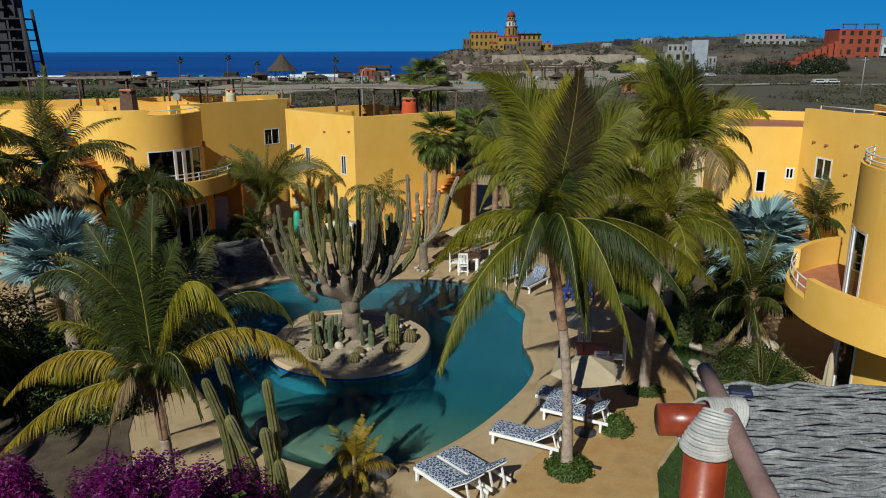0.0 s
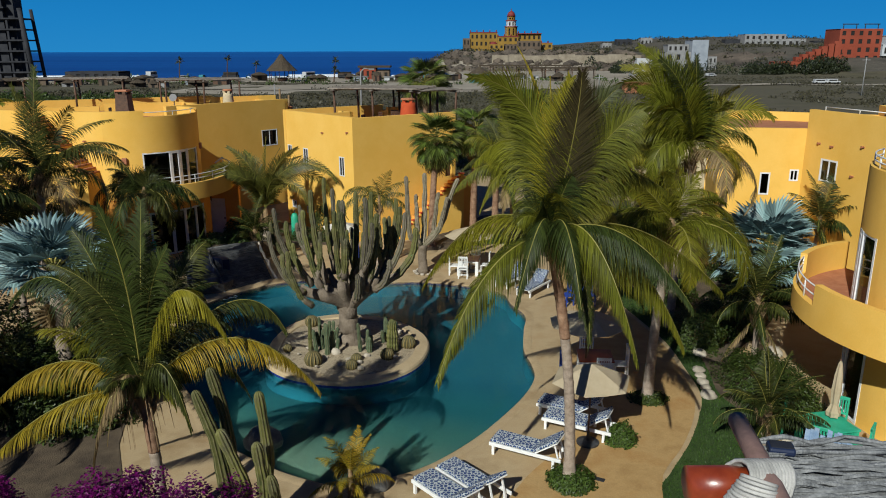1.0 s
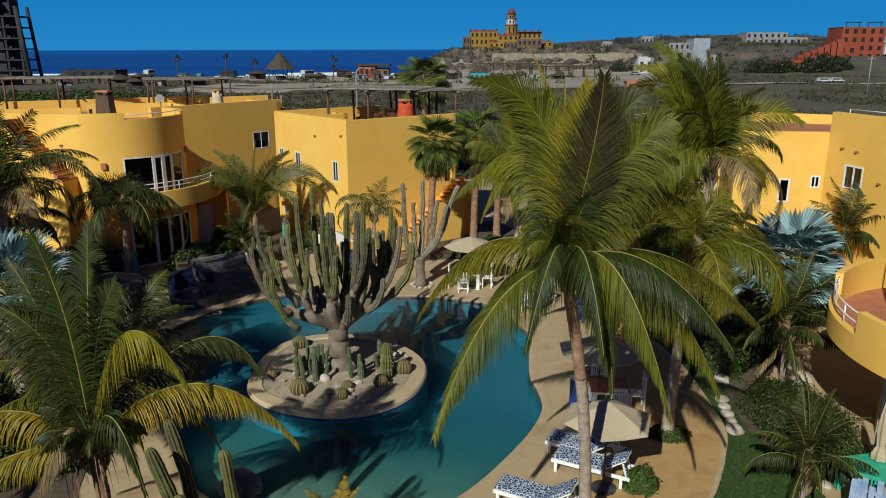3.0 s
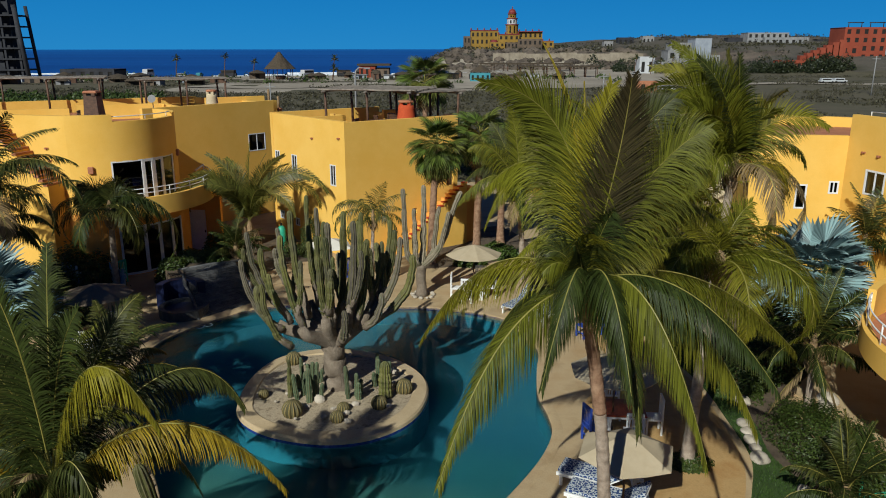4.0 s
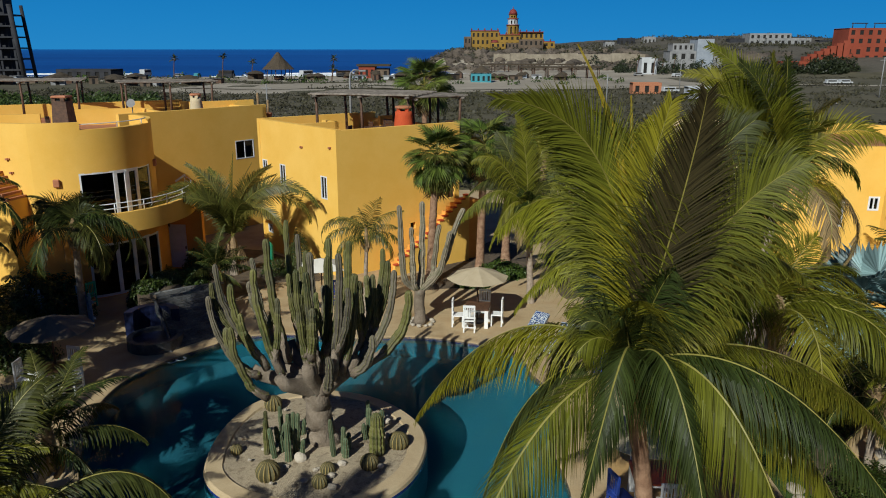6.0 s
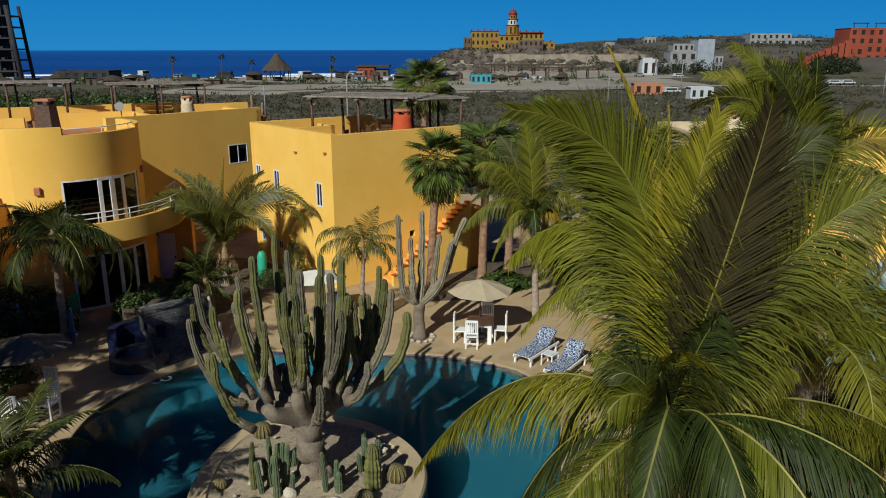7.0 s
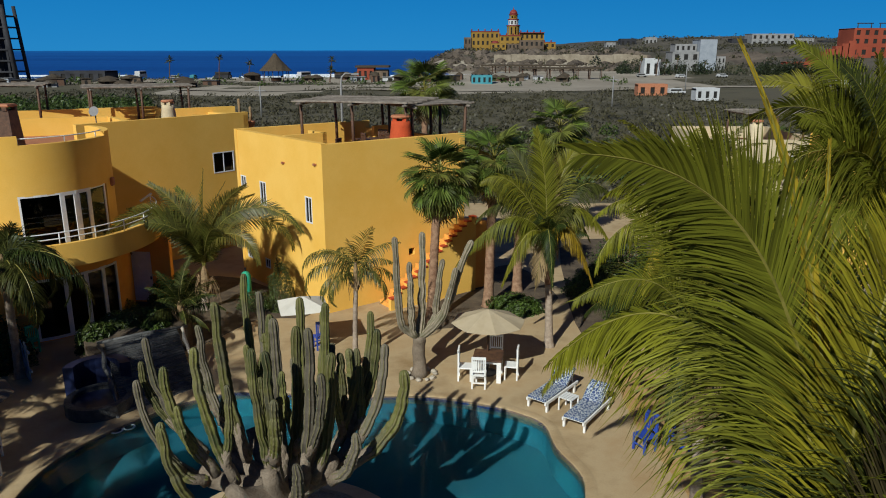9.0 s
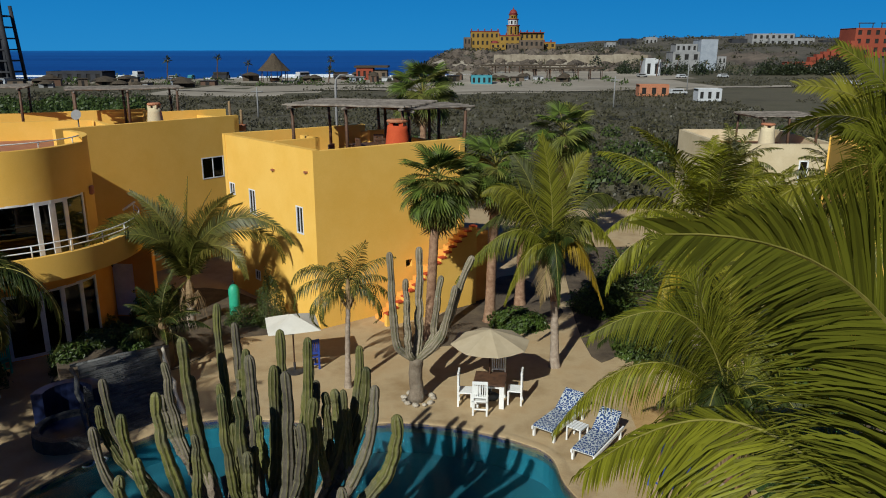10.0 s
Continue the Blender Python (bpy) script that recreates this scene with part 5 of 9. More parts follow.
def feather_palm(name, label, base, crown, family, plan, seed, r0=0.15, r1=0.11, material=None, lean=0.2, boots=10, scale=1.0, turn=0.0, top_material=None, azimuths=None):
    """plan: how many leaves of each habit; they spread round the crown in a golden spiral."""
    ob = thing(name, label, "palm tree", m=Matrix.Translation(base))
    rng = random.Random(seed)
    top = Vector(crown) - Vector(base)
    trunk((0, 0, -0.05), top, r0, r1, ob, material or TRUNK, lean, 0.085, top_material)
    bm = bmesh.new()
    for k in range(boots):
        a = k * 2.4 + rng.random()
        d = Vector((math.cos(a), math.sin(a), 0))
        z = -rng.uniform(0.05, 0.7)
        p = top + Vector((0, 0, z))
        tube(bm, [p + d * r1 * 0.6, p + d * (r1 + 0.12) + Vector((0, 0, 0.18)), p + d * (r1 + 0.22) + Vector((0, 0, 0.42))], [0.075, 0.055, 0.03], 5)
    tube(bm, [top + Vector((0, 0, -0.35)), top, top + Vector((0, 0, 0.35)), top + Vector((0, 0, 0.6))], [r1 * 1.1, r1 * 1.6, r1 * 1.25, r1 * 0.4], 9)
    part("crown_base", bm, FIBRE, ob, "dry brown leaf bases")
    k = 0
    for habit, count in plan:
        for i in range(count):
            a = turn + k * 137.5 + rng.uniform(-14, 14)
            lift = {"spear": 0.4, "up": 0.32, "high": 0.22, "mid": 0.1, "low": 0.0, "hang": -0.12, "dead": -0.3}[habit]
            f = child("frond", frond((family, habit), k % 3), ob, {"hang": "yellowing drooping frond", "dead": "dry brown hanging frond"}.get(habit, ""))
            f.matrix_basis = Matrix.Translation(top + Vector((0, 0, lift))) @ pose(0, 0, 0, rng.uniform(-9, 9), rng.uniform(-6, 6), a) @ Matrix.Scale(scale * rng.uniform(0.9, 1.08), 4)
            k += 1
    return ob


def fan_palm(name, label, base, crown, mat, leaves, radius, petiole, seed, r0=0.2, r1=0.16, dry=8, sag=0.5, material=None, spread=125, lowest=-35, roll=32, split=0.55):
    ob = thing(name, label, "palm tree", m=Matrix.Translation(base))
    rng = random.Random(seed)
    top = Vector(crown) - Vector(base)
    trunk((0, 0, -0.05), top, r0, r1, ob, material or TRUNK_RED, 0.1, 0.1)
    meshes = [fan_mesh("fan_leaf", petiole * rng.uniform(0.85, 1.1), radius * rng.uniform(0.9, 1.08), 26, mat, seed * 7 + k, 0, sag, spread, split) for k in range(4)]
    drym = [fan_mesh("fan_leaf", petiole * 0.7, radius * 0.85, 20, FROND_DRY, seed * 7 + 9 + k, 0, sag * 2.2, spread) for k in range(2)] if dry else []
    for k in range(leaves):
        s = (k + 0.5) / leaves
        el = 82 - (82 - lowest) * s ** 0.85
        f = child("fan_leaf", meshes[k % 4], ob)
        f.matrix_basis = Matrix.Translation(top + Vector((0, 0, 0.25 * (1 - s)))) @ pose(0, 0, 0, 0, 0, k * 137.5 + rng.uniform(-12, 12)) @ pose(0, 0, 0, rng.uniform(-roll, roll), -el + rng.uniform(-7, 7), 0)
    for k in range(dry):
        f = child("fan_leaf", drym[k % 2], ob, "dry brown fan leaf")
        f.matrix_basis = Matrix.Translation(top + Vector((0, 0, -0.15 - 0.1 * (k % 4)))) @ pose(0, 0, 0, 0, 0, k * 137.5 + 40) @ pose(0, 0, 0, rng.uniform(-25, 25), 58 + rng.uniform(-10, 14), 0)
    return ob


def ribbed(bm, pts, radii, ribs=9, depth=0.2, round_top=True):
    """A ribbed cactus column; the rib crests take the second material."""
    pts = [Vector(p) for p in pts]
    if round_top:
        d = (pts[-1] - pts[-2]).normalized()
        r = radii[-1]
        end = pts[-1]
        for a in (30, 58, 82):
            pts.append(end + d * r * 1.25 * math.sin(radians(a)))
            radii = list(radii) + [r * math.cos(radians(a))]
    rings, last = [], None
    for i, p in enumerate(pts):
        d = (pts[min(i + 1, len(pts) - 1)] - pts[max(i - 1, 0)]).normalized()
        a = d.orthogonal().normalized() if last is None else (last - d * last.dot(d)).normalized()
        last = a
        b = d.cross(a)
        ring = []
        for k in range(ribs * 3):
            f = k % 3
            ang = ((k // 3) + (0.0, 0.40, 0.60)[f]) * math.tau / ribs
            r = radii[i] * ((1 - depth) if f == 0 else 1.0)
            ring.append(bm.verts.new(p + (a * math.cos(ang) + b * math.sin(ang)) * r))
        rings.append(ring)
    n = ribs * 3
    for q, w in zip(rings, rings[1:]):
        for k in range(n):
            fc = bm.faces.new((q[k], q[(k + 1) % n], w[(k + 1) % n], w[k]))
            fc.material_index = 1 if k % 3 == 1 else 0
    bm.faces.new(rings[-1])


def column(name, parent, pts, r, skin, ribs=9, label=""):
    bm = bmesh.new()
    fine = []
    for a, b in zip(pts, pts[1:]):
        fine += [a, a.lerp(b, 0.5)]
    pts = fine + [pts[-1]]
    n = max(1, len(pts) - 1)
    rad = [r * (0.82 + 0.2 * math.sin(math.pi * min(1, 0.15 + k / n))) * (1 + 0.07 * math.sin(k * 1.05 + pts[0][0] * 9)) * (1.05 if k % 2 else 0.96) for k in range(n + 1)]
    ribbed(bm, pts, rad, ribs)
    return part(name, bm, [skin, SPINE], parent, label)


def curve_up(start, out, height, n=9, wig=0.05, rng=None, elbow=0.45, lean=(0, 0)):
    """Points that leave start sideways by the vector out and then turn up to the height."""
    start, out = Vector(start), Vector((*out, 0))
    pts = []
    for k in range(n + 1):
        s = k / n
        h = min(1.0, s / elbow)
        o = out * math.sin(h * math.pi / 2)
        zz = height * (s ** 1.25)
        w = Vector((rng.uniform(-wig, wig), rng.uniform(-wig, wig), 0)) * (1 if 0 < k else 0) if rng else Vector()
        pts.append(start + o + Vector((lean[0] * s * s, lean[1] * s * s, zz)) + w)
    return pts


def big_cactus():
    ob = thing("candelabra_cactus", "huge many-armed candelabra cactus with a woody trunk", "cactus")
    rng = random.Random(11)
    b = Vector((-3.2, 24.95, 0.15))
    bm = bmesh.new()
    pts, rad = [], []
    for k in range(15):
        s = k / 14
        pts.append(b + Vector((-0.12 * s + 0.04 * math.sin(k * 1.9), 0.03 * math.cos(k * 1.4), 1.72 * s)))
        rad.append((0.35 - 0.05 * s + 0.14 * math.exp(-s * 9)) * (1 + 0.07 * math.sin(k * 2.7)))
    tube(bm, pts, rad, 13, True, 0.09, rng)
    part("trunk", bm, BARK, ob, "thick rough grey-brown woody trunk", True)
    top = pts[-1]
    # low spreading limbs
    limbs = [((-1.6, -0.1), 0.5), ((1.05, -0.35), 0.9), ((-0.75, -0.9), 0.6), ((-0.85, 1.0), 0.8), ((0.5, 0.95), 0.9), ((-0.1, -0.6), 0.8), ((1.4, 0.15), 1.05), ((-1.2, 0.45), 0.7)]
    for dx, dy, dz in ((a[0], a[1], z) for a, z in limbs):
        e = top + Vector((dx, dy, dz))
        m1 = top + Vector((dx * 0.5, dy * 0.5, dz * 0.3))
        m2 = top + Vector((dx * 0.85, dy * 0.85, dz * 0.62))
        bm = bmesh.new()
        tube(bm, [top - Vector((0, 0, 0.25)), top + Vector((dx * 0.2, dy * 0.2, 0.03)), m1, m2, e], [0.28, 0.25, 0.2, 0.17, 0.13], 10, True, 0.11, rng)
        part("limb", bm, BARK, ob, "", True)
    skins = (CACTUS, CACTUS, CACTUS_GREY, CACTUS, CACTUS_GREY)

    def arm(a, b, r, bow, wig=0.02):
        """A ribbed arm from a to b that bends upright on its way, with a woody foot."""
        a, b = Vector(a), Vector(b)
        pts = []
        for i in range(13):
            s = i / 12
            q = s ** bow
            o = Vector((rng.uniform(-wig, wig), rng.uniform(-wig, wig), 0)) if 0 < i else Vector()
            pts.append(Vector((a.x + (b.x - a.x) * (1 - (1 - s) ** 1.9), a.y + (b.y - a.y) * (1 - (1 - s) ** 1.9), a.z + (b.z - a.z) * q)) + o)
        r *= 0.87
        column("arm", ob, pts, r, rng.choice(skins), rng.choice((7, 8, 9)))
        bm = bmesh.new()
        tube(bm, [pts[0] - Vector((0, 0, 0.08)), pts[1], pts[2], pts[3].lerp(pts[4], rng.random())], [r * 1.05, r * 1.08, r * 1.06, r * 0.86], 9, True, 0.12, rng)
        part("arm_foot", bm, BARK, ob, "", True)
        return pts

    # tall arms: x, y and height of each tip; they lean out from the fork and turn upright
    tall = [(-5.59, 24.8, 5.05), (-5.09, 24.2, 4.75), (-4.52, 24.2, 5.1), (-4.46, 25.3, 5.55), (-4.14, 26.2, 5.85), (-3.87, 26.3, 5.45), (-3.51, 24.2, 5.1), (-3.25, 24.2, 5.05), (-2.45, 24.0, 5.55), (-2.44, 25.6, 5.45),
            (-2.15, 24.3, 4.95), (-1.79, 25.2, 4.7), (-1.6, 26.0, 5.15), (-1.45, 25.5, 4.95), (-1.26, 25.0, 4.85), (-3.03, 26.2, 5.35), (-3.4, 25.5, 5.15), (-2.9, 25.0, 5.2), (-2.6, 26.4, 5.0), (-4.9, 25.6, 5.0)]
    hub = Vector((top.x, top.y, 0))
    for tx, ty, tz in tall:
        d = Vector((tx, ty, 0)) - hub
        root = hub + d * (0.62 if d.length > 1.0 else 0.45)
        root.z = 1.85 + 0.42 * d.length + rng.uniform(-0.1, 0.15)
        pts = arm(root, (tx, ty, tz), rng.uniform(0.095, 0.13), rng.uniform(1.0, 1.2), 0.016)
        # shorter arms that leave the lower part and end well below the tip
        for m in range(rng.choice((1, 1, 2))):
            q = pts[rng.choice((1, 2, 3, 4))]
            w = rng.uniform(0, math.tau)
            far = rng.uniform(0.22, 0.45)
            arm(q, (q.x + far * math.cos(w) + 0.12 * d.x, q.y + far * math.sin(w) + 0.12 * d.y, min(tz - rng.uniform(0.25, 0.9), q.z + rng.uniform(0.7, 1.9))), rng.uniform(0.085, 0.12), 1.2, 0.014)
    # low outer elbows
    for a, b, r in (((-4.6, 24.85, 2.2), (-5.75, 24.6, 4.3), 0.105), ((-4.7, 24.75, 2.25), (-5.3, 24.3, 3.6), 0.115), ((-4.3, 24.0, 2.05), (-4.95, 23.6, 3.9), 0.11), ((-2.0, 24.8, 2.6), (-0.88, 25.0, 4.3), 0.15), ((-2.3, 24.6, 2.4), (-1.75, 24.3, 3.4), 0.13), ((-2.9, 24.3, 2.1), (-2.75, 23.9, 3.0), 0.14)):
        arm(a, b, r, 1.5)


def near_cactus():
    """Tall plain columns at the near end of the pool."""
    ob = thing("column_cactus", "clump of tall green column cacti beside the bougainvillea", "cactus")
    rng = random.Random(3)
    for bx, by, tx, ty, h, r in ((-3.75, 13.7, -4.65, 14.0, 3.72, 0.14), (-3.9, 14.3, -4.57, 14.6, 3.92, 0.135), (-3.35, 13.55, -4.05, 13.5, 3.15, 0.14), (-3.42, 13.9, -3.39, 13.9, 3.75, 0.125), (-3.4, 13.4, -3.37, 13.4, 2.93, 0.14), (-3.2, 13.35, -3.1, 13.3, 2.3, 0.13)):
        pts = [Vector((bx + (tx - bx) * k / 9 + 0.06 * math.sin(k * 0.8 + bx) + rng.uniform(-0.012, 0.012), by + (ty - by) * k / 9, -0.03 + h * k / 9)) for k in range(10)]
        column("stem", ob, pts, r, CACTUS, 10)


def mid_cactus():
    """Candelabra cactus by the far pool edge."""
    ob = thing("candelabra_cactus", "tall grey candelabra cactus with few upright arms in a stone ring", "cactus")
    rng = random.Random(8)
    b = Vector((-1.02, 34.25, 0.0))
    tubed("trunk", [b + Vector((0.02 * math.sin(k), 0.02 * math.cos(k * 2), 1.4 * k / 8)) for k in range(9)], [0.2 * (1 + 0.5 * math.exp(-k)) * (1 + 0.05 * (k % 2)) for k in range(9)], BARK, ob, 10, "grey woody trunk")
    t = b + Vector((0, 0, 1.3))
    for dx, dy, h, r, lx, e in ((-0.62, 0.05, 3.2, 0.12, -0.1, 0.3), (0.08, 0.25, 3.3, 0.13, 0.05, 0.4), (0.85, 0.1, 3.1, 0.125, 0.75, 0.6), (0.5, 0.4, 2.4, 0.11, 0.25, 0.4), (-0.3, 0.45, 2.3, 0.11, 0.0, 0.4), (0.75, -0.2, 2.3, 0.11, 0.4, 0.6), (-0.2, -0.25, 1.9, 0.1, -0.05, 0.3)):
        column("arm", ob, curve_up(t, (dx, dy), h, 11, 0.025, rng, e, (lx, 0)), r, CACTUS_TAN, 8)


def ring_of_stones(x, y, r, n, seed, label):
    ob = thing("stone_ring", label, "stone edging")
    rng = random.Random(seed)
    meshes = []
    for v in range(3):
        bm = bmesh.new()
        bmesh.ops.create_icosphere(bm, subdivisions=2, radius=1.0)
        for q in bm.verts:
            q.co = Vector((q.co.x, q.co.y * 0.8, q.co.z * 0.6)) * (1 + 0.25 * noise.noise(q.co * 1.3 + Vector((v * 7, 0, 0))))
        me = bpy.data.meshes.new("stone")
        bm.to_mesh(me)
        bm.free()
        me.materials.append(PALESTONE)
        meshes.append(me)
    for k in range(n):
        a = k * math.tau / n + rng.uniform(-0.1, 0.1)
        s = child("stone", meshes[k % 3], ob)
        s.matrix_basis = pose(x + r * math.cos(a), y + r * math.sin(a), 0.05, 0, 0, rng.uniform(0, 360)) @ Matrix.Scale(rng.uniform(0.09, 0.14), 4)


def clump(name, label, category, c, size, leaves, leaf_size, mat, seed, kind="", hollow=0.55, flat_top=0.0, group=""):
    """A shrub: twigs inside and many single leaves through an uneven body."""
    rng = random.Random(seed)
    ob = thing(name, label, category, group, Matrix.Translation(c))
    verts, faces, along = [], [], []
    for k in range(leaves):
        while True:
            d = Vector((rng.uniform(-1, 1), rng.uniform(-1, 1), rng.uniform(-0.1, 1)))
            if 0.05 < d.length < 1:
                break
        d.normalize()
        lump = 1 + 0.28 * noise.noise(d * 2.3 + Vector((seed, 0, 0))) + 0.12 * noise.noise(d * 6 + Vector((0, seed, 0)))
        rr = (hollow + (1 - hollow) * rng.random() ** 0.5) * lump
        zz = d.z * rr
        if flat_top:
            zz = min(zz, flat_top + rng.uniform(-0.06, 0.06))
        p = Vector((d.x * rr * size[0], d.y * rr * size[1], max(0.02, zz * size[2])))
        n = (d + Vector((rng.uniform(-0.7, 0.7), rng.uniform(-0.7, 0.7), rng.uniform(-0.3, 0.9)))).normalized()
        t = n.orthogonal().normalized()
        t = (t * math.cos(k) + n.cross(t) * math.sin(k)).normalized()
        s = n.cross(t)
        L = leaf_size * rng.uniform(0.7, 1.3)
        b = len(verts)
        verts += [p, p + t * L * 0.5 + s * L * 0.28 + n * L * 0.06, p + t * L - n * L * 0.1, p + t * L * 0.5 - s * L * 0.28 + n * L * 0.06]
        along += [0.2, 0.6, 1.0, 0.6]
        faces.append((b, b + 1, b + 2, b + 3))
    f = child("foliage", mesh_of("foliage", verts, faces, mat, None, along), ob)
    tagged(f, kind="stuff")
    bm = bmesh.new()
    for k in range(9):
        a = k * 2.4
        e = Vector((math.cos(a) * size[0] * 0.55, math.sin(a) * size[1] * 0.55, size[2] * (0.55 + 0.3 * (k % 3) / 2)))
        tube(bm, [Vector((e.x * 0.08, e.y * 0.08, -0.03)), e * 0.5 + Vector((0, 0, 0.05)), e], [0.03, 0.02, 0.008], 5)
    tagged(part("branching", bm, FIBRE, ob), kind="stuff")
    return ob


def barrel(x, y, z, r, skin=None):
    ob = thing("barrel_cactus", "round golden-spined barrel cactus in gravel", "cactus", "island cacti", Matrix.Translation((x, y, z)))
    bm = bmesh.new()
    pts, rad = [], []
    for k in range(8):
        a = radians(-50 + 130 * k / 7)
        pts.append((0, 0, r * 0.72 + r * 0.95 * math.sin(a)))
        rad.append(r * math.cos(a))
    ribbed(bm, pts, rad, 14, 0.14, False)
    part("body", bm, [BARREL_SKIN, BARREL_SPINE], ob)
    return ob


def stem_group(label, x, y, z, stems, seed, skin):
    ob = thing("column_cactus", label, "cactus", "island cacti", Matrix.Translation((x, y, z)))
    rng = random.Random(seed)
    for k in range(stems):
        a = k * 2.4 + seed
        o = 0.13 * math.sqrt(k) * 1.2
        h = rng.uniform(0.45, 1.15)
        bx, by = o * math.cos(a), o * math.sin(a)
        pts = [Vector((bx * (1 + 0.25 * i / 6), by * (1 + 0.25 * i / 6), -0.03 + h * i / 6)) for i in range(7)]
        column("stem", ob, pts, rng.uniform(0.065, 0.095), skin, 8)
    return ob


big_cactus()
near_cactus()
mid_cactus()
ring_of_stones(-0.95, 34.25, 0.45, 11, 2, "ring of pale stones round the cactus foot")

# plants on the island
for x, y, r in ((-4.95, 26.9, 0.26), (-5.35, 24.5, 0.16), (-4.25, 23.35, 0.3), (-2.95, 23.05, 0.2), (-1.85, 23.85, 0.24), (-1.2, 24.85, 0.27), (-2.85, 23.6, 0.19)):
    barrel(x, y, 0.14, r)
stem_group("clump of dark column cacti on the gravel island", -3.95, 24.3, 0.2, 8, 4, CACTUS_DARK)
stem_group("clump of dark column cacti on the gravel island", -4.15, 25.2, 0.2, 6, 7, CACTUS_DARK)
stem_group("pair of dark column cacti on the gravel island", -2.55, 24.35, 0.2, 4, 9, CACTUS_DARK)
stem_group("dark column cacti on the gravel island", -2.0, 25.35, 0.2, 4, 12, CACTUS_DARK)
stem_group("short stems of column cactus on the island", -4.55, 24.55, 0.18, 2, 15, CACTUS)
fat = thing("column_cactus", "stout striped column cactus on the island", "cactus", "island cacti", Matrix.Translation((-1.72, 24.5, 0.18)))
column("stem", fat, [Vector((0, 0, 0.95 * k / 6)) for k in range(7)], 0.2, CACTUS, 12)
rng = random.Random(77)
for k in range(26):
    a, q = rng.uniform(0, math.tau), math.sqrt(rng.random())
    x, y = -3.3 + 2.1 * q * math.cos(a), 25.0 + 2.5 * q * math.sin(a)
    bm = bmesh.new()
    bmesh.ops.create_icosphere(bm, subdivisions=1, radius=rng.uniform(0.04, 0.12))
    for v in bm.verts:
        v.co = Vector((v.co.x * rng.uniform(0.8, 1.3), v.co.y, v.co.z * 0.7)) + Vector((x, y, 0.26))
    tagged(part("stone", bm, PALESTONE), "small pale stone on the gravel island", "stone", "island stones")
white_rock = thing("rock", "pale broken rock among the island cacti", "rock")
bm = bmesh.new()
bmesh.ops.create_icosphere(bm, subdivisions=2, radius=0.17)
for v in bm.verts:
    v.co = Vector((v.co.x, v.co.y * 0.8, v.co.z)) * (1 + 0.3 * noise.noise(v.co * 4)) + Vector((-3.62, 24.05, 0.3))
part("rock_body", bm, PALESTONE, white_rock)

# coconut palms near the path
# tones k and b hold shade in their leaf colour, o holds sunlight
HERO = [
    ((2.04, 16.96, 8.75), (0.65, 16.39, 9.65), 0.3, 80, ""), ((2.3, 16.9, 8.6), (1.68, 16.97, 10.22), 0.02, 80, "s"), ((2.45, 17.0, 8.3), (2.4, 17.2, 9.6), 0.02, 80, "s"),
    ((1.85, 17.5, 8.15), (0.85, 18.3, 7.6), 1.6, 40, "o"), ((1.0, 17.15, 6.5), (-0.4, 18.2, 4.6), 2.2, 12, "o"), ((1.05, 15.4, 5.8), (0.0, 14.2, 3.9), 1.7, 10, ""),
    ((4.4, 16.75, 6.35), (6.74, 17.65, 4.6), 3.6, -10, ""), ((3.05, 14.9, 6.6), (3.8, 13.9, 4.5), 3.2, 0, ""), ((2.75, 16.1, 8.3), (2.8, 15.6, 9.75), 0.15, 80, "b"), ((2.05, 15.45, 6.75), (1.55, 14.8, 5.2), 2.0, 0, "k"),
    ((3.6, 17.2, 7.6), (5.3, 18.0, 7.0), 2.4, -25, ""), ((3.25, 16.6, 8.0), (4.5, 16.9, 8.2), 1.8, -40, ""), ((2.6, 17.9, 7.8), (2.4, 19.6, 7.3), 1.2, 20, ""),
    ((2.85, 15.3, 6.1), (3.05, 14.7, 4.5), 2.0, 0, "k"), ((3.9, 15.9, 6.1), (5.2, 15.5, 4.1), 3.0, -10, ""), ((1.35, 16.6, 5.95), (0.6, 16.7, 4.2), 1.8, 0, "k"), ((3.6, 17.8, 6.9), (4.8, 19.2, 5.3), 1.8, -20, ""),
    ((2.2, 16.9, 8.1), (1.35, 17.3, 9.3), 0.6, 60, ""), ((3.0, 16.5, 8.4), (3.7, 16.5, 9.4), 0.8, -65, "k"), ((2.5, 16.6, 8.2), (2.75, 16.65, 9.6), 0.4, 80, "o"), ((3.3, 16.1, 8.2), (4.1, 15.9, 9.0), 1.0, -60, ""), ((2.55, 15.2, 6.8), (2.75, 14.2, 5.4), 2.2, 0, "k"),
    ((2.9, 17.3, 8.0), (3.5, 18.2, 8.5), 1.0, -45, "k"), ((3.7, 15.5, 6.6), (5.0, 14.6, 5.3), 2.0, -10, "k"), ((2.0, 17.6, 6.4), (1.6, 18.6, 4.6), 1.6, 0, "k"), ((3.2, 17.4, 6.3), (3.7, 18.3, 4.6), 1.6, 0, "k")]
crown_palm("coconut_palm", "tall coconut palm with full green crown and ringed trunk", (3.17, 16.85, 0), (2.42, 16.4, 6.55), [], 1, 0.92, 200, 0.0155, FROND, 0.135, 0.1, 0.25, 20, TRUNK, TRUNK_RED, 0, HERO)
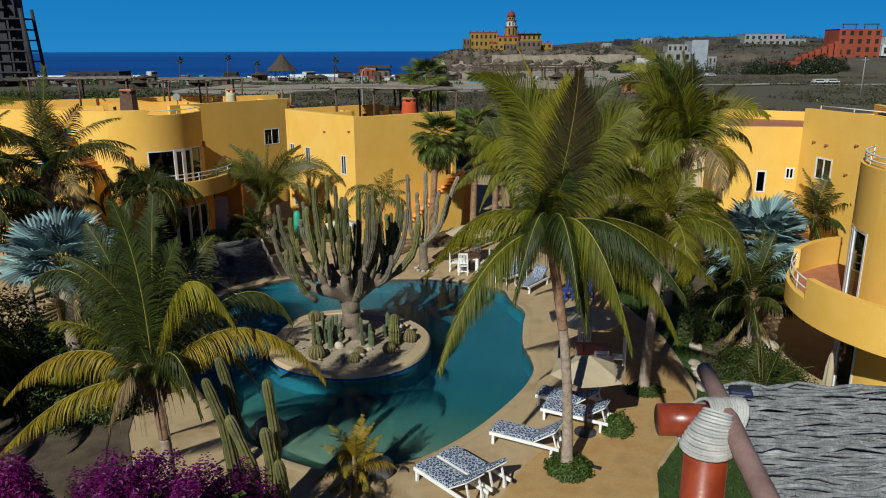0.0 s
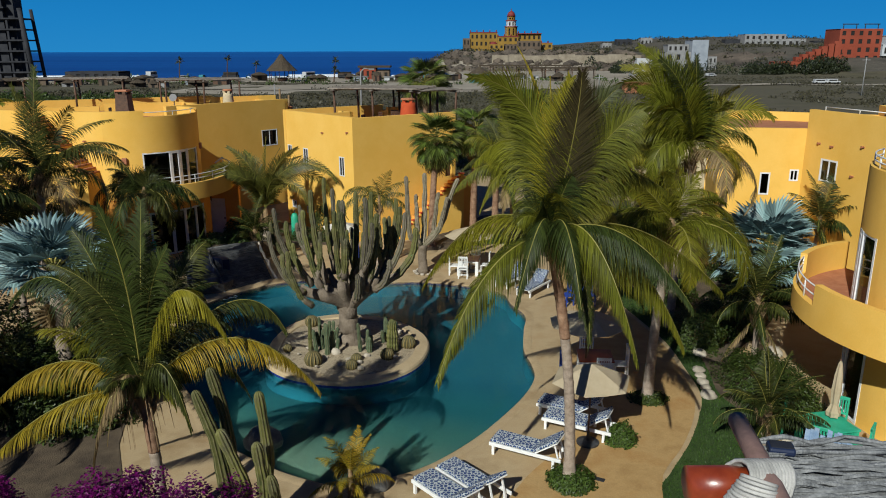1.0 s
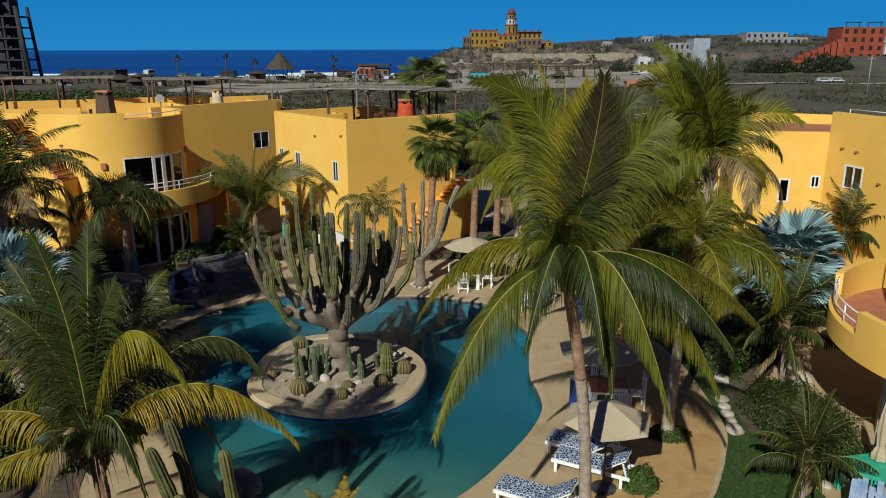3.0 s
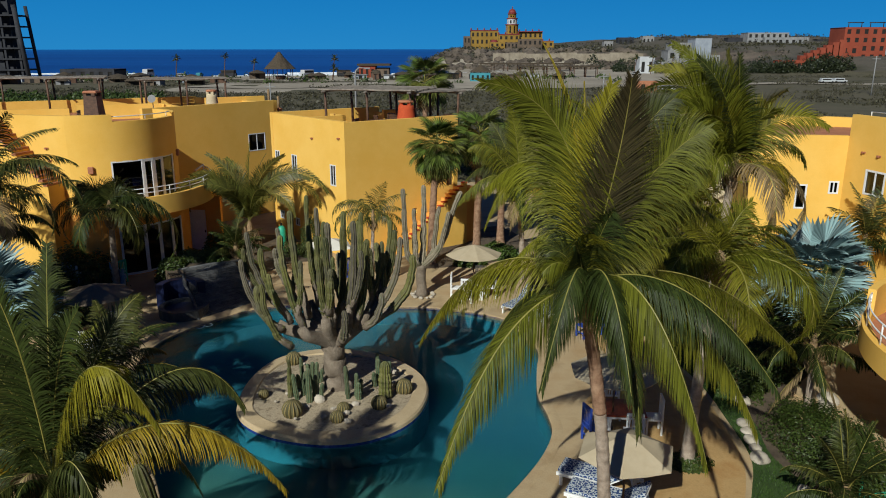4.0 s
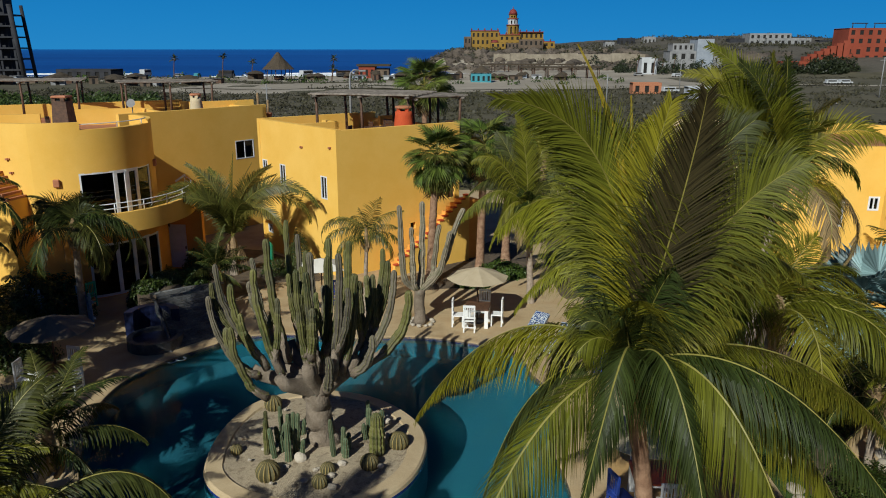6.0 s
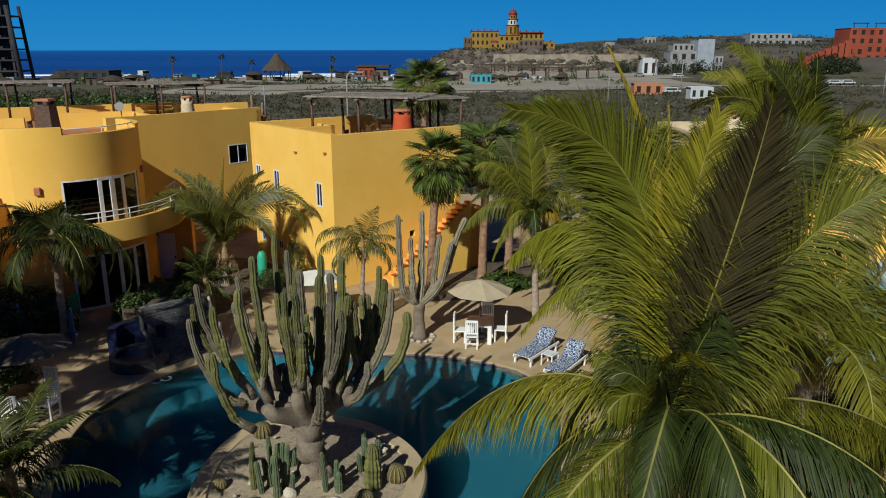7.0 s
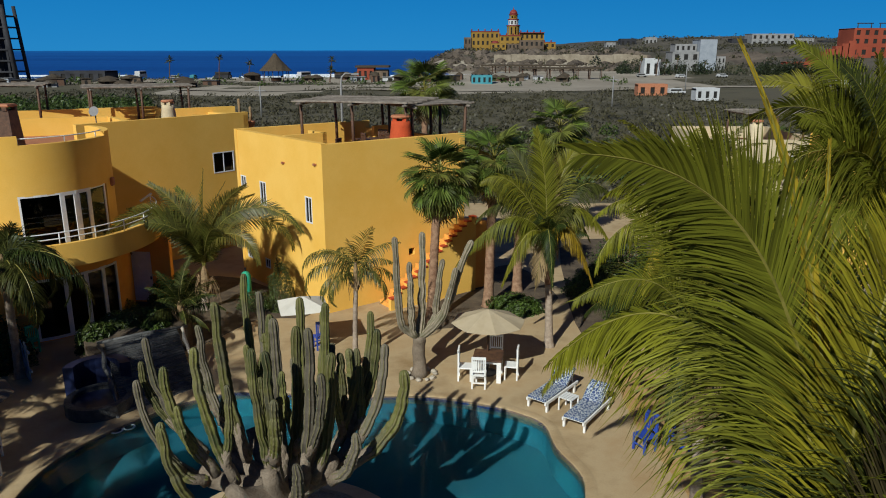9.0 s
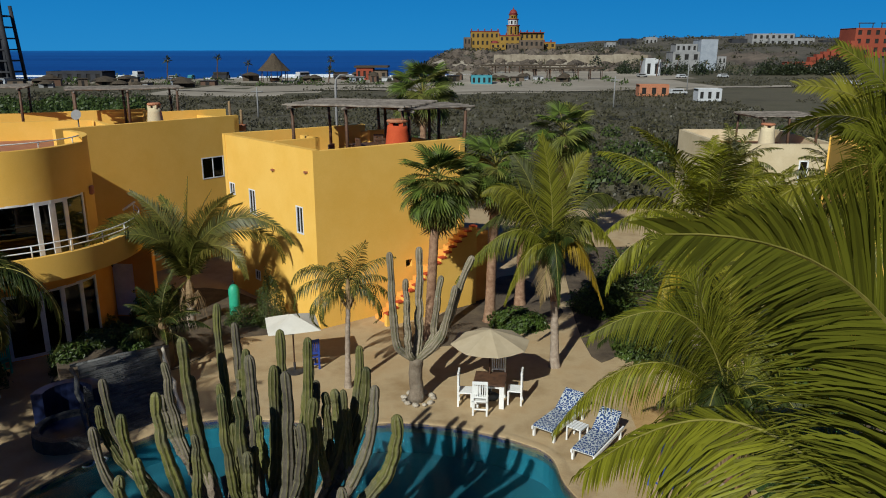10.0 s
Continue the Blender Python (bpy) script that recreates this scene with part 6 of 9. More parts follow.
crown_palm("coconut_palm", "coconut palm with drooping shaded fronds beside the path", (6.21, 21.25, 0), (6.55, 21.35, 5.3), [
    (1.77, -0.4, -1.34, 34), (1.02, -0.8, -1.99, 30), (0.0, -1.0, -1.91, 30), (-0.25, 0.3, 1.4, 74), (-1.29, 0.3, 1.4, 62), (0.75, 0.4, 1.38, 74), (1.61, 0.3, 0.63, 60), (-1.89, 0.2, -0.12, 48),
    (-1.84, -0.3, -1.54, 40), (-1.02, -0.8, -2.0, 30), (0.77, 1.4, 0.71, 66), (-0.44, 1.5, 0.37, 60), (1.99, 0.6, -0.38, 48), (-1.49, -1.0, -0.39, 46)], 2, 0.85, 120, 0.022, FROND, 0.15, 0.12, 0.2, 14, TRUNK, None, 8)
crown_palm("coconut_palm", "tall coconut palm with upright ragged fronds", (8.6, 27.2, 0), (9.0, 27.4, 6.7), [
    (-2.13, 0.2, 3.62, 80), (-0.45, 0.3, 3.4, 84), (-0.2, -0.3, 3.29, 82, "k"), (1.58, 0.4, 2.24, 74), (2.7, -0.1, 1.16, 64), (-2.28, -0.6, 2.24, 66), (-2.42, 0.3, -0.12, 52), (1.51, -0.3, -1.0, 30, "y"),
    (2.16, 0.2, -2.3, 14, "d"), (1.33, 1.4, 1.31, 72), (-0.67, 1.4, 1.51, 72), (2.5, 0.5, -0.16, 46), (-1.51, -0.8, -0.91, 40), (0.27, -1.0, -2.3, 24, "d"), (-1.43, 1.2, 0.35, 56), (-0.64, 0.8, 2.5, 80), (-3.2, -0.4, 2.2, 76), (-2.8, -1.0, 1.0, 68), (-3.3, 0.2, 0.2, 56), (-1.6, -0.6, 3.2, 82, "k"), (-2.6, 0.6, 2.9, 80)], 22, 0.9, 110, 0.03, FROND, 0.16, 0.12, 0.2, 16, TRUNK, None, 12)
MIDCOCO = [
    ((3.35, 25.9, 4.95), (1.85, 26.0, 3.55), 2.0, 15, "o"), ((3.9, 25.7, 5.9), (2.25, 25.3, 5.7), 1.0, 45, ""), ((4.3, 26.2, 6.1), (3.4, 26.3, 7.2), 0.6, 65, ""), ((4.9, 26.3, 6.1), (4.9, 26.6, 7.6), 0.3, 80, ""),
    ((6.1, 26.3, 5.6), (7.3, 26.5, 4.9), 1.8, -30, ""), ((5.7, 26.6, 6.0), (6.4, 27.0, 6.8), 0.8, -55, "k"), ((4.4, 25.3, 4.7), (3.9, 24.5, 3.2), 1.8, 5, "k"), ((5.6, 25.5, 4.6), (6.2, 24.8, 3.2), 1.8, -5, "k"),
    ((5.0, 27.4, 5.3), (5.0, 28.6, 4.5), 1.6, 20, "k"), ((3.9, 27.0, 5.2), (3.0, 27.9, 4.5), 1.8, 25, "k"), ((4.75, 25.9, 3.5), (4.5, 25.7, 2.4), 1.2, 0, "d"), ((5.2, 25.9, 3.5), (5.4, 25.7, 2.5), 1.2, 0, "d")]
crown_palm("coconut_palm", "coconut palm with arching fronds over the poolside loungers", (5.35, 26.4, 0), (4.95, 26.1, 4.3), [], 31, 0.85, 130, 0.02, FROND, 0.14, 0.11, 0.2, 12, TRUNK, TRUNK_RED, 0, MIDCOCO)
YOUNG = [
    ((-6.0, 14.4, 5.9), (-6.25, 14.2, 7.4), 0.6, 80, "k"), ((-5.7, 14.7, 5.4), (-5.2, 14.6, 6.5), 0.9, 50, "k"), ((-6.5, 14.7, 5.3), (-7.5, 14.6, 6.2), 1.2, 40, "k"), ((-6.0, 15.1, 5.7), (-5.9, 15.3, 7.3), 0.7, 75, ""), ((-5.1, 14.5, 5.65), (-4.1, 14.4, 4.7), 2.6, 15, "o"), ((-4.2, 15.0, 4.5), (-2.5, 15.2, 3.2), 2.0, 20, "y"),
    ((-7.6, 15.2, 5.6), (-8.95, 15.4, 5.05), 1.5, -25, ""), ((-7.6, 14.7, 4.1), (-9.3, 14.7, 2.95), 2.2, -10, "y"), ((-7.6, 14.3, 3.3), (-9.5, 14.2, 1.7), 2.0, -10, "y"), ((-6.6, 14.4, 3.4), (-7.1, 14.3, 1.7), 1.4, 0, "d"),
    ((-6.25, 14.35, 3.9), (-6.6, 14.1, 2.6), 1.6, 0, "d"), ((-4.5, 15.9, 4.95), (-3.35, 16.1, 4.2), 2.2, 20, "k"), ((-6.7, 15.0, 5.6), (-7.3, 15.2, 6.7), 0.9, -65, "k"), ((-5.5, 15.6, 5.4), (-5.0, 16.2, 6.2), 0.9, 60, "k"),
    ((-6.9, 15.8, 5.0), (-7.6, 16.6, 5.2), 1.4, -30, "k"), ((-5.4, 14.3, 4.2), (-4.8, 13.9, 3.0), 2.0, 0, "k"), ((-5.0, 15.6, 3.9), (-4.2, 16.0, 2.6), 2.0, 0, "k"), ((-7.0, 15.6, 3.9), (-7.9, 16.2, 2.6), 2.0, 0, "y")]
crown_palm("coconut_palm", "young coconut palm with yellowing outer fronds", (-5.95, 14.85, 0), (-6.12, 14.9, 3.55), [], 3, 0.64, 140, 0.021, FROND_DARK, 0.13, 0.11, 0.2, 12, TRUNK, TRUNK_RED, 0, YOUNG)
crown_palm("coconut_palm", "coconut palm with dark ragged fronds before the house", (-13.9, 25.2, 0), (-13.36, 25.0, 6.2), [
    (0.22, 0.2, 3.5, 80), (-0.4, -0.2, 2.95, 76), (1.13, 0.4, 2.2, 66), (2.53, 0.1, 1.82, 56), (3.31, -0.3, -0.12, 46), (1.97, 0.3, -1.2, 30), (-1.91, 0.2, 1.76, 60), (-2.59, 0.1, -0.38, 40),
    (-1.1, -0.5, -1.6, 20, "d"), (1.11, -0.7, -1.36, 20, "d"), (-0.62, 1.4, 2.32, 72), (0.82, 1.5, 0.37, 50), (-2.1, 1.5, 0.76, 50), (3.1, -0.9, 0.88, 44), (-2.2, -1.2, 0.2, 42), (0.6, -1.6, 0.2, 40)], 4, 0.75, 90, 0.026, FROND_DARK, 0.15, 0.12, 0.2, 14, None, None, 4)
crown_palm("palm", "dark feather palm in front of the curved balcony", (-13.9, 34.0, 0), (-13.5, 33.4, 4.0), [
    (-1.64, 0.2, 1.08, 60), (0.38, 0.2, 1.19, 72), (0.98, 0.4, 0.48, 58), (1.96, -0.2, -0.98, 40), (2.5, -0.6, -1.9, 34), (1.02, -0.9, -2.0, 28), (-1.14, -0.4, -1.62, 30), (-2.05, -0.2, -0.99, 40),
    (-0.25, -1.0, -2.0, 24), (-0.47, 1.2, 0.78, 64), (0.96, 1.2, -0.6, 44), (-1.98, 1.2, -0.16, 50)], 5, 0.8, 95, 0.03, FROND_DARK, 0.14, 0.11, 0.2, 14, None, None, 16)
crown_palm("queen_palm", "feathery palm with olive arching fronds beside the house", (-9.95, 40.4, 0), (-9.85, 40.3, 1.6), [
    (-3.5, 0.2, 1.2, 80), (-2.9, 0.4, 2.5, 80), (-1.9, 0.1, 3.6, 84), (0.25, 0.3, 4.1, 87), (2.0, -0.2, 3.6, 83), (3.0, 0.5, 2.3, 80), (4.0, -0.2, 1.7, 80), (3.5, 0.6, 0.8, 76), (-3.3, 0.8, 0.4, 76),
    (-1.3, 1.5, 3.2, 82), (1.7, 1.6, 2.9, 80), (-1.1, -1.6, 1.9, 80), (2.5, -1.2, 0.7, 78), (1.6, -1.9, 2.0, 80), (-3.6, -0.6, 1.3, 79), (0.8, 1.0, 3.5, 84), (-2.3, -1.0, 2.1, 80)], 6, 0.68, 96, 0.034, FROND_OLIVE, 0.15, 0.12, 0.1, 14)
crown_palm("palm", "small feather palm with a thin trunk by the house corner", (-3.2, 35.1, 0), (-3.08, 35.0, 3.3), [
    (-1.71, 0.1, -0.3, 56), (-1.45, -0.3, -0.79, 40), (-1.34, 0.3, 0.36, 60), (-0.29, 0.4, 0.96, 74), (0.57, 0.1, 1.43, 74), (1.43, 0.2, 0.93, 58), (1.32, -0.2, 0.26, 50), (0.78, -0.4, -0.39, 40),
    (-0.45, -0.5, -1.1, 24), (-0.75, -0.5, -1.1, 26), (0.48, 1.0, 0.43, 60), (-0.76, 1.0, 0.42, 60), (0.49, -0.2, -1.2, 24), (1.2, 0.2, -0.8, 30)], 7, 0.55, 64, 0.028, FROND_OLIVE, 0.09, 0.07, 0.2, 6)
FARCOCO = [
    ((3.1, 36.4, 6.1), (2.75, 36.4, 7.7), 0.3, 85, ""), ((2.1, 36.4, 5.9), (1.0, 36.3, 6.0), 1.8, 50, ""), ((1.9, 36.2, 4.8), (0.2, 36.1, 3.2), 2.2, 30, ""), ((4.2, 36.4, 5.1), (5.4, 36.4, 3.9), 2.2, 30, ""),
    ((3.9, 36.0, 4.5), (4.8, 35.8, 2.5), 1.8, 10, "y"), ((2.5, 35.9, 4.3), (1.7, 35.7, 2.6), 1.8, 10, ""), ((3.7, 36.9, 6.0), (4.3, 37.1, 7.1), 0.6, 70, ""), ((2.6, 36.9, 6.0), (2.0, 37.2, 7.0), 0.6, 70, "k"),
    ((4.3, 36.9, 5.7), (5.4, 37.2, 5.5), 1.8, 40, "k"), ((3.2, 35.6, 4.4), (3.3, 35.0, 2.8), 1.8, 0, "k"), ((2.2, 37.2, 5.2), (0.9, 37.6, 4.4), 1.8, 20, "k"), ((4.0, 37.3, 4.9), (5.0, 37.9, 3.6), 1.8, 20, ""), ((3.0, 35.8, 3.7), (2.8, 35.6, 2.4), 1.2, 0, "d")]
crown_palm("coconut_palm", "coconut palm on the far patio with bright fronds", (3.5, 36.7, 0), (3.25, 36.5, 4.2), [], 8, 0.85, 110, 0.028, FROND, 0.14, 0.11, 0.15, 12, TRUNK, TRUNK_RED, 0, FARCOCO)
feather_palm("palm", "yellow-green feather palm beside the far patio", (7.1, 33.7, 0), (6.9, 33.5, 5.4), "lime", (("up", 4), ("high", 5), ("mid", 6), ("low", 4), ("hang", 2)), 9, 0.14, 0.11, TRUNK, 0.15, 10, 1.0, 140)
feather_palm("palm", "low feather palm on the lawn edge", (8.35, 18.1, 0), (8.4, 18.1, 0.95), "small", (("spear", 2), ("up", 5), ("high", 6), ("mid", 6), ("low", 4)), 10, 0.1, 0.08, TRUNK, 0.1, 8, 0.95, 0)
feather_palm("palm", "dark green palm in the bed before the balcony", (10.5, 23.9, 0), (10.35, 23.8, 1.95), "small", (("spear", 1), ("up", 5), ("high", 6), ("mid", 6), ("low", 4), ("dead", 2)), 11, 0.1, 0.08, TRUNK, 0.15, 8, 1.25, 33)
feather_palm("palm", "dark palm against the pale house wall", (17.2, 34.2, 0), (17.3, 34.0, 2.3), "small", (("up", 4), ("high", 5), ("mid", 6), ("low", 4)), 12, 0.1, 0.08, TRUNK, 0.1, 8, 1.4, 80)
feather_palm("palm", "young yellow-green palm at the pool edge", (-2.05, 15.95, 0), (-2.05, 15.95, 0.4), "sallow", (("up", 5), ("high", 5), ("mid", 5), ("hang", 4)), 13, 0.06, 0.05, FIBRE, 0.0, 4, 0.62, 12)
feather_palm("palm", "green palm among the plants by the boundary", (11.2, 44.0, 0), (11.3, 44, 4.2), "far", (("up", 3), ("high", 5), ("mid", 6), ("low", 4)), 14, 0.15, 0.12, TRUNK, 0.1, 6, 1.0, 40)

feather_palm("palm", "palm in front of the cream house", (13.9, 50.0, 0), (14.0, 50.0, 4.4), "far", (("up", 3), ("high", 5), ("mid", 6), ("low", 4)), 15, 0.15, 0.12, TRUNK, 0.1, 6, 0.95, 90)
feather_palm("palm", "palm in front of the cream house", (18.2, 48.5, 0), (18.3, 48.5, 4.2), "far", (("up", 3), ("high", 5), ("mid", 6), ("low", 4)), 16, 0.15, 0.12, TRUNK, 0.1, 6, 1.0, 10)
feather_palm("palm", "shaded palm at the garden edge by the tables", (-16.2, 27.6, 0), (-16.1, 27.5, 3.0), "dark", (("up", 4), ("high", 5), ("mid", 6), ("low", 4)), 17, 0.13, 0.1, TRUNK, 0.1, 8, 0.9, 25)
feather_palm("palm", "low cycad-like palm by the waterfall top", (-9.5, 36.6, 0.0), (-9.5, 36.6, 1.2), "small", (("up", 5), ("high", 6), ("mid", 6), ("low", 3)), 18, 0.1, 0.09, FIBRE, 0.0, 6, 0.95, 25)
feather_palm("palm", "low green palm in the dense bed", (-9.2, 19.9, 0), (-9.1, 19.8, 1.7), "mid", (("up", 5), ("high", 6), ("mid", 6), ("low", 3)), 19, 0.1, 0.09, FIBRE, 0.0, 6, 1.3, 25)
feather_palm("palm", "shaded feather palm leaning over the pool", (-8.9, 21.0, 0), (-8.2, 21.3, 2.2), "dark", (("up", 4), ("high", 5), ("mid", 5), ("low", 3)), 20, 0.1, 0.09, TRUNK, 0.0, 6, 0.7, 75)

# fan palms
fan_palm("fan_palm", "fan palm with green crown and skirt of dry leaves", (-0.75, 39.1, 0), (-0.45, 39.3, 5.55), FAN, 44, 0.74, 0.85, 1, 0.19, 0.15, 14, 0.9, None, 125, -48)
fan_palm("fan_palm", "fan palm behind the house corner", (1.55, 40.9, 0), (1.7, 40.9, 5.9), FAN, 40, 0.72, 0.8, 2, 0.2, 0.16, 12, 0.9, None, 125, -48)
fan_palm("fan_palm", "fan palm by the stair wall", (2.9, 42.9, 0), (3.0, 42.9, 4.8), FAN, 34, 0.72, 0.8, 3, 0.2, 0.16, 6, 0.8)
fan_palm("fan_palm", "tall fan palm at the edge of the scrub", (5.6, 50.2, 0), (5.6, 50.2, 6.2), FAN, 26, 0.9, 1.0, 4, 0.2, 0.16, 6, 0.8)
fan_palm("fan_palm", "fan palm behind the roof terrace", (-1.6, 58.0, 0), (-1.6, 58.0, 7.7), FAN, 28, 1.0, 1.2, 5, 0.22, 0.18, 6, 0.8)
fan_palm("silver_palm", "silver-blue fan palm with stiff broad leaves", (12.2, 28.2, 0), (12.2, 28.1, 2.7), SILVER, 44, 1.15, 1.0, 6, 0.26, 0.22, 3, 0.12, TRUNK, 122, -12, 34, 0.74)
fan_palm("silver_palm", "silver-blue fan palm in the shaded garden bed", (-11.2, 21.2, 0), (-11.1, 21.0, 3.9), SILVER, 26, 1.1, 0.95, 7, 0.26, 0.22, 4, 0.12, TRUNK, 122, 22, 50, 0.7)

# broad tree at the garden's western edge, unseen and added to shade the patio
def leafy_tree(label, base, crown, r, seed):
    ob = thing("tree", label, "tree", m=Matrix.Translation(base))
    rg = random.Random(seed)
    top = Vector(crown) - Vector(base)
    tubed("trunk", [Vector((0, 0, -0.05)), top * 0.3, top * 0.6, top * 0.85], [0.24, 0.19, 0.15, 0.1], BARK, ob, 10)
    for k in range(8):
        a = k * 2.4
        e = top + Vector((math.cos(a), math.sin(a), 0.4 * (k % 3 - 1))) * r * 0.7
        tubed("limb", [top * 0.55, top * 0.75 + (e - top) * 0.4, e], [0.1, 0.07, 0.02], BARK, ob, 6)
    verts, faces, along = [], [], []
    for k in range(46):
        a, q = rg.uniform(0, math.tau), rg.random() ** 0.5
        c = top + Vector((math.cos(a) * q * r, math.sin(a) * q * r, rg.uniform(-0.55, 0.7) * r * math.sqrt(1.05 - q * q)))
        cr = rg.uniform(0.3, 0.6) * r * 0.5
        for i in range(110):
            d = Vector((rg.gauss(0, 1), rg.gauss(0, 1), rg.gauss(0, 1))).normalized() * cr * rg.random() ** 0.4
            n = Vector((rg.uniform(-1, 1), rg.uniform(-1, 1), rg.uniform(-0.2, 1))).normalized()
            t = n.orthogonal().normalized()
            u = n.cross(t)
            s = rg.uniform(0.09, 0.17)
            b = len(verts)
            verts += [c + d, c + d + t * s + u * s * 0.5, c + d + t * s * 2, c + d + t * s - u * s * 0.5]
            along += [0.2, 0.6, 1.0, 0.6]
            faces.append((b, b + 1, b + 2, b + 3))
    f = child("crown", mesh_of("crown", verts, faces, SHRUB, None, along), ob)
    tagged(f, kind="stuff")


leafy_tree("unseen leafy tree added to shade the patio", (-20.2, 23.8, 0), (-20.0, 24.0, 8.0), 2.4, 2)


# shrubs and hedges
clump("shrub", "round clipped shrub in a paving bed", "shrub", (4.85, 18.75, 0), (0.42, 0.42, 0.55), 2600, 0.085, SHRUB, 1)
clump("shrub", "low leafy shrub round the palm foot", "shrub", (3.2, 16.8, 0), (0.62, 0.6, 0.34), 2600, 0.09, SHRUB, 2)
clump("shrub", "low dark shrub round the palm foot", "shrub", (6.25, 21.2, 0), (0.6, 0.5, 0.22), 1500, 0.09, HEDGE, 3)
clump("hedge", "broad clipped green hedge beside the lawn", "hedge", (10.0, 21.5, 0), (1.35, 2.5, 1.15), 16000, 0.075, HEDGE, 4, flat_top=0.75)
clump("hedge", "clipped hedge in the shade of the palm", "hedge", (9.1, 25.8, 0), (0.95, 1.4, 1.35), 7000, 0.08, HEDGE, 5, flat_top=0.8)
for k, (x, y, w, h) in enumerate(((-3.6, 11.0, 1.5, 3.35), (-5.2, 11.1, 1.9, 3.5), (-7.2, 11.0, 1.9, 3.55), (-9.2, 11.2, 1.9, 3.4))):
    clump("bougainvillea", "mass of magenta bougainvillea blossom", "flowering shrub", (x, y, 0), (w, 1.35, h), 60000, 0.07, MAGENTA, 6 + 10 * k, hollow=0.72, group="bougainvillea row")
    clump("shrub", "dark bougainvillea leaves under the blossom", "shrub", (x, y, 0), (w * 0.86, 1.1, h * 0.88), 5000, 0.2, HEDGE, 400 + k, hollow=0.7, group="bougainvillea row")
clump("shrub", "dense dark garden shrub under the palms", "shrub", (-10.6, 20.2, 0), (1.9, 1.6, 1.7), 7000, 0.13, HEDGE, 7)
clump("shrub", "dense dark garden shrub under the palms", "shrub", (-12.8, 23.5, 0), (1.8, 1.5, 1.9), 7000, 0.13, HEDGE, 8)
clump("shrub", "round clipped bush by the house wall", "shrub", (-6.85, 40.5, 0), (0.58, 0.56, 1.95), 8000, 0.06, HEDGE, 9, hollow=0.8)
clump("shrub", "low bush by the house wall", "shrub", (-8.0, 40.7, 0), (0.8, 0.6, 0.7), 2500, 0.07, HEDGE, 10)
for k, (x, y, a, b, c) in enumerate(((10.6, 27.0, 1.2, 1.3, 1.6), (14.2, 31.0, 1.6, 1.4, 2.0), (9.5, 31.0, 1.2, 1.8, 1.5), (10.2, 34.0, 1.4, 1.5, 1.7), (13.6, 33.5, 1.4, 1.4, 1.5), (2.6, 40.4, 1.1, 0.8, 0.7), (1.2, 38.9, 0.8, 0.5, 0.35), (6.2, 42.5, 1.2, 1.6, 1.2), (8.2, 46.0, 1.6, 1.6, 1.7), (-11.6, 41.6, 1.0, 1.2, 1.2), (-12.3, 36.4, 0.9, 0.8, 0.9), (-14.5, 30.5, 1.4, 1.2, 1.6), (-15.8, 24.8, 2.0, 1.4, 2.2), (-15.0, 21.2, 2.0, 1.6, 2.4))):
    clump("shrub", "leafy green garden shrub in a soil bed", "shrub", (x, y, 0), (a, b, c), 3800, 0.13, SHRUB if k % 2 else HEDGE, 20 + k, group="garden shrubs")

# dense shaded garden west of the pool, and behind the far patio
rng = random.Random(314)
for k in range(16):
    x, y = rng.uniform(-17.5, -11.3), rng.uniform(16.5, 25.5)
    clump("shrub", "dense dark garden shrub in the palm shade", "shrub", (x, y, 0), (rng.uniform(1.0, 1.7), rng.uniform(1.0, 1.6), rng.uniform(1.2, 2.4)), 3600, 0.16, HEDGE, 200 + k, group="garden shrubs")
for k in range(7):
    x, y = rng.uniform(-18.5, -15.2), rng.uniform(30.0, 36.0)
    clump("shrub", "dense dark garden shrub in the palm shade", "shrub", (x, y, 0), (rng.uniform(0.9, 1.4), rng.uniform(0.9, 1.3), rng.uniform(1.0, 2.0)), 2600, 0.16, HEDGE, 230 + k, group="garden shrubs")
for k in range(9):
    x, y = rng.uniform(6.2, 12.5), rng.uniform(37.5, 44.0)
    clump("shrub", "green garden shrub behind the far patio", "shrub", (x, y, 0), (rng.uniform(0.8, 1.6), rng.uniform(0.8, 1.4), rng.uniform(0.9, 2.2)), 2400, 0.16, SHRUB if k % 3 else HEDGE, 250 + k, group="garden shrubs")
# dark leaf colour carries garden shade; the first palm is added to shade the deck
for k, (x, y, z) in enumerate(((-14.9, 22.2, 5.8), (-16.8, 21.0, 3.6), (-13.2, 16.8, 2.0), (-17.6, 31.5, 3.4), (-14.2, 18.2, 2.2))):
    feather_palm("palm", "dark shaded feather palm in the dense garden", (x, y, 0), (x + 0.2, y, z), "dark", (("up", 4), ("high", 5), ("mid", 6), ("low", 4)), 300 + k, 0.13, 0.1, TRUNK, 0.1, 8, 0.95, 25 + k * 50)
for k, (x, y, z) in enumerate(((9.8, 38.2, 3.8), (11.0, 36.8, 3.0))):
    feather_palm("palm", "green feather palm in the bed behind the far patio", (x, y, 0), (x + 0.2, y, z), "young", (("up", 4), ("high", 5), ("mid", 6), ("low", 4), ("hang", 1)), 320 + k, 0.13, 0.1, TRUNK, 0.1, 8, 0.95, 15 + k * 50)
# palm added for the shade it throws on the west patio
for k, (x, y, z) in enumerate(((-19.4, 27.2, 6.4),)):
    feather_palm("coconut_palm", "tall full-crowned coconut palm shading the west patio", (x, y, 0), (x + 0.3, y, z), "coco", (("up", 6), ("high", 9), ("mid", 9), ("low", 7), ("hang", 4)), 360 + k, 0.16, 0.12, TRUNK, 0.1, 10, 0.95, 25 + k * 50)

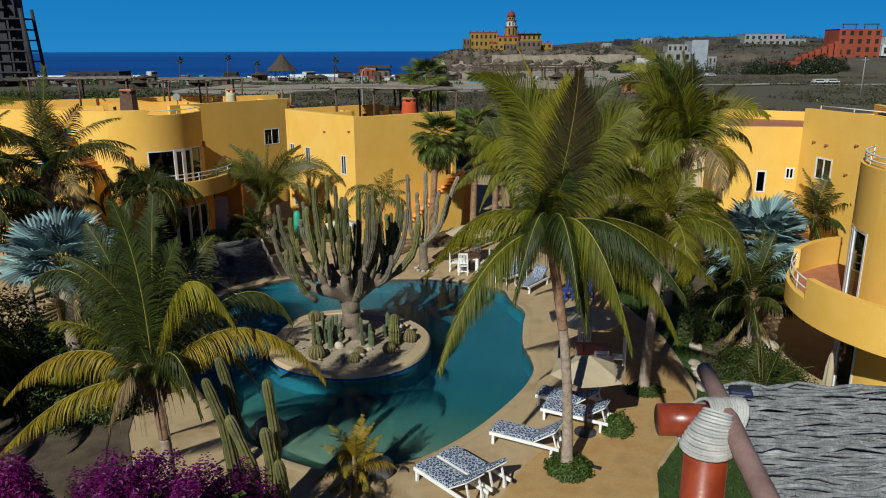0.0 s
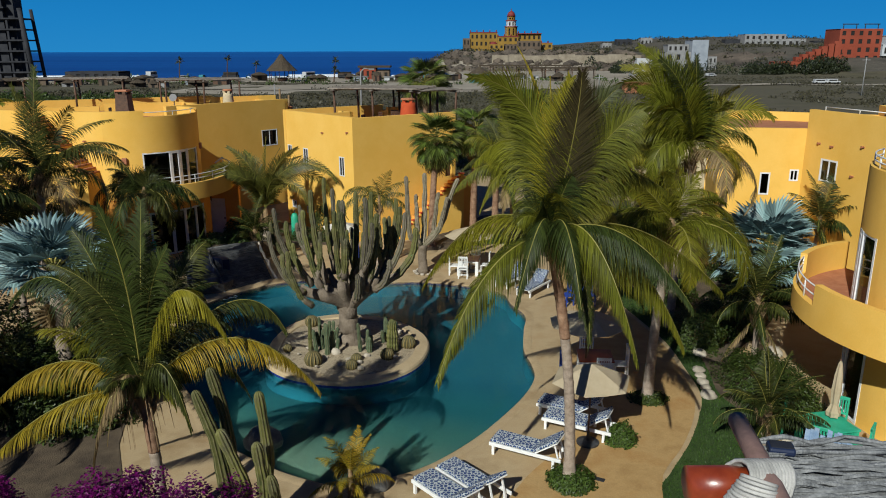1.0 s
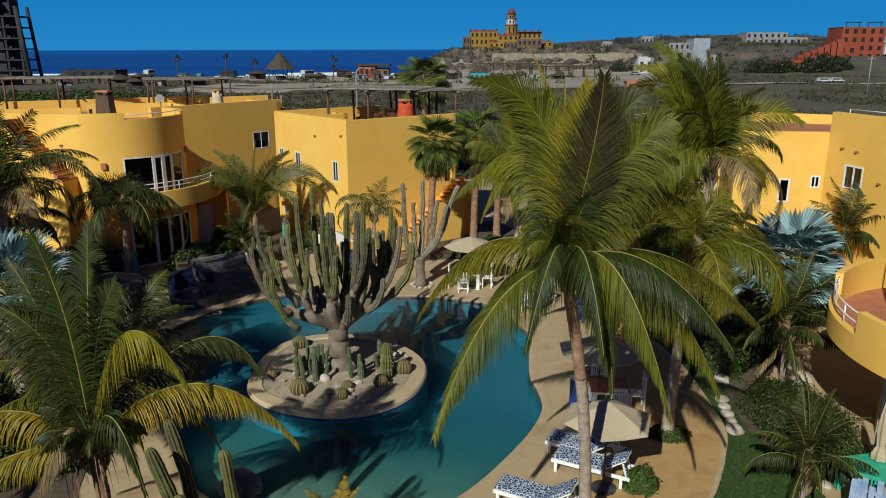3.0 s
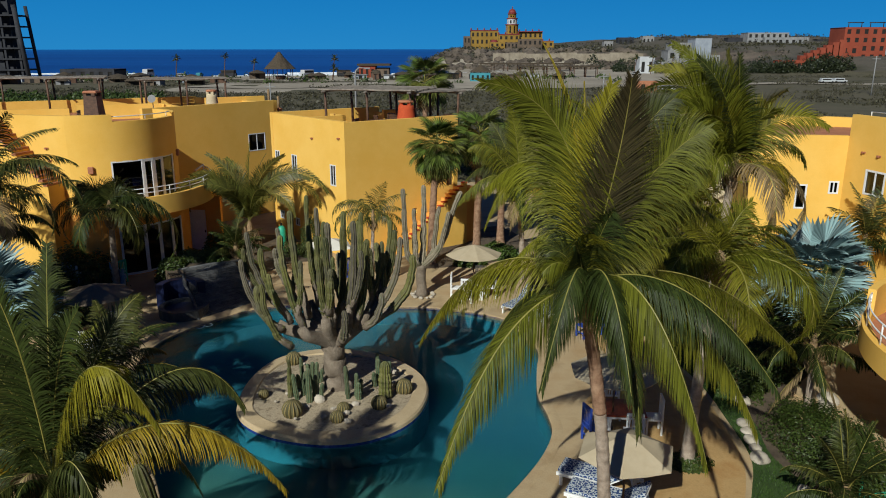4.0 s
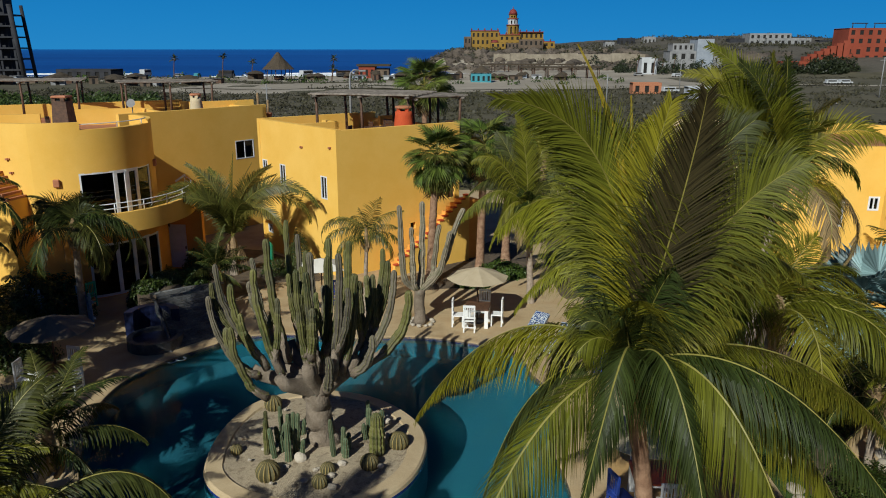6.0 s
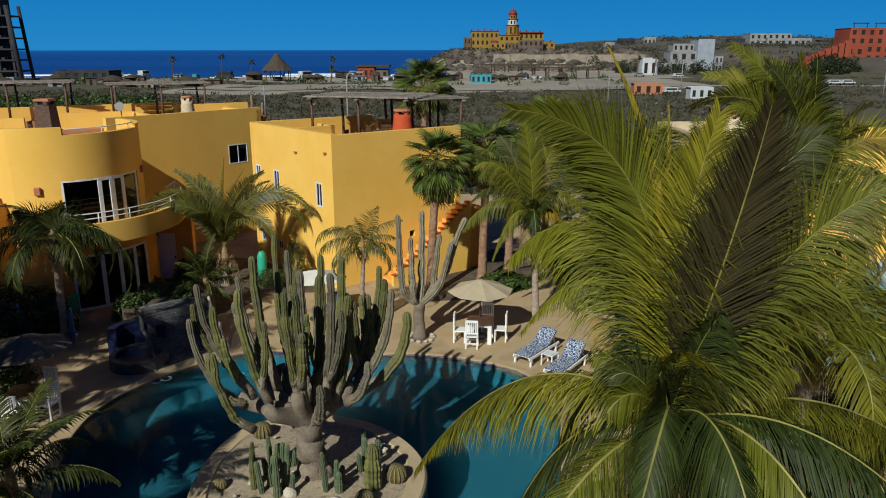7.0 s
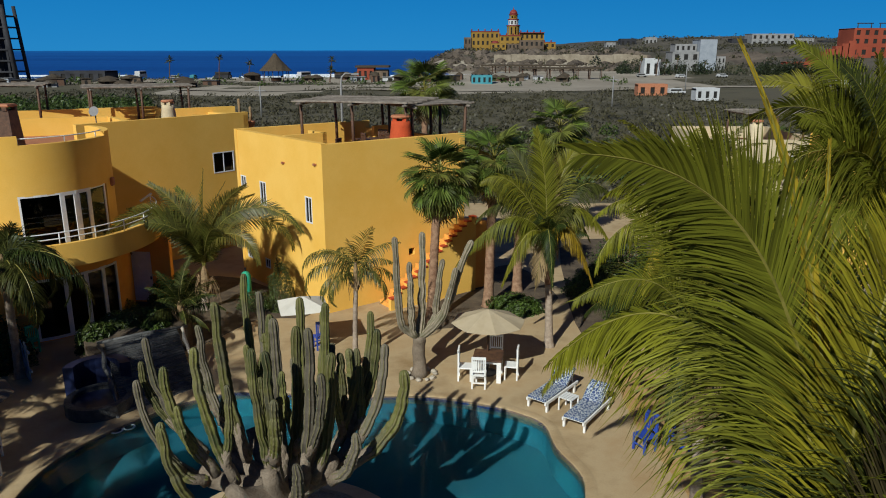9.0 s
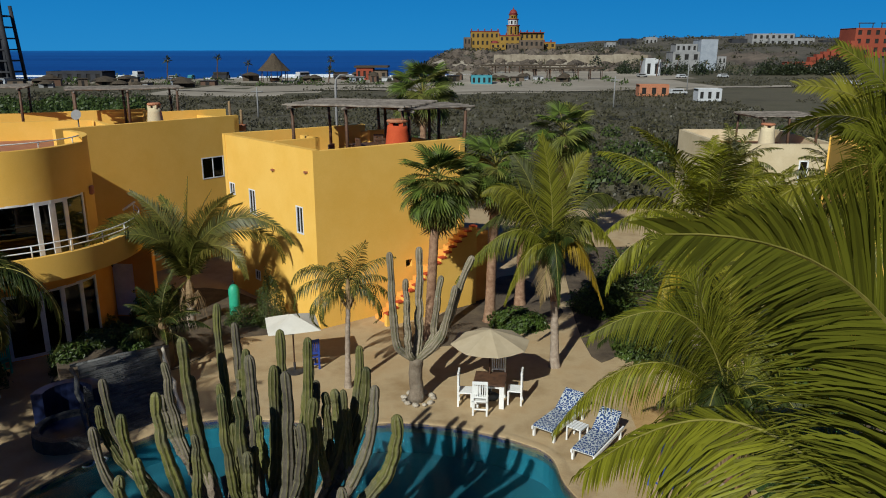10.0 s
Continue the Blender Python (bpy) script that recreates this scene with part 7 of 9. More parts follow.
for k, (x, y, a, b, c) in enumerate(((-11.4, 36.2, 0.8, 0.6, 0.5), (-10.4, 36.9, 0.7, 0.6, 0.45), (-11.9, 35.2, 0.6, 0.7, 0.4), (-10.2, 35.9, 0.5, 0.4, 0.3))):
    clump("shrub", "low dry garden plant above the waterfall", "shrub", (x, y, 0.99), (a, b, c), 1300, 0.12, SHRUB if k % 2 else HEDGE, 500 + k, group="garden shrubs")

for k, (x, y) in enumerate(((-12.9, 39.9), (-12.2, 39.2), (-11.5, 39.6), (-12.6, 38.5))):
    clump("shrub", "small spiky garden plant in the bed by the white door", "shrub", (x, y, 0.02), (0.42, 0.4, 0.5), 500, 0.2, (FROND_YELLOW, SHRUB, FROND_DRY, SHRUB)[k], 520 + k, group="garden shrubs")


# ---- waterfall and rocks ----
def waterfall():
    ob = thing("waterfall", "broad slope of wet dark slate slabs running down to the pool", "waterfall")
    rng = random.Random(4)
    foot0, foot1 = Vector((-9.25, 31.2, -0.2)), Vector((-7.8, 33.05, -0.2))
    top0, top1 = Vector((-10.9, 33.75, 1.25)), Vector((-9.2, 35.3, 1.2))
    rows = 44
    for k in range(rows):
        s0, s1 = k / rows, (k + 1) / rows
        bm = bmesh.new()
        cuts = [0.0] + sorted(rng.uniform(0.08, 0.92) for _ in range(4)) + [1.0]
        for c0, c1 in zip(cuts, cuts[1:]):
            lift = rng.uniform(0.0, 0.03)
            v = []
            for dz in (-0.35, 0.0):
                for s, c in ((s0, c0), (s0, c1), (s1 + 0.02, c1), (s1 + 0.02, c0)):
                    f, t = foot0.lerp(foot1, c), top0.lerp(top1, c)
                    p = f.lerp(t, s)
                    p.z = f.z + (t.z - f.z) * (s ** 1.05) + dz + lift + (0.03 if s == s0 else -0.01)
                    v.append(bm.verts.new(p + Vector((rng.uniform(-0.03, 0.03), rng.uniform(-0.03, 0.03), 0))))
            for q in ((3, 2, 1, 0), (4, 5, 6, 7), (0, 1, 5, 4), (1, 2, 6, 5), (2, 3, 7, 6), (3, 0, 4, 7)):
                bm.faces.new([v[i] for i in q])
        part("slate_course", bm, SLATE, ob)
    # rough cheek walls on either side, and the mound behind
    for a, b, c in ((foot0, top0, -1), (foot1, top1, 1)):
        bm = bmesh.new()
        pts = [a.lerp(b, k / 10) + Vector((c * 0.12 + rng.uniform(-0.05, 0.05), c * 0.1, 0.04 * (k % 2))) for k in range(11)]
        tube(bm, pts, [0.045 + 0.02 * (k % 3) for k in range(11)], 8, True, 0.15, rng)
        part("cheek_rock", bm, PALESTONE if c > 0 else SLATE, ob, "rough stone edge", True)
    bm = bmesh.new()
    tube(bm, [top0 + Vector((-0.3, 0.1, 0)), top0.lerp(top1, 0.5) + Vector((0, 0.1, 0.05)), top1 + Vector((0.3, 0.2, 0))], [0.05, 0.06, 0.05], 8, True, 0.15, rng)
    part("cheek_rock", bm, SLATE, ob, "rough dark stone lip", True)
    slab("mound", smooth_loop([(-11.2, 33.6), (-9.9, 35.4), (-9.2, 36.6), (-10.4, 37.9), (-12.4, 36.0)], 4), -0.1, 1.0, SOIL, ob)


waterfall()


NIGHTBLUE = surface("dark_cobalt_tile", (0.006, 0.009, 0.03), (0.012, 0.019, 0.06), 6, 0.35, 40, 0.1, 0.002)


def fountain():
    """Dark tiled grotto basin beside the waterfall."""
    ob = thing("fountain", "dark blue tiled fountain niche with a round stone basin", "fountain")
    c = (-10.35, 31.95)
    bm = bmesh.new()
    shell(bm, *arc(c, 0.95, 0, 359.9), -0.1, 0.38, 0.2, (), 0.3)
    part("basin_wall", bm, SLATE, ob, "rough dark stone basin wall")
    slab("basin_water", arc_pts(c, 0.8, 0, 350, 24), 0.0, 0.25, NIGHTBLUE, ob)
    bm = bmesh.new()
    shell(bm, *arc((-10.65, 32.55), 0.95, 20, 190), -0.1, 1.05, 0.3, (), 0.25)
    part("niche_wall", bm, NIGHTBLUE, ob, "dark cobalt tiled niche wall")


fountain()


def rock(x, y, z, sx, sy, sz, mat, label, seed):
    bm = bmesh.new()
    bmesh.ops.create_icosphere(bm, subdivisions=3, radius=1.0)
    for v in bm.verts:
        n = v.co.copy()
        k = 1 + 0.22 * noise.noise(n * 1.4 + Vector((seed, 0, 0))) + 0.07 * noise.noise(n * 4 + Vector((0, seed, 0)))
        v.co = Vector((x + n.x * sx * k, y + n.y * sy * k, z + n.z * sz * k))
    return tagged(part("rock", bm, mat, None, "", True), label, "rock")


rock(-1.6, 16.65, 0.12, 0.42, 0.36, 0.36, SLATE, "smooth dark boulder at the pool edge", 1)
rock(-4.75, 18.6, 0.1, 0.5, 0.42, 0.42, SLATE, "dark boulder at the shallow end of the pool", 2)
for k, (x, y, s) in enumerate(((8.4, 23.2, 0.2), (8.32, 22.75, 0.17), (8.24, 22.3, 0.2), (8.2, 21.9, 0.16), (8.12, 21.4, 0.24), (8.9, 24.6, 0.24), (8.6, 20.0, 0.16), (9.0, 19.2, 0.18), (9.3, 18.8, 0.15), (11.5, 24.7, 0.3), (11.2, 24.2, 0.26))):
    rock(x, y, 0.06, s, s * 1.2, s * 0.6, PALESTONE, "pale edging boulder beside the lawn", 30 + k)


# ---- furniture ----
def lounger(label, m, group="loungers"):
    ob = thing("sun_lounger", label, "lounger", group, m)
    for y in (-0.31, 0.31):
        boxed("side_rail", 0, 1.95, y - 0.025, y + 0.025, 0.24, 0.33, WHITE, ob, bevel=0.008)
    for k in range(6):
        boxed("slat", 0.06 + k * 0.2, 0.17 + k * 0.2, -0.29, 0.29, 0.30, 0.325, WHITE, ob)
    for x in (0.12, 1.75):
        for y in (-0.31, 0.31):
            boxed("leg", x - 0.035, x + 0.035, y - 0.03, y + 0.03, 0.0, 0.25, WHITE, ob)
    boxed("cushion", 0.02, 1.25, -0.3, 0.3, 0.331, 0.41, CUSHION, ob, "blue and white medallion-print cushion", None, 0.03)
    tip = pose(1.24, 0, 0.33, 0, -36, 0)
    boxed("back_frame", 0, 0.72, -0.29, 0.29, -0.03, 0.0, WHITE, ob, "", tip)
    boxed("back_cushion", 0.02, 0.74, -0.3, 0.3, 0.005, 0.085, CUSHION, ob, "blue and white medallion-print cushion", tip, 0.03)
    bm = bmesh.new()
    for y in (-0.2, 0.2):
        box(bm, -0.02, 0.02, y - 0.02, y + 0.02, 0.0, 0.5, pose(1.84, 0, 0.28, 0, -16, 0))
    part("prop", bm, WHITE, ob)
    return ob


base_lounger = lounger("white wooden sun lounger with blue patterned cushion", pose(1.42, 18.42, 0.004, 0, 0, -27))
for x, y, a in ((-0.42, 16.62, -48), (0.14, 17.14, -48), (2.9, 20.6, -27), (2.95, 19.75, -27), (2.48, 31.87, 52), (3.36, 30.68, 55)):
    copy_thing(base_lounger, pose(x, y, 0.004, 0, 0, a))


def dining_chair(label, m, mat, group):
    ob = thing("dining_chair", label, "chair", group, m)
    boxed("seat", -0.23, 0.23, -0.22, 0.22, 0.43, 0.47, mat, ob, bevel=0.008)
    for x in (-0.2, 0.2):
        boxed("front_leg", x - 0.025, x + 0.025, 0.17, 0.22, 0, 0.43, mat, ob)
        boxed("back_leg", x - 0.025, x + 0.025, -0.22, -0.17, 0, 1.05, mat, ob)
    boxed("top_rail", -0.225, 0.225, -0.225, -0.165, 0.98, 1.07, mat, ob, bevel=0.01)
    boxed("lower_rail", -0.2, 0.2, -0.215, -0.175, 0.56, 0.61, mat, ob)
    for k in range(5):
        x = -0.14 + 0.07 * k
        boxed("splat", x - 0.016, x + 0.016, -0.205, -0.185, 0.6, 0.99, mat, ob)
    for y in (-0.195, 0.195):
        boxed("stretcher", -0.18, 0.18, y - 0.012, y + 0.012, 0.18, 0.22, mat, ob)
    return ob


def table(label, m, top_mat, leg_mat, w=1.0, d=1.0, leg=0.07):
    ob = thing("dining_table", label, "table", m=m)
    boxed("tabletop", -w / 2, w / 2, -d / 2, d / 2, 0.72, 0.765, top_mat, ob, bevel=0.01)
    boxed("apron", -w / 2 + 0.08, w / 2 - 0.08, -d / 2 + 0.08, d / 2 - 0.08, 0.62, 0.72, leg_mat, ob)
    for x in (-1, 1):
        for y in (-1, 1):
            boxed("leg", x * (w / 2 - 0.1) - leg, x * (w / 2 - 0.1) + leg, y * (d / 2 - 0.1) - leg, y * (d / 2 - 0.1) + leg, 0, 0.72, leg_mat, ob)
    return ob


def umbrella(label, m, r, rim, apex, mat, sides=8, base=True, name="parasol"):
    ob = thing(name, label, "parasol", m=m)
    tubed("pole", [(0, 0, 0.0), (0, 0, apex - 0.03)], 0.026, DARKWOOD, ob, 8)
    if base:
        bm = bmesh.new()
        tube(bm, [(0, 0, 0), (0, 0, 0.05), (0, 0, 0.09)], [0.3, 0.3, 0.12], 16)
        tube(bm, [(0, 0, 0.08), (0, 0, 0.35)], 0.04, 8)
        part("base", bm, STEEL, ob, "round dark metal base")
    bm = bmesh.new()
    rings = []
    for k, (q, z) in enumerate(((0.02, 0.0), (0.35, 0.3), (0.7, 0.66), (1.0, 1.0))):
        ring = []
        for i in range(sides * 2):
            a = i * math.pi / sides
            rr = r * q * (1.0 if i % 2 == 0 else 1.006 * math.cos(math.pi / sides))
            zz = apex - (apex - rim) * z - (0.02 * q if i % 2 else 0)
            ring.append(bm.verts.new((rr * math.cos(a), rr * math.sin(a), zz)))
        rings.append(ring)
    n = sides * 2
    for a, b in zip(rings, rings[1:]):
        for i in range(n):
            bm.faces.new((a[i], a[(i + 1) % n], b[(i + 1) % n], b[i]))
    under = [[bm.verts.new(v.co - Vector((0, 0, 0.012))) for v in ring] for ring in rings]
    for a, b in zip(under, under[1:]):
        for i in range(n):
            bm.faces.new((b[i], b[(i + 1) % n], a[(i + 1) % n], a[i]))
    for i in range(n):
        bm.faces.new((rings[-1][i], rings[-1][(i + 1) % n], under[-1][(i + 1) % n], under[-1][i]))
    bm.faces.new(rings[0])
    bm.faces.new(under[0])
    part("canopy", bm, mat, ob)
    for i in range(sides):
        a = i * math.tau / sides
        tubed("rib", [(0.03 * math.cos(a), 0.03 * math.sin(a), apex - 0.04), (r * 0.97 * math.cos(a), r * 0.97 * math.sin(a), rim - 0.012)], 0.008, DARKWOOD, ob, 5)
    return ob


umbrella("large beige canvas parasol shading the loungers", pose(3.95, 18.65, 0.015, 0, 0, 12), 1.08, 1.85, 2.28, CANVAS, 6)
umbrella("beige canvas parasol over the far dining table", pose(1.2, 34.45, 0.004, 0, 0, 8), 1.2, 1.8, 2.2, CANVAS, 8)
umbrella("grey-beige canvas parasol over the poolside table", pose(4.55, 22.5, 0.015, 0, 0, 20), 1.2, 1.95, 2.3, CANVAS, 8)
umbrella("parasol over the garden table with shade put into its brown canvas", pose(-12.1, 28.6, 0.004, 0, 0, 20), 1.25, 1.95, 2.35, CANVAS_SHADED, 8)
umbrella("square white canvas parasol beside the house wall", pose(-5.1, 36.2, 0.004, 0, 0, 62), 1.15, 1.68, 2.02, CANVAS_PALE, 4)

table("white-legged dining table with a dark top", pose(1.2, 34.15, 0.004, 0, 0, -8), DARKWOOD, WHITE, 0.95, 0.95)
far_chair = dining_chair("white slat-backed wooden dining chair", pose(0.88, 33.45, 0.004, 0, 0, -6), WHITE, "white dining chairs")
for x, y, a in ((0.45, 34.0, -95), (1.95, 34.1, 80), (1.5, 35.0, 172)):
    copy_thing(far_chair, pose(x, y, 0.004, 0, 0, a))
table("red-brown topped dining table with white legs", pose(4.9, 22.75, 0.015, 0, 0, -4), REDWOOD, WHITE, 1.1, 1.0)
for x, y, a in ((5.0, 22.0, -5), (5.75, 22.8, 85), (4.8, 23.6, 176)):
    copy_thing(far_chair, pose(x, y, 0.015, 0, 0, a))
b_chair = dining_chair("bright blue wooden chair by the pool table", pose(4.0, 22.3, 0.015, 0, 0, -70), BLUE, "blue chairs")
copy_thing(b_chair, pose(5.1, 25.2, 0.015, 0, 0, 160))
copy_thing(b_chair, pose(-4.6, 36.5, 0.004, 0, 0, 30))
copy_thing(b_chair, pose(5.1, 29.7, 0.004, 0, 0, 120))
copy_thing(b_chair, pose(6.0, 29.7, 0.004, 0, 0, 190))
table("dark-topped white dining table under the parasol", pose(-12.1, 28.3, 0.004, 0, 0, 10), DARKWOOD, WHITE, 0.95, 0.95)
for x, y, a in ((-11.4, 28.2, 80), (-12.0, 27.55, 0), (-12.85, 28.2, -90), (-11.9, 29.1, 170)):
    copy_thing(far_chair, pose(x, y, 0.004, 0, 0, a))
table("sea-green painted garden table", pose(10.1, 18.35, 0.045, 0, 0, 12), GREEN, GREEN, 1.1, 1.1)
g_chair = dining_chair("sea-green painted slat-backed chair", pose(10.75, 19.1, 0.045, 0, 0, 140), GREEN, "green chairs")
for x, y, a in ((10.7, 17.75, 50), (9.6, 17.7, -30), (9.45, 18.9, -120)):
    copy_thing(g_chair, pose(x, y, 0.045, 0, 0, a))
for x, y, a in ((-15.1, 35.5, -60), (-14.6, 35.9, 60)):
    copy_thing(g_chair, pose(x, y, 0.025, 0, 0, a))
side = thing("side_table", "small white slatted side table between loungers", "side table", m=pose(3.45, 31.95, 0.004, 0, 0, 50))
for k in range(5):
    boxed("slat", -0.22, 0.22, -0.22 + k * 0.09, -0.15 + k * 0.09, 0.4, 0.43, WHITE, side)
for x in (-0.2, 0.2):
    for y in (-0.2, 0.2):
        boxed("leg", x - 0.02, x + 0.02, y - 0.02, y + 0.02, 0, 0.4, WHITE, side)

# closed parasol in the green table
ob = thing("closed_parasol", "furled beige canvas parasol standing in the green table", "parasol", m=pose(10.35, 18.6, 0.82) @ Matrix.Diagonal((0.85, 0.85, 0.85, 1)))
tubed("pole", [(0, 0, -0.9), (0, 0, 1.95)], 0.024, DARKWOOD, ob)
bm = bmesh.new()
rings = tube(bm, [(0, 0, 0.05), (0, 0, 0.2), (0, 0, 0.45), (0, 0, 0.9), (0, 0, 1.4), (0, 0, 1.8), (0, 0, 1.9)], [0.2, 0.22, 0.11, 0.15, 0.12, 0.06, 0.02], 12)
for r_ in rings:
    for k, v in enumerate(r_):
        if k % 2:
            v.co.x, v.co.y = v.co.x * 0.72, v.co.y * 0.72
part("furled_canopy", bm, CANVAS, ob)

# blue board fences
def board_fence(label, p0, p1, h, seed):
    ob = thing("fence", label, "fence")
    rng = random.Random(seed)
    p0, p1 = Vector(p0), Vector(p1)
    d = (p1 - p0).normalized()
    ang = math.degrees(math.atan2(d.y, d.x))
    n = int((p1 - p0).length / 0.125)
    for k in range(n):
        p = p0 + d * (k + 0.5) * 0.125
        boxed("board", -0.056, 0.056, -0.014, 0.014, 0.0, h * rng.uniform(0.9, 1.06), BLUEWASH, ob, "", pose(p.x, p.y, 0.02, rng.uniform(-2, 2), rng.uniform(-1.5, 1.5), ang), 0.004)
    for z in (0.3, h * 0.75):
        boxed("crossbar", 0, (p1 - p0).length, 0.016, 0.06, z, z + 0.08, BLUEWASH, ob, "", pose(p0.x, p0.y, 0.02, 0, 0, ang))


board_fence("weathered pale blue board fence by the green table", (8.95, 17.25), (10.9, 14.9), 1.35, 1)
board_fence("weathered pale blue board fence by the west patio", (-14.4, 34.7), (-13.3, 33.6), 1.25, 2)
board_fence("weathered pale blue board fence by the west patio", (-16.7, 35.0), (-15.5, 34.2), 1.25, 3)

# thin things on the paving
mat_ = boxed("floor_drain", -0.32, 0.32, -0.07, 0.07, 0.013, 0.03, STEEL, None, "", pose(3.75, 17.0, 0.0, 0, 0, -27))
tagged(mat_, "long dark drain cover in the paving", "drain cover")
tank = thing("gas_cylinder", "tall green gas cylinder against the house", "gas cylinder", m=pose(-8.5, 41.3, 0.02))
bm = bmesh.new()
tube(bm, [(0, 0, 0), (0, 0, 0.06), (0, 0, 1.15), (0, 0, 1.3), (0, 0, 1.36)], [0.19, 0.21, 0.21, 0.14, 0.05], 14)
part("body", bm, GREEN, tank, "", True)
tubed("valve", [(0, 0, 1.35), (0, 0, 1.5)], 0.04, STEEL, tank, 8)
ring2 = thing("pool_float", "two small white floating rings in the pool", "float")
for x, y in ((-9.35, 30.75), (-9.1, 30.95)):
    bm = bmesh.new()
    pts = [Vector((x + 0.15 * math.cos(k * math.tau / 14), y + 0.15 * math.sin(k * math.tau / 14), -0.1)) for k in range(15)]
    tube(bm, pts, 0.035, 6, False)
    part("float_ring", bm, WHITE, ring2, "", True)
lamp = thing("street_lamp", "tall pale lamp pole with a curved arm behind the roof", "street lamp", m=pose(-5.7, 51.2, -0.1))
tubed("pole", [(0, 0, 0), (0, 0, 8.6), (0.05, 0, 8.95), (0.25, 0, 9.15), (0.6, 0, 9.12)], [0.08, 0.06, 0.05, 0.045, 0.04], GREYCONC, lamp)
boxed("lamp_head", 0.55, 0.95, -0.09, 0.09, 9.05, 9.15, GREYCONC, lamp, bevel=0.02)
# roof terrace furniture on the middle house
dk = dining_chair("dark wooden chair on the roof terrace", pose(-4.7, 41.9, 5.725, 0, 0, 70), DARKWOOD, "terrace chairs")
for x, y, a in ((-3.9, 43.6, 120), (-2.9, 43.9, 20), (-3.1, 45.0, 160), (0.0, 44.6, 30), (0.4, 45.3, 100)):
    copy_thing(dk, pose(x, y, 5.725, 0, 0, a))
table("dark terrace table on the roof", pose(-3.4, 44.4, 5.725, 0, 0, 35), DARKWOOD, DARKWOOD, 1.3, 0.9, 0.04)
for x, y, a in ((-17.6, 41.6, 40), (-18.4, 41.2, 100)):
    copy_thing(dk, pose(x, y, 6.155, 0, 0, a))


# ---- the near stick-roofed terrace ----
def near_roof():
    ob = thing("palapa_roof", "flat terrace roof of wavy grey sticks on varnished red logs", "roof", m=Matrix.Translation((-0.24, 0.08, 0.04)))
    rng = random.Random(6)
    z = 8.44
    meshes = []
    for v in range(8):
        bm = bmesh.new()
        n = 14
        L = 1.5
        tube(bm, [Vector((L * k / n, 0.012 * math.sin(k * 0.9 + v) + rng.uniform(-0.004, 0.004), 0.008 * math.sin(k * 1.3 + 2 * v) + rng.uniform(-0.003, 0.003))) for k in range(n + 1)], [0.0082 * rng.uniform(0.65, 1.3) for _ in range(n + 1)], 6, True, 0.12, rng)
        me = bpy.data.meshes.new("stick")
        bm.to_mesh(me)
        bm.free()
        me.materials.append(STICK)
        meshes.append(me)
    edge = lambda y: 1.80 + 0.17 * (y - 3.85)
    for row in range(78):
        y = 3.93 - row * 0.0144
        x = edge(y) + rng.uniform(0.0, 0.05)
        while x < 3.3:
            s = child("stick", meshes[rng.randrange(8)], ob)
            s.matrix_basis = pose(x, y + rng.uniform(-0.005, 0.005), z + 0.012 * math.sin(row * 0.8) + rng.uniform(-0.008, 0.012), rng.uniform(0, 360), rng.uniform(-0.6, 0.6), rng.uniform(-1.2, 1.2)) @ Matrix.Diagonal((rng.uniform(0.45, 1.0), rng.uniform(0.8, 1.2), rng.uniform(0.8, 1.2), 1))
            x += 1.5 * s.matrix_basis.to_scale().x - 0.06
    verts, faces = [], []
    for layer in range(2):
        for row in range(230):
            y = 3.92 - row * 0.0165
            x0, x1 = edge(y) + (0 if row > 66 or layer else 0.05), 5.5
            if row < 68 and layer == 0:
                zz = z - 0.03
            else:
                zz = z - 0.03 * layer
            b = len(verts)
            for k in range(13):
                xx = x0 + (x1 - x0) * k / 12
                for q in range(5):
                    t = q * math.tau / 5
                    verts.append((xx, y + 0.0095 * math.cos(t) + 0.008 * math.sin(k * 2.1 + row), zz + 0.0095 * math.sin(t) + 0.006 * math.sin(k + row * 1.7)))
            for k in range(12):
                for q in range(5):
                    faces.append((b + k * 5 + q, b + k * 5 + (q + 1) % 5, b + k * 5 + 5 + (q + 1) % 5, b + k * 5 + 5 + q))
    rest = child("stick_layer", mesh_of("stick_layer", verts, faces, STICK), ob)
    tagged(rest, "dense under-layer of grey sticks", kind="stuff")
    tubed("edge_pole", [(1.79, 4.03, 8.49), (1.75, 3.7, 8.49), (1.68, 3.2, 8.48), (1.58, 2.4, 8.48), (1.3, 0.5, 8.47)], [0.042, 0.045, 0.047, 0.048, 0.05], GREYWOOD_RED, ob, 10, "weathered reddish edge pole")
    tubed("cross_log", [(1.44, 3.62, 8.42), (1.6, 3.62, 8.42), (1.76, 3.62, 8.41)], [0.076, 0.078, 0.07], REDWOOD, ob, 16, "varnished red-brown log beam")
    tubed("post", [(1.585, 3.37, 0.0), (1.585, 3.37, 5.0), (1.585, 3.375, 8.44)], [0.105, 0.105, 0.094], REDWOOD, ob, 16, "varnished red-brown log post")
    for x in (5.2,):
        tubed("post", [(x, 3.4, 0.0), (x, 3.4, 8.3)], 0.1, REDWOOD, ob, 12)
        tubed("post", [(x, 0.4, 0.0), (x, 0.4, 8.3)], 0.1, REDWOOD, ob, 12)
    # rope lashing: rings round the post head that lean over and close on the beam and edge pole
    bm = bmesh.new()
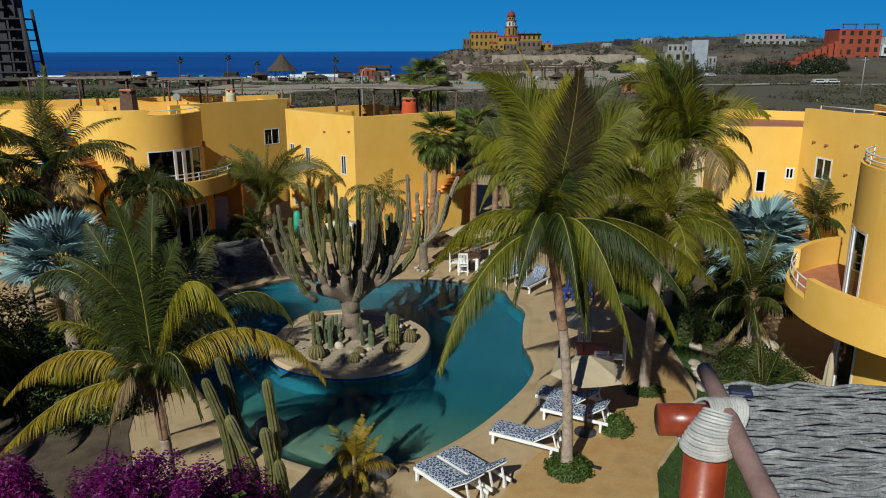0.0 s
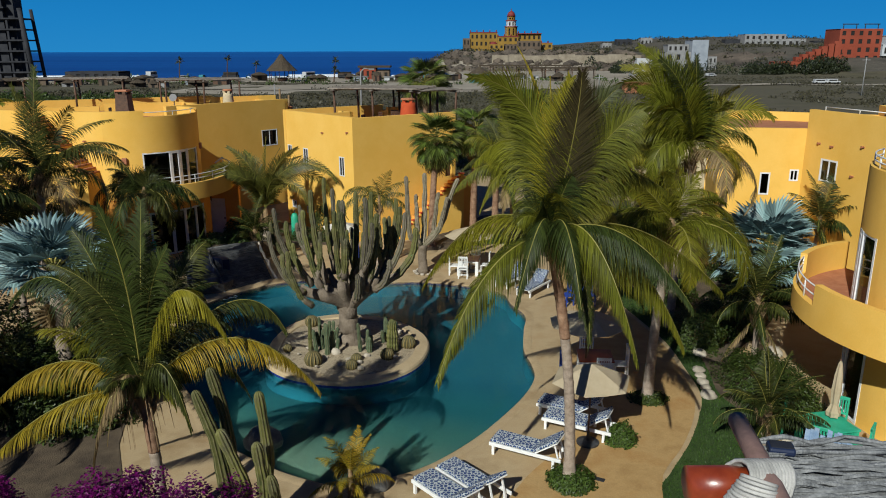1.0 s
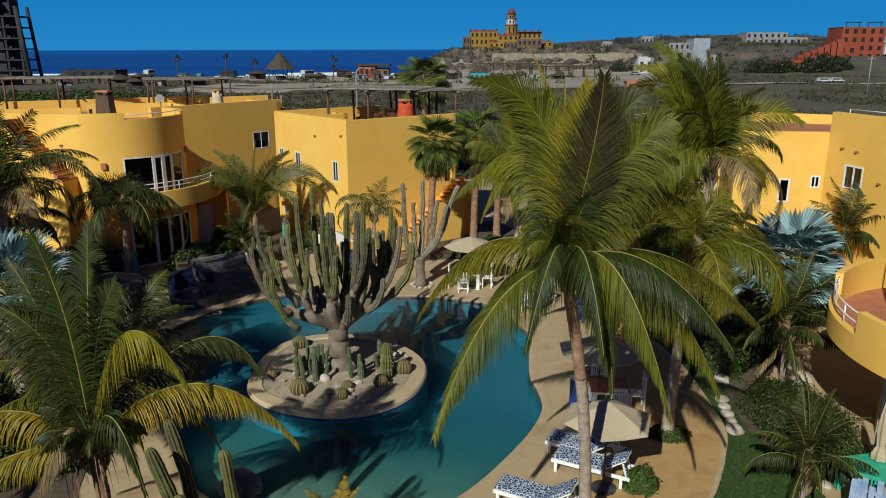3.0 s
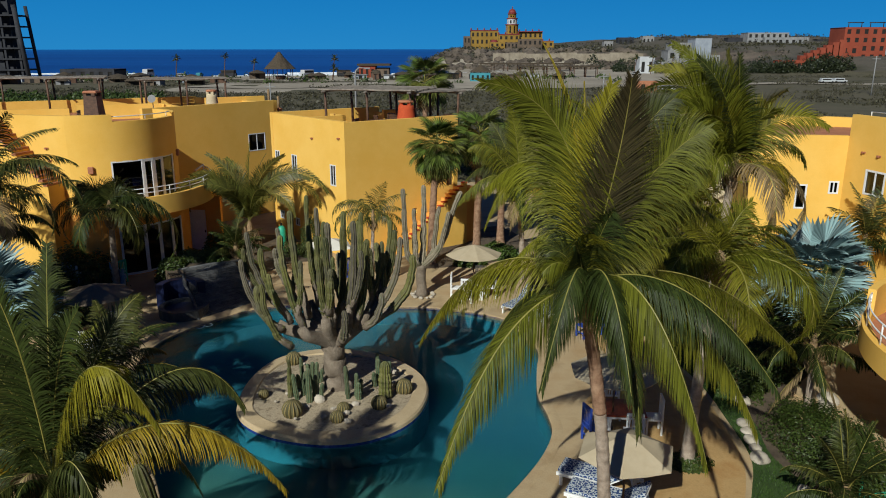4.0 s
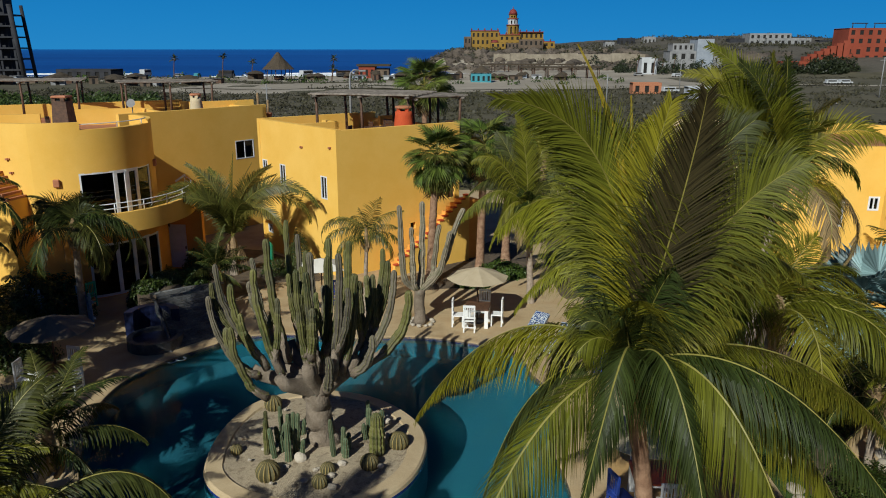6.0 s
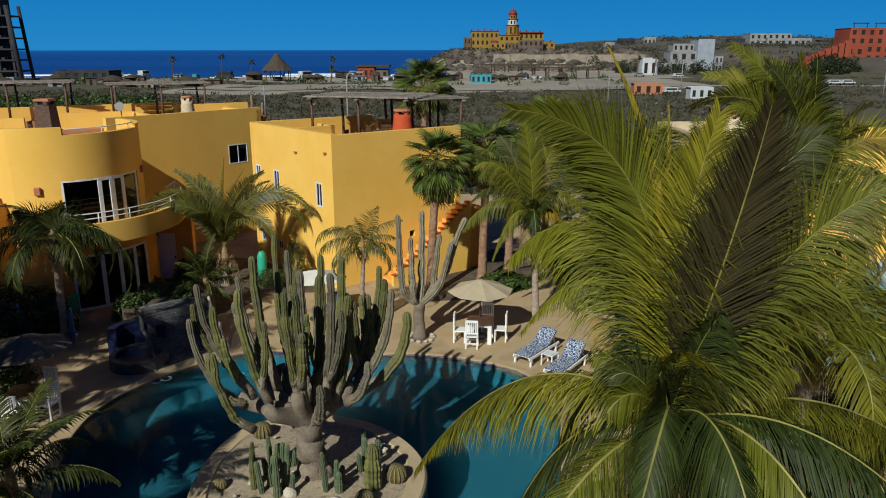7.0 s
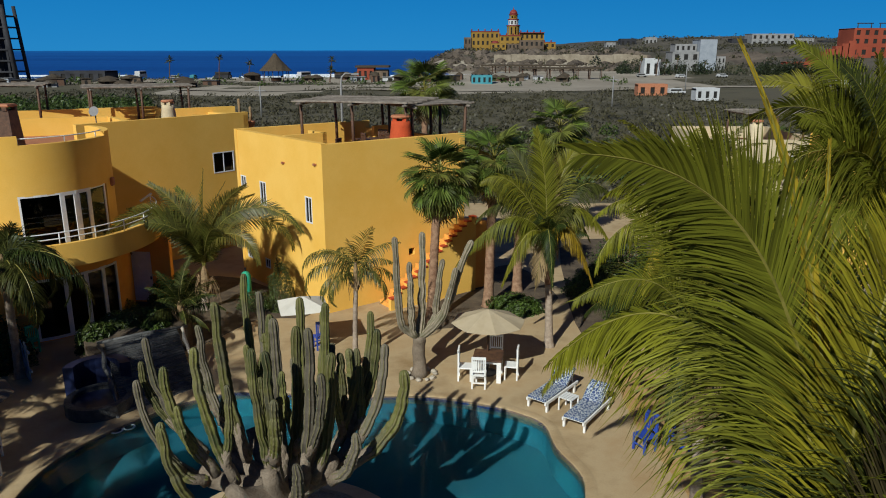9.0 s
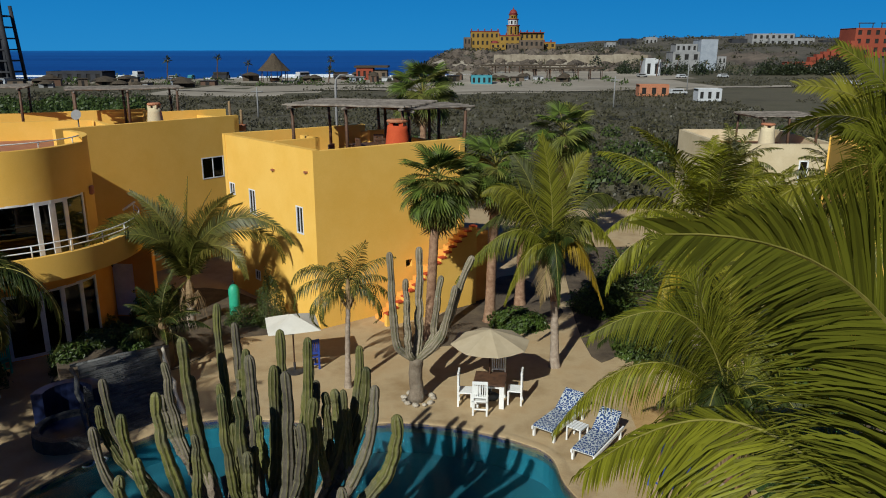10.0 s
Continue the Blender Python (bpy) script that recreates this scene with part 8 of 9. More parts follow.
    for k in range(16):
        q = k / 23
        lean = radians(58) * q ** 1.5
        c = Vector((1.585 + 0.13 * q ** 1.4, 3.375 + 0.17 * q ** 1.4, 8.415 + 0.185 * q))
        ax = Vector((0.6, 0.8, 0)) * math.sin(lean) + Vector((0, 0, 1)) * math.cos(lean)
        e1 = ax.cross(Vector((0.8, -0.6, 0))).normalized()
        e2 = ax.cross(e1)
        rr = 0.109 * (1 - 0.8 * q ** 1.3) + 0.003 * (k % 2)
        tube(bm, [c + (e1 * math.cos(a) + e2 * math.sin(a)) * rr for a in [i * math.tau / 18 for i in range(19)]], 0.0085, 5, False)
    part("rope_lashing", bm, ROPE, ob, "grey-white rope wound round the post head", True)
    bm = bmesh.new()
    for k in range(14):
        xx = 1.6 + k * 0.0125
        r = 0.092
        tube(bm, [Vector((xx + 0.06 * math.sin(a), 3.6 - 0.02 + r * 1.25 * math.cos(a), 8.43 + r * 1.15 * math.sin(a))) for a in [i * math.tau / 16 for i in range(17)]], 0.0095, 5, False)
    part("rope_lashing", bm, ROPE, ob, "pale rope wound over the beam joint", True)
    pod = thing("solar_lamp", "small dark blue solar lamp on the stick roof", "lamp", m=pose(1.66, 3.9, z + 0.05, 0, 0, -12))
    boxed("casing", -0.055, 0.055, -0.04, 0.04, 0.0, 0.035, BLUEBLACK, pod, "", None, 0.012)
    boxed("solar_cell", -0.045, 0.045, -0.03, 0.03, 0.0355, 0.038, STEEL, pod)


GREYWOOD_RED = surface("faded_red_pole", (0.20, 0.12, 0.10), (0.33, 0.20, 0.17), 4, 0.8, 40, 0.4, 0.005)
BLUEBLACK = surface("dark_blue_plastic", (0.012, 0.02, 0.05), (0.02, 0.03, 0.07), 3, 0.4, 40, 0.05, 0.002)
near_roof()
# plain walls of the house under the near terrace
nh = thing("house", "ochre stucco house below the stick-roofed terrace", "house")
for p, q in (((0.6, 3.0), (0.6, -12)), ((0.6, -12), (9.0, -12)), ((9.0, -12), (9.0, 3.0)), ((9.0, 3.0), (0.6, 3.0))):
    f_, l_ = straight(q, p)
    wall("wall", (f_, l_), -0.3, 5.6, 0.25, (), STUCCO, nh)
slab("roof", [(0.6, 3.0), (9.0, 3.0), (9.0, -12), (0.6, -12)], 5.0, 5.3, TERRACOTTA, nh)


# ---- the far country ----
def scatter(name, label, mat, spots, seed, blades=14, kind="stuff", category="scrub", big=1.0):
    """Many low shrubs as one mass: every shrub a tuft of leaf blades of its own size."""
    rng = random.Random(seed)
    verts, faces, along = [], [], []
    for x, y, r, h in spots:
        z0 = land(x, y) - 0.05
        if z0 < -2:
            z0 = -0.05
        for k in range(blades):
            a, q = rng.uniform(0, math.tau), math.sqrt(rng.random())
            c = Vector((x + r * q * math.cos(a), y + r * q * math.sin(a), z0 + h * rng.uniform(0.1, 1.0) * math.sqrt(max(0.05, 1 - q * q))))
            s = rng.uniform(0.14, 0.34) * min(r, h) * big
            n = Vector((rng.uniform(-1, 1), rng.uniform(-1, 0.4), rng.uniform(-0.2, 1))).normalized()
            t = n.orthogonal().normalized()
            u = n.cross(t)
            b = len(verts)
            verts += [c - t * s, c - u * s * 0.7, c + t * s * rng.uniform(0.7, 1.2), c + u * s * 0.7]
            along += [0.2, 0.5, 1.0, 0.5]
            faces.append((b, b + 1, b + 2, b + 3))
    ob = child(name, mesh_of(name, verts, faces, mat, None, along))
    return tagged(ob, label, category, kind=kind)


rng = random.Random(99)


def spots(n, x0, x1, y0, y1, r0, r1, h0, h1, keep=lambda x, y: True):
    out = []
    while len(out) < n:
        y = y0 * (y1 / y0) ** rng.random()
        x = rng.uniform(x0, x1) * (0.35 + 0.65 * y / y1)
        if keep(x, y):
            s = rng.random() ** 1.5
            out.append((x, y, r0 + (r1 - r0) * s, h0 + (h1 - h0) * s))
    return out


patch = lambda x, y: not (-6 < x < 80 and y > 194 + 0.75 * max(0.0, x - 22)) and not (-75 < x < -6 and y > 190 and noise.noise(Vector((x * 0.03, y * 0.05, 8))) > -0.12) and noise.noise(Vector((x * 0.022, y * 0.022, 5))) > -0.35 + 0.35 * smoothstep(150, 260, y)
scatter("scrub", "dry grey-olive desert scrub on the plain", SCRUB, spots(8500, -150, 230, 62, 300, 0.5, 1.8, 0.35, 1.1, patch), 1, 18)
scatter("scrub", "green thorn scrub behind the west house", SCRUB_GREEN, [(x, y, rng.uniform(1.2, 2.8), rng.uniform(1.6, 3.2)) for x, y in ((-0.37 * q - (1 + 42 * rng.random() ** 1.4), q) for q in (rng.uniform(64, 150) for _ in range(460)))], 2, 340, big=0.42)
scatter("scrub", "olive scrub beyond the garden wall", SCRUB_GREEN, [(rng.uniform(-6, 60), rng.uniform(63, 105), rng.uniform(0.8, 2.2), rng.uniform(0.8, 2.0)) for _ in range(110)], 3, 220, big=0.5)
scatter("scrub", "scrub and bushes on the headland and ridge", SCRUB, [(x, y, rng.uniform(1.5, 4.5), rng.uniform(1.2, 3.2)) for x, y in ((rng.uniform(-20, 380), rng.uniform(395, 660)) for _ in range(1100))], 4, 16)
scatter("scrub", "dark trees on the slope below the red house", TREE_DARK, [(rng.uniform(136, 168), rng.uniform(318, 345), rng.uniform(1.8, 4.0), rng.uniform(3.5, 7.5)) for _ in range(46)], 5, 320, big=0.5)
scatter("scrub", "low bushes along the beach huts", SCRUB_GREEN, [(rng.uniform(-140, 60), rng.uniform(235, 300), rng.uniform(1.0, 2.6), rng.uniform(0.8, 2.2)) for _ in range(120)], 6, 24)
scatter("scrub", "dark trees by the grey buildings", TREE_DARK, [(rng.uniform(75, 130), rng.uniform(330, 420), rng.uniform(2, 3.5), rng.uniform(3, 7)) for _ in range(40)], 7, 160, big=0.5)


def stones(name, label, mat, places, seed):
    rng2 = random.Random(seed)
    verts, faces = [], []
    bm = bmesh.new()
    bmesh.ops.create_icosphere(bm, subdivisions=1, radius=1)
    base = [v.co.copy() for v in bm.verts]
    fs = [[v.index for v in f.verts] for f in bm.faces]
    bm.free()
    for x, y, s in places:
        b = len(verts)
        z = land(x, y)
        for v in base:
            verts.append(Vector((x, y, z)) + Vector((v.x * s * 1.3, v.y * s, v.z * s * 0.8)) * (1 + 0.35 * noise.noise(v * 1.7 + Vector((x, y, 0)))))
        faces += [tuple(b + i for i in f) for f in fs]
    tagged(child(name, mesh_of(name, verts, faces, mat)), label, "rocks", kind="stuff")


stones("boulders", "grey-brown boulders on the headland cliff", ROCK, [(rng.uniform(-32, 110), rng.uniform(392, 450), rng.uniform(0.8, 3.2)) for _ in range(420)], 3)


def block(name, parent, x0, x1, y0, y1, z0, z1, mat, cols=0, rows=0, win=None, label="", depth=0.3, lintel=0.62):
    """A far building's body with real openings in the side towards the sea road."""
    holes = []
    if cols and rows:
        w, h = (x1 - x0) / cols, (z1 - z0) / rows
        for i in range(cols):
            for j in range(rows):
                holes.append(((i + 0.28) * w, (i + 0.72) * w, z0 + (j + 0.2) * h, z0 + (j + lintel + 0.12) * h))
    f, ln = straight((x0, y0), (x1, y0))
    wall(name, (f, ln), z0, z1, depth, holes, mat, parent, label=label)
    for hh in holes:
        bm = bmesh.new()
        ubox(bm, f, hh[0], hh[1], hh[2], hh[3], -depth * 0.95, -depth * 0.7)
        part("window", bm, win or DARKVOID, parent)
    bm = bmesh.new()
    e = 0.0
    v = [bm.verts.new(p) for p in ((x0, y0 + depth, z0), (x1, y0 + depth, z0), (x1, y1, z0), (x0, y1, z0), (x0, y0 + depth, z1), (x1, y0 + depth, z1), (x1, y1, z1), (x0, y1, z1))]
    for q in ((1, 2, 6, 5), (2, 3, 7, 6), (3, 0, 4, 7)):
        bm.faces.new([v[i] for i in q])
    part(name, bm, mat, parent)
    bm = bmesh.new()
    box(bm, x0, x1, y0 + 0.02, y1, z1 - 0.5, z1 - 0.15)
    part("roof", bm, mat, parent)


def dome(parent, x, y, z, r, h, mat, name="dome"):
    bm = bmesh.new()
    tube(bm, [(x, y, z + h * math.sin(radians(a))) for a in range(0, 91, 15)], [r * max(0.03, math.cos(radians(a))) for a in range(0, 91, 15)], 14)
    part(name, bm, mat, parent, "", True)


def hotel():
    h = thing("hotel", "grand yellow hotel with a domed tower on the headland", "hotel")
    y, b = 520, 8.2
    block("wing", h, 14.5, 33, y, y + 18, b, 22.2, HOTEL_Y, 6, 3)
    block("wing", h, 47, 63, y + 1, y + 18, b, 21.4, HOTEL_Y, 5, 3)
    block("wing", h, 63, 70.5, y - 2, y + 12, b, 15.2, HOTEL_Y, 2, 2)
    block("wing", h, 33, 47, y - 4, y + 18, b, 19.5, HOTEL_Y, 4, 3)
    block("wing", h, 27, 37, y - 9, y - 4.1, b, 14.6, HOTEL_Y, 3, 2)
    # ruined stone arcade in front
    block("arcade", h, 46, 62, y - 8, y - 5, b - 0.5, 16.8, RUIN, 5, 2)
    block("arcade", h, 34, 46, y - 7, y - 5, b - 0.5, 14.5, RUIN, 5, 2)
    # corner gallery
    block("gallery", h, 9.6, 14.4, y - 1, y + 8, b, 18.6, RUIN, 2, 2)
    # terracotta roof edges and finials
    for x0, x1, z in ((14.2, 33.2, 22.2), (46.8, 63.2, 21.4), (62.8, 70.7, 15.2), (33, 47, 19.5)):
        bm = bmesh.new()
        box(bm, x0, x1, y - 4.4 if x0 == 33 else y - 0.4, y + 18, z, z + 0.5)
        part("cornice", bm, DOME_RED, h)
        for k in range(int((x1 - x0) / 4.5) + 1):
            x = x0 + 0.4 + k * 4.4
            bm = bmesh.new()
            tube(bm, [(x, y - 0.2, z + 0.5), (x, y - 0.2, z + 1.3), (x, y - 0.2, z + 2.0)], [0.4, 0.5, 0.08], 6)
            part("finial", bm, DOME_RED, h)
    dome(h, 30.0, y - 6, 14.6, 2.6, 1.8, DOME_RED)
    # tower in three drums
    for z0, z1, r, mat in ((19.5, 26.0, 4.2, HOTEL_Y), (26.0, 30.0, 3.4, FARWHITE), (30.0, 33.0, 2.7, HOTEL_Y)):
        f, ln = arc((42.5, y + 4), r, 150, 390)
        holes = []
        for k in range(6):
            u = ln * (k + 0.5) / 6
            holes.append((u - 0.55, u + 0.55, z0 + 0.9, z1 - 0.9))
        wall("tower_drum", (f, ln), z0, z1, 0.35, holes, mat, h, 0.8)
        bm = bmesh.new()
        tube(bm, [(42.5, y + 4, z1), (42.5, y + 4, z1 + 0.45)], r + 0.5, 18)
        part("tower_cornice", bm, DOME_RED, h)
        bm = bmesh.new()
        tube(bm, [(42.5, y + 4, z0), (42.5, y + 4, z1)], r - 0.9, 12)
        part("tower_core", bm, DARKVOID, h)
    dome(h, 42.5, y + 4, 33.45, 2.7, 3.1, DOME_RED)
    bm = bmesh.new()
    tube(bm, [(42.5, y + 4, 36.4), (42.5, y + 4, 38.2)], [0.4, 0.1], 6)
    part("finial", bm, DOME_RED, h)


hotel()
wl_ = thing("retaining_wall", "long pale stone retaining wall below the hotel", "wall")
HILLWALL = surface("tan_stone_wall", (0.22, 0.18, 0.13), (0.33, 0.28, 0.21), 0.3, 0.95, 3, 0.6, 0.1)
for k in range(9):
    x = 24 + k * 9.2
    boxed("wall_bay", x, x + 9.18, 421 + 0.5 * math.sin(k), 424 + 0.5 * math.sin(k), 1.0, 8.0 + 0.35 * math.sin(k * 2), HILLWALL, wl_)


def tower_frame():
    ob = thing("unfinished_tower", "dark unfinished concrete tower block with open floors", "building")
    x1, y0 = -147.0, 262
    for k in range(9):
        z = 3.6 * k
        end = x1 + 1.3 - 0.33 * k if k < 6 else x1 - 5.2
        boxed("floor_slab", x1 - 26, end, y0, y0 + 9, z + 3.0, z + 3.5, DARKCONC, ob)
    for k in range(6):
        x = x1 - 25 + k * 4.9
        boxed("column", x, x + 0.7, y0 + 0.4, y0 + 1.1, 0, 32.5 if k < 4 else 21.5, DARKCONC, ob)
    tubed("corner_column", [(x1 + 1.9, y0 + 0.5, 0), (x1 - 0.1, y0 + 0.5, 24.6)], 0.8, DARKCONC, ob, 6)
    boxed("core", x1 - 26, x1 - 3.4, y0 + 3, y0 + 8.5, 0, 33, DARKCONC, ob)
    tubed("corner_column", [(x1 + 1.4, y0 + 8.6, 0), (x1 - 0.6, y0 + 8.6, 24.6)], 0.6, DARKCONC, ob, 6)
    boxed("core_wall", x1 - 16, x1 - 6.4, y0 + 1.3, y0 + 2.9, 0, 32.4, DARKCONC, ob)


tower_frame()

low = thing("building", "low dark flat-roofed building by the beach", "building")
block("wall", low, -136, -117, 266, 276, 0, 3.4, DARKCONC, 6, 1)


def grey_house():
    h = thing("building", "grey concrete villa with large openings and tower", "building")
    block("wall", h, 114, 128, 400, 412, -0.5, 9.6, GREYCONC, 3, 2)
    block("wall", h, 116, 127, 403, 412, 9.6, 13.4, GREYCONC, 4, 1)
    block("wall", h, 127.5, 136, 399, 412, -0.5, 15.6, BLUEGREY, 0, 0)
    block("wall", h, 136, 142, 402, 412, -0.5, 7.2, GREYCONC, 3, 2)
    block("wall", h, 109, 114, 399, 410, -1, 4.4, GREYCONC, 2, 1)


BLUEGREY = surface("blue_grey_render", (0.24, 0.27, 0.31), (0.32, 0.35, 0.39), 0.3, 0.9, 3, 0.2, 0.05)
grey_house()
h = thing("building", "small white cube house with palms", "building")
block("wall", h, 82, 88.5, 330, 338, -1, 7.0, FARWHITE, 2, 1)


def red_house():
    h = thing("building", "terracotta-red stepped villa with roof frames", "building")
    block("wall", h, 181.7, 201.5, 356, 370, 5.0, 19.9, FARRED, 5, 4)
    block("wall", h, 173.5, 186, 350, 355.9, 3.5, 11.6, FARRED, 3, 2)
    for k in range(7):
        boxed("stair_wall", 158 + k * 2.8, 161.2 + k * 2.8, 346, 349, 1.0, 7.4 + 1.15 * k, FARRED, h)
    block("wall", h, 146, 160, 341, 346, 0.3, 5.4, FARRED, 5, 1)
    for x in (184, 194):
        for a in (0, 6):
            tubed("roof_post", [(x + a, 358, 19.9), (x + a, 358, 22.0)], 0.2, DARKCONC, h, 6)
        tubed("roof_beam", [(x - 0.5, 358, 22.0), (x + 6.8, 358, 22.0)], 0.25, DARKCONC, h, 6)


red_house()
h = thing("building", "white two-storey house on the ridge", "building")
block("wall", h, 216, 236, 380, 392, 7.5, 13.0, FARWHITE, 5, 1)
block("wall", h, 219, 240, 382, 392, 13.0, 17.4, FARWHITE, 5, 1)
h = thing("building", "wide grey villa on the ridge", "building")
block("wall", h, 217, 247, 560, 574, 13.0, 21.8, GREYCONC, 7, 2)
block("wall", h, 228, 256, 556, 560, 12.0, 18.4, GREYCONC, 6, 1)
h = thing("building", "green-grey shed on the ridge", "building")
block("wall", h, 205, 216, 566, 574, 12.5, 18.3, DARKCONC, 0, 0)
for k, (x, y, w, z0, z1) in enumerate(((132, 600, 12, 14, 19), (150, 596, 9, 15, 20), (168, 602, 10, 16, 19.5), (262, 590, 14, 15, 19), (280, 585, 10, 14, 17.5), (118, 585, 7, 11, 16))):
    h = thing("building", "small grey house on the far ridge", "building")
    block("wall", h, x, x + w, y, y + 8, z0 - 3, z1, GREYCONC if k % 2 else DARKCONC, 3, 1)


def palapa(x, y, r, eave, apex, label):
    ob = thing("palapa", label, "thatched hut", m=Matrix.Translation((x, y, 0)))
    for k in range(8):
        a = k * math.tau / 8
        tubed("post", [(r * 0.8 * math.cos(a), r * 0.8 * math.sin(a), -0.2), (r * 0.8 * math.cos(a), r * 0.8 * math.sin(a), eave + 0.4)], 0.14, DARKWOOD, ob, 6)
    bm = bmesh.new()
    rg = random.Random(int(x * 10))
    tube(bm, [(0, 0, eave), (0, 0, eave + (apex - eave) * 0.35), (0, 0, eave + (apex - eave) * 0.7), (0, 0, apex)], [r, r * 0.62, r * 0.3, r * 0.08], 18, True, 0.06, rg)
    part("thatch", bm, THATCH, ob)
    tubed("table_bar", [(0, 0, 0), (0, 0, 1.1)], r * 0.3, DARKWOOD, ob, 10)


palapa(-60.3, 272, 5.6, 3.4, 9.2, "tall conical thatched palapa on the beach")
palapa(10.5, 256, 3.9, 2.9, 5.2, "thatched kiosk hut with turquoise walls")
h = thing("kiosk", "turquoise painted beach kiosk", "kiosk")
block("wall", h, 7.0, 13.6, 252.5, 258, -0.3, 2.6, TEALPAINT, 4, 1)
h = thing("shack", "rust-red beach shack with thatched roof", "shack")
block("wall", h, -33.5, -27.5, 284, 291, -0.3, 4.2, FARRED, 3, 1)
block("wall", h, -27.5, -22.5, 285, 291, -0.3, 3.4, RUIN, 2, 1)
boxed("thatch_roof", -34.2, -22, 283.5, 291.5, 4.2, 4.9, THATCH, h)
# thatched shelters at the foot of the headland
for k in range(7):
    x = 18 + k * 6.4
    h = thing("beach_shelter", "open brown thatched beach shelter", "shelter", "beach shelters", Matrix.Translation((x, 372 + 2 * math.sin(k * 2), 0.2)))
    for a in (-2.4, 2.4):
        for b in (-1.5, 1.5):
            tubed("post", [(a, b, -0.5), (a, b, 2.8)], 0.13, DARKWOOD, h, 5)
    boxed("thatch_roof", -3.2, 3.2, -2.2, 2.2, 2.8, 3.5, THATCH, h)
for k in range(6):
    x = 30 + k * 5.2
    h = thing("beach_shelter", "dark stick-walled beach shelter", "shelter", "beach shelters", Matrix.Translation((x, 300 + 3 * math.sin(k * 3), 0.0)))
    for a in (-2.2, 2.2):
        for b in (-1.5, 1.5):
            tubed("post", [(a, b, -0.5), (a, b, 3.4)], 0.15, DARKWOOD, h, 5)
    boxed("thatch_roof", -2.9, 2.9, -2.2, 2.2, 3.4, 4.0, THATCH, h)


def van(name, label, category, x, y, a, size, mat, group=""):
    l, w, hh = size
    ob = thing(name, label, category, group, pose(x, y, land(x, y) - 0.02 if land(x, y) > -2 else 0, 0, 0, a))
    bm = bmesh.new()
    box(bm, -l / 2, l / 2, -w / 2, w / 2, 0.45, hh * 0.58, None, 0.08)
    box(bm, -l * 0.42, l * (0.3 if category == "car" else 0.46), -w * 0.46, w * 0.46, hh * 0.57, hh, None, 0.1)
    part("body", bm, mat, ob)
    boxed("side_window", -l * 0.36, l * (0.24 if category == "car" else 0.4), -w * 0.475, w * 0.475, hh * 0.63, hh * 0.88, DARKVOID, ob)
    for sx in (-l * 0.32, l * 0.32):
        for sy in (-w / 2 + 0.08, w / 2 - 0.08):
            tubed("wheel", [(sx, sy - 0.1, 0.34), (sx, sy + 0.1, 0.34)], 0.34, DARKVOID, ob, 10)
    return ob


cols = (FARWHITE, GREYCONC, TEALPAINT, DARKCONC, GREYCONC, RUIN, FARWHITE, DARKCONC)
for k in range(0, 26, 2):
    x = -118 + k * 5.4 + rng.uniform(-1.5, 1.5)
    if -66 < x < -54 or -35 < x < -21:
        continue
    big = k % 3 == 0
    van("camper_van" if big else "car", "camper van parked behind the beach" if big else "car parked behind the beach", "van" if big else "car", x, 296 + rng.uniform(-10, 10), rng.uniform(-30, 30) + (0 if k % 4 else 70), (6.2, 2.2, 2.8) if big else (4.3, 1.8, 1.5), cols[k // 2 % 8], "beach vehicles")
for x, y, a, c in ((116.6, 237, 0, FARWHITE), (53.6, 190, 10, FARWHITE), (104, 300, 20, FARWHITE), (78, 318, 0, GREYCONC), (92, 312, 20, FARWHITE), (121, 238, 5, FARWHITE), (140, 236, 0, FARWHITE)):
    van("car", "white car parked on the sandy flat" if c is FARWHITE else "car parked on the sandy flat", "car", x, y, a, (4.4, 1.8, 1.5), c, "far cars")
h = thing("site_cabin", "white site cabin with a dark doorway", "cabin")
block("wall", h, 50.4, 55.2, 165.5, 168.5, 0.25, 2.75, FARWHITE, 3, 1)
h = thing("shipping_container", "orange-brown container on the plain", "container")
block("wall", h, 43.4, 50.2, 185, 188.2, 0.0, 2.7, TERRACOTTA, 3, 1)
rb = random.Random(41)
for k in range(54):
    x = -150 + 3.6 * k + rb.uniform(-1.5, 1.5)
    y, w, hgt = rb.uniform(266, 300) - (46 if x < -70 else 0), rb.uniform(2.2, 6.0), rb.uniform(1.3, 2.3)
    if -67 < x < -53:
        continue
    h = thing("beach_hut", "small weathered hut with a shaggy thatched roof" if k % 3 else "small flat-roofed beach hut", "hut", "beach huts", pose(x, y, max(land(x, y), -0.3) - 0.1, 0, 0, rb.uniform(-25, 25)))
    mat = rb.choice((DARKWOOD, THATCH, THATCH, RUIN, RUIN, GREYCONC, BLUEGREY, DARKWOOD, FARWHITE if k % 3 == 0 else THATCH))
    boxed("wall", -w / 2, w / 2, -1.2, 1.2, 0, hgt, mat, h)
    boxed("doorway", -w * 0.15, w * 0.12, -1.26, -1.18, 0.0, hgt * 0.8, DARKVOID, h)
    if k % 3:
        bm = bmesh.new()
        tube(bm, [(0, 0, hgt - 0.15), (0, 0, hgt + 0.4), (0, 0, hgt + 0.9)], [w * 0.66, w * 0.4, w * 0.06], 7, True, 0.12, rb)
        part("thatch_roof", bm, THATCH, h)
    else:
        boxed("roof", -w * 0.56, w * 0.56, -1.5, 1.4, hgt, hgt + 0.18, rb.choice((THATCH, DARKCONC, GREYCONC)), h)
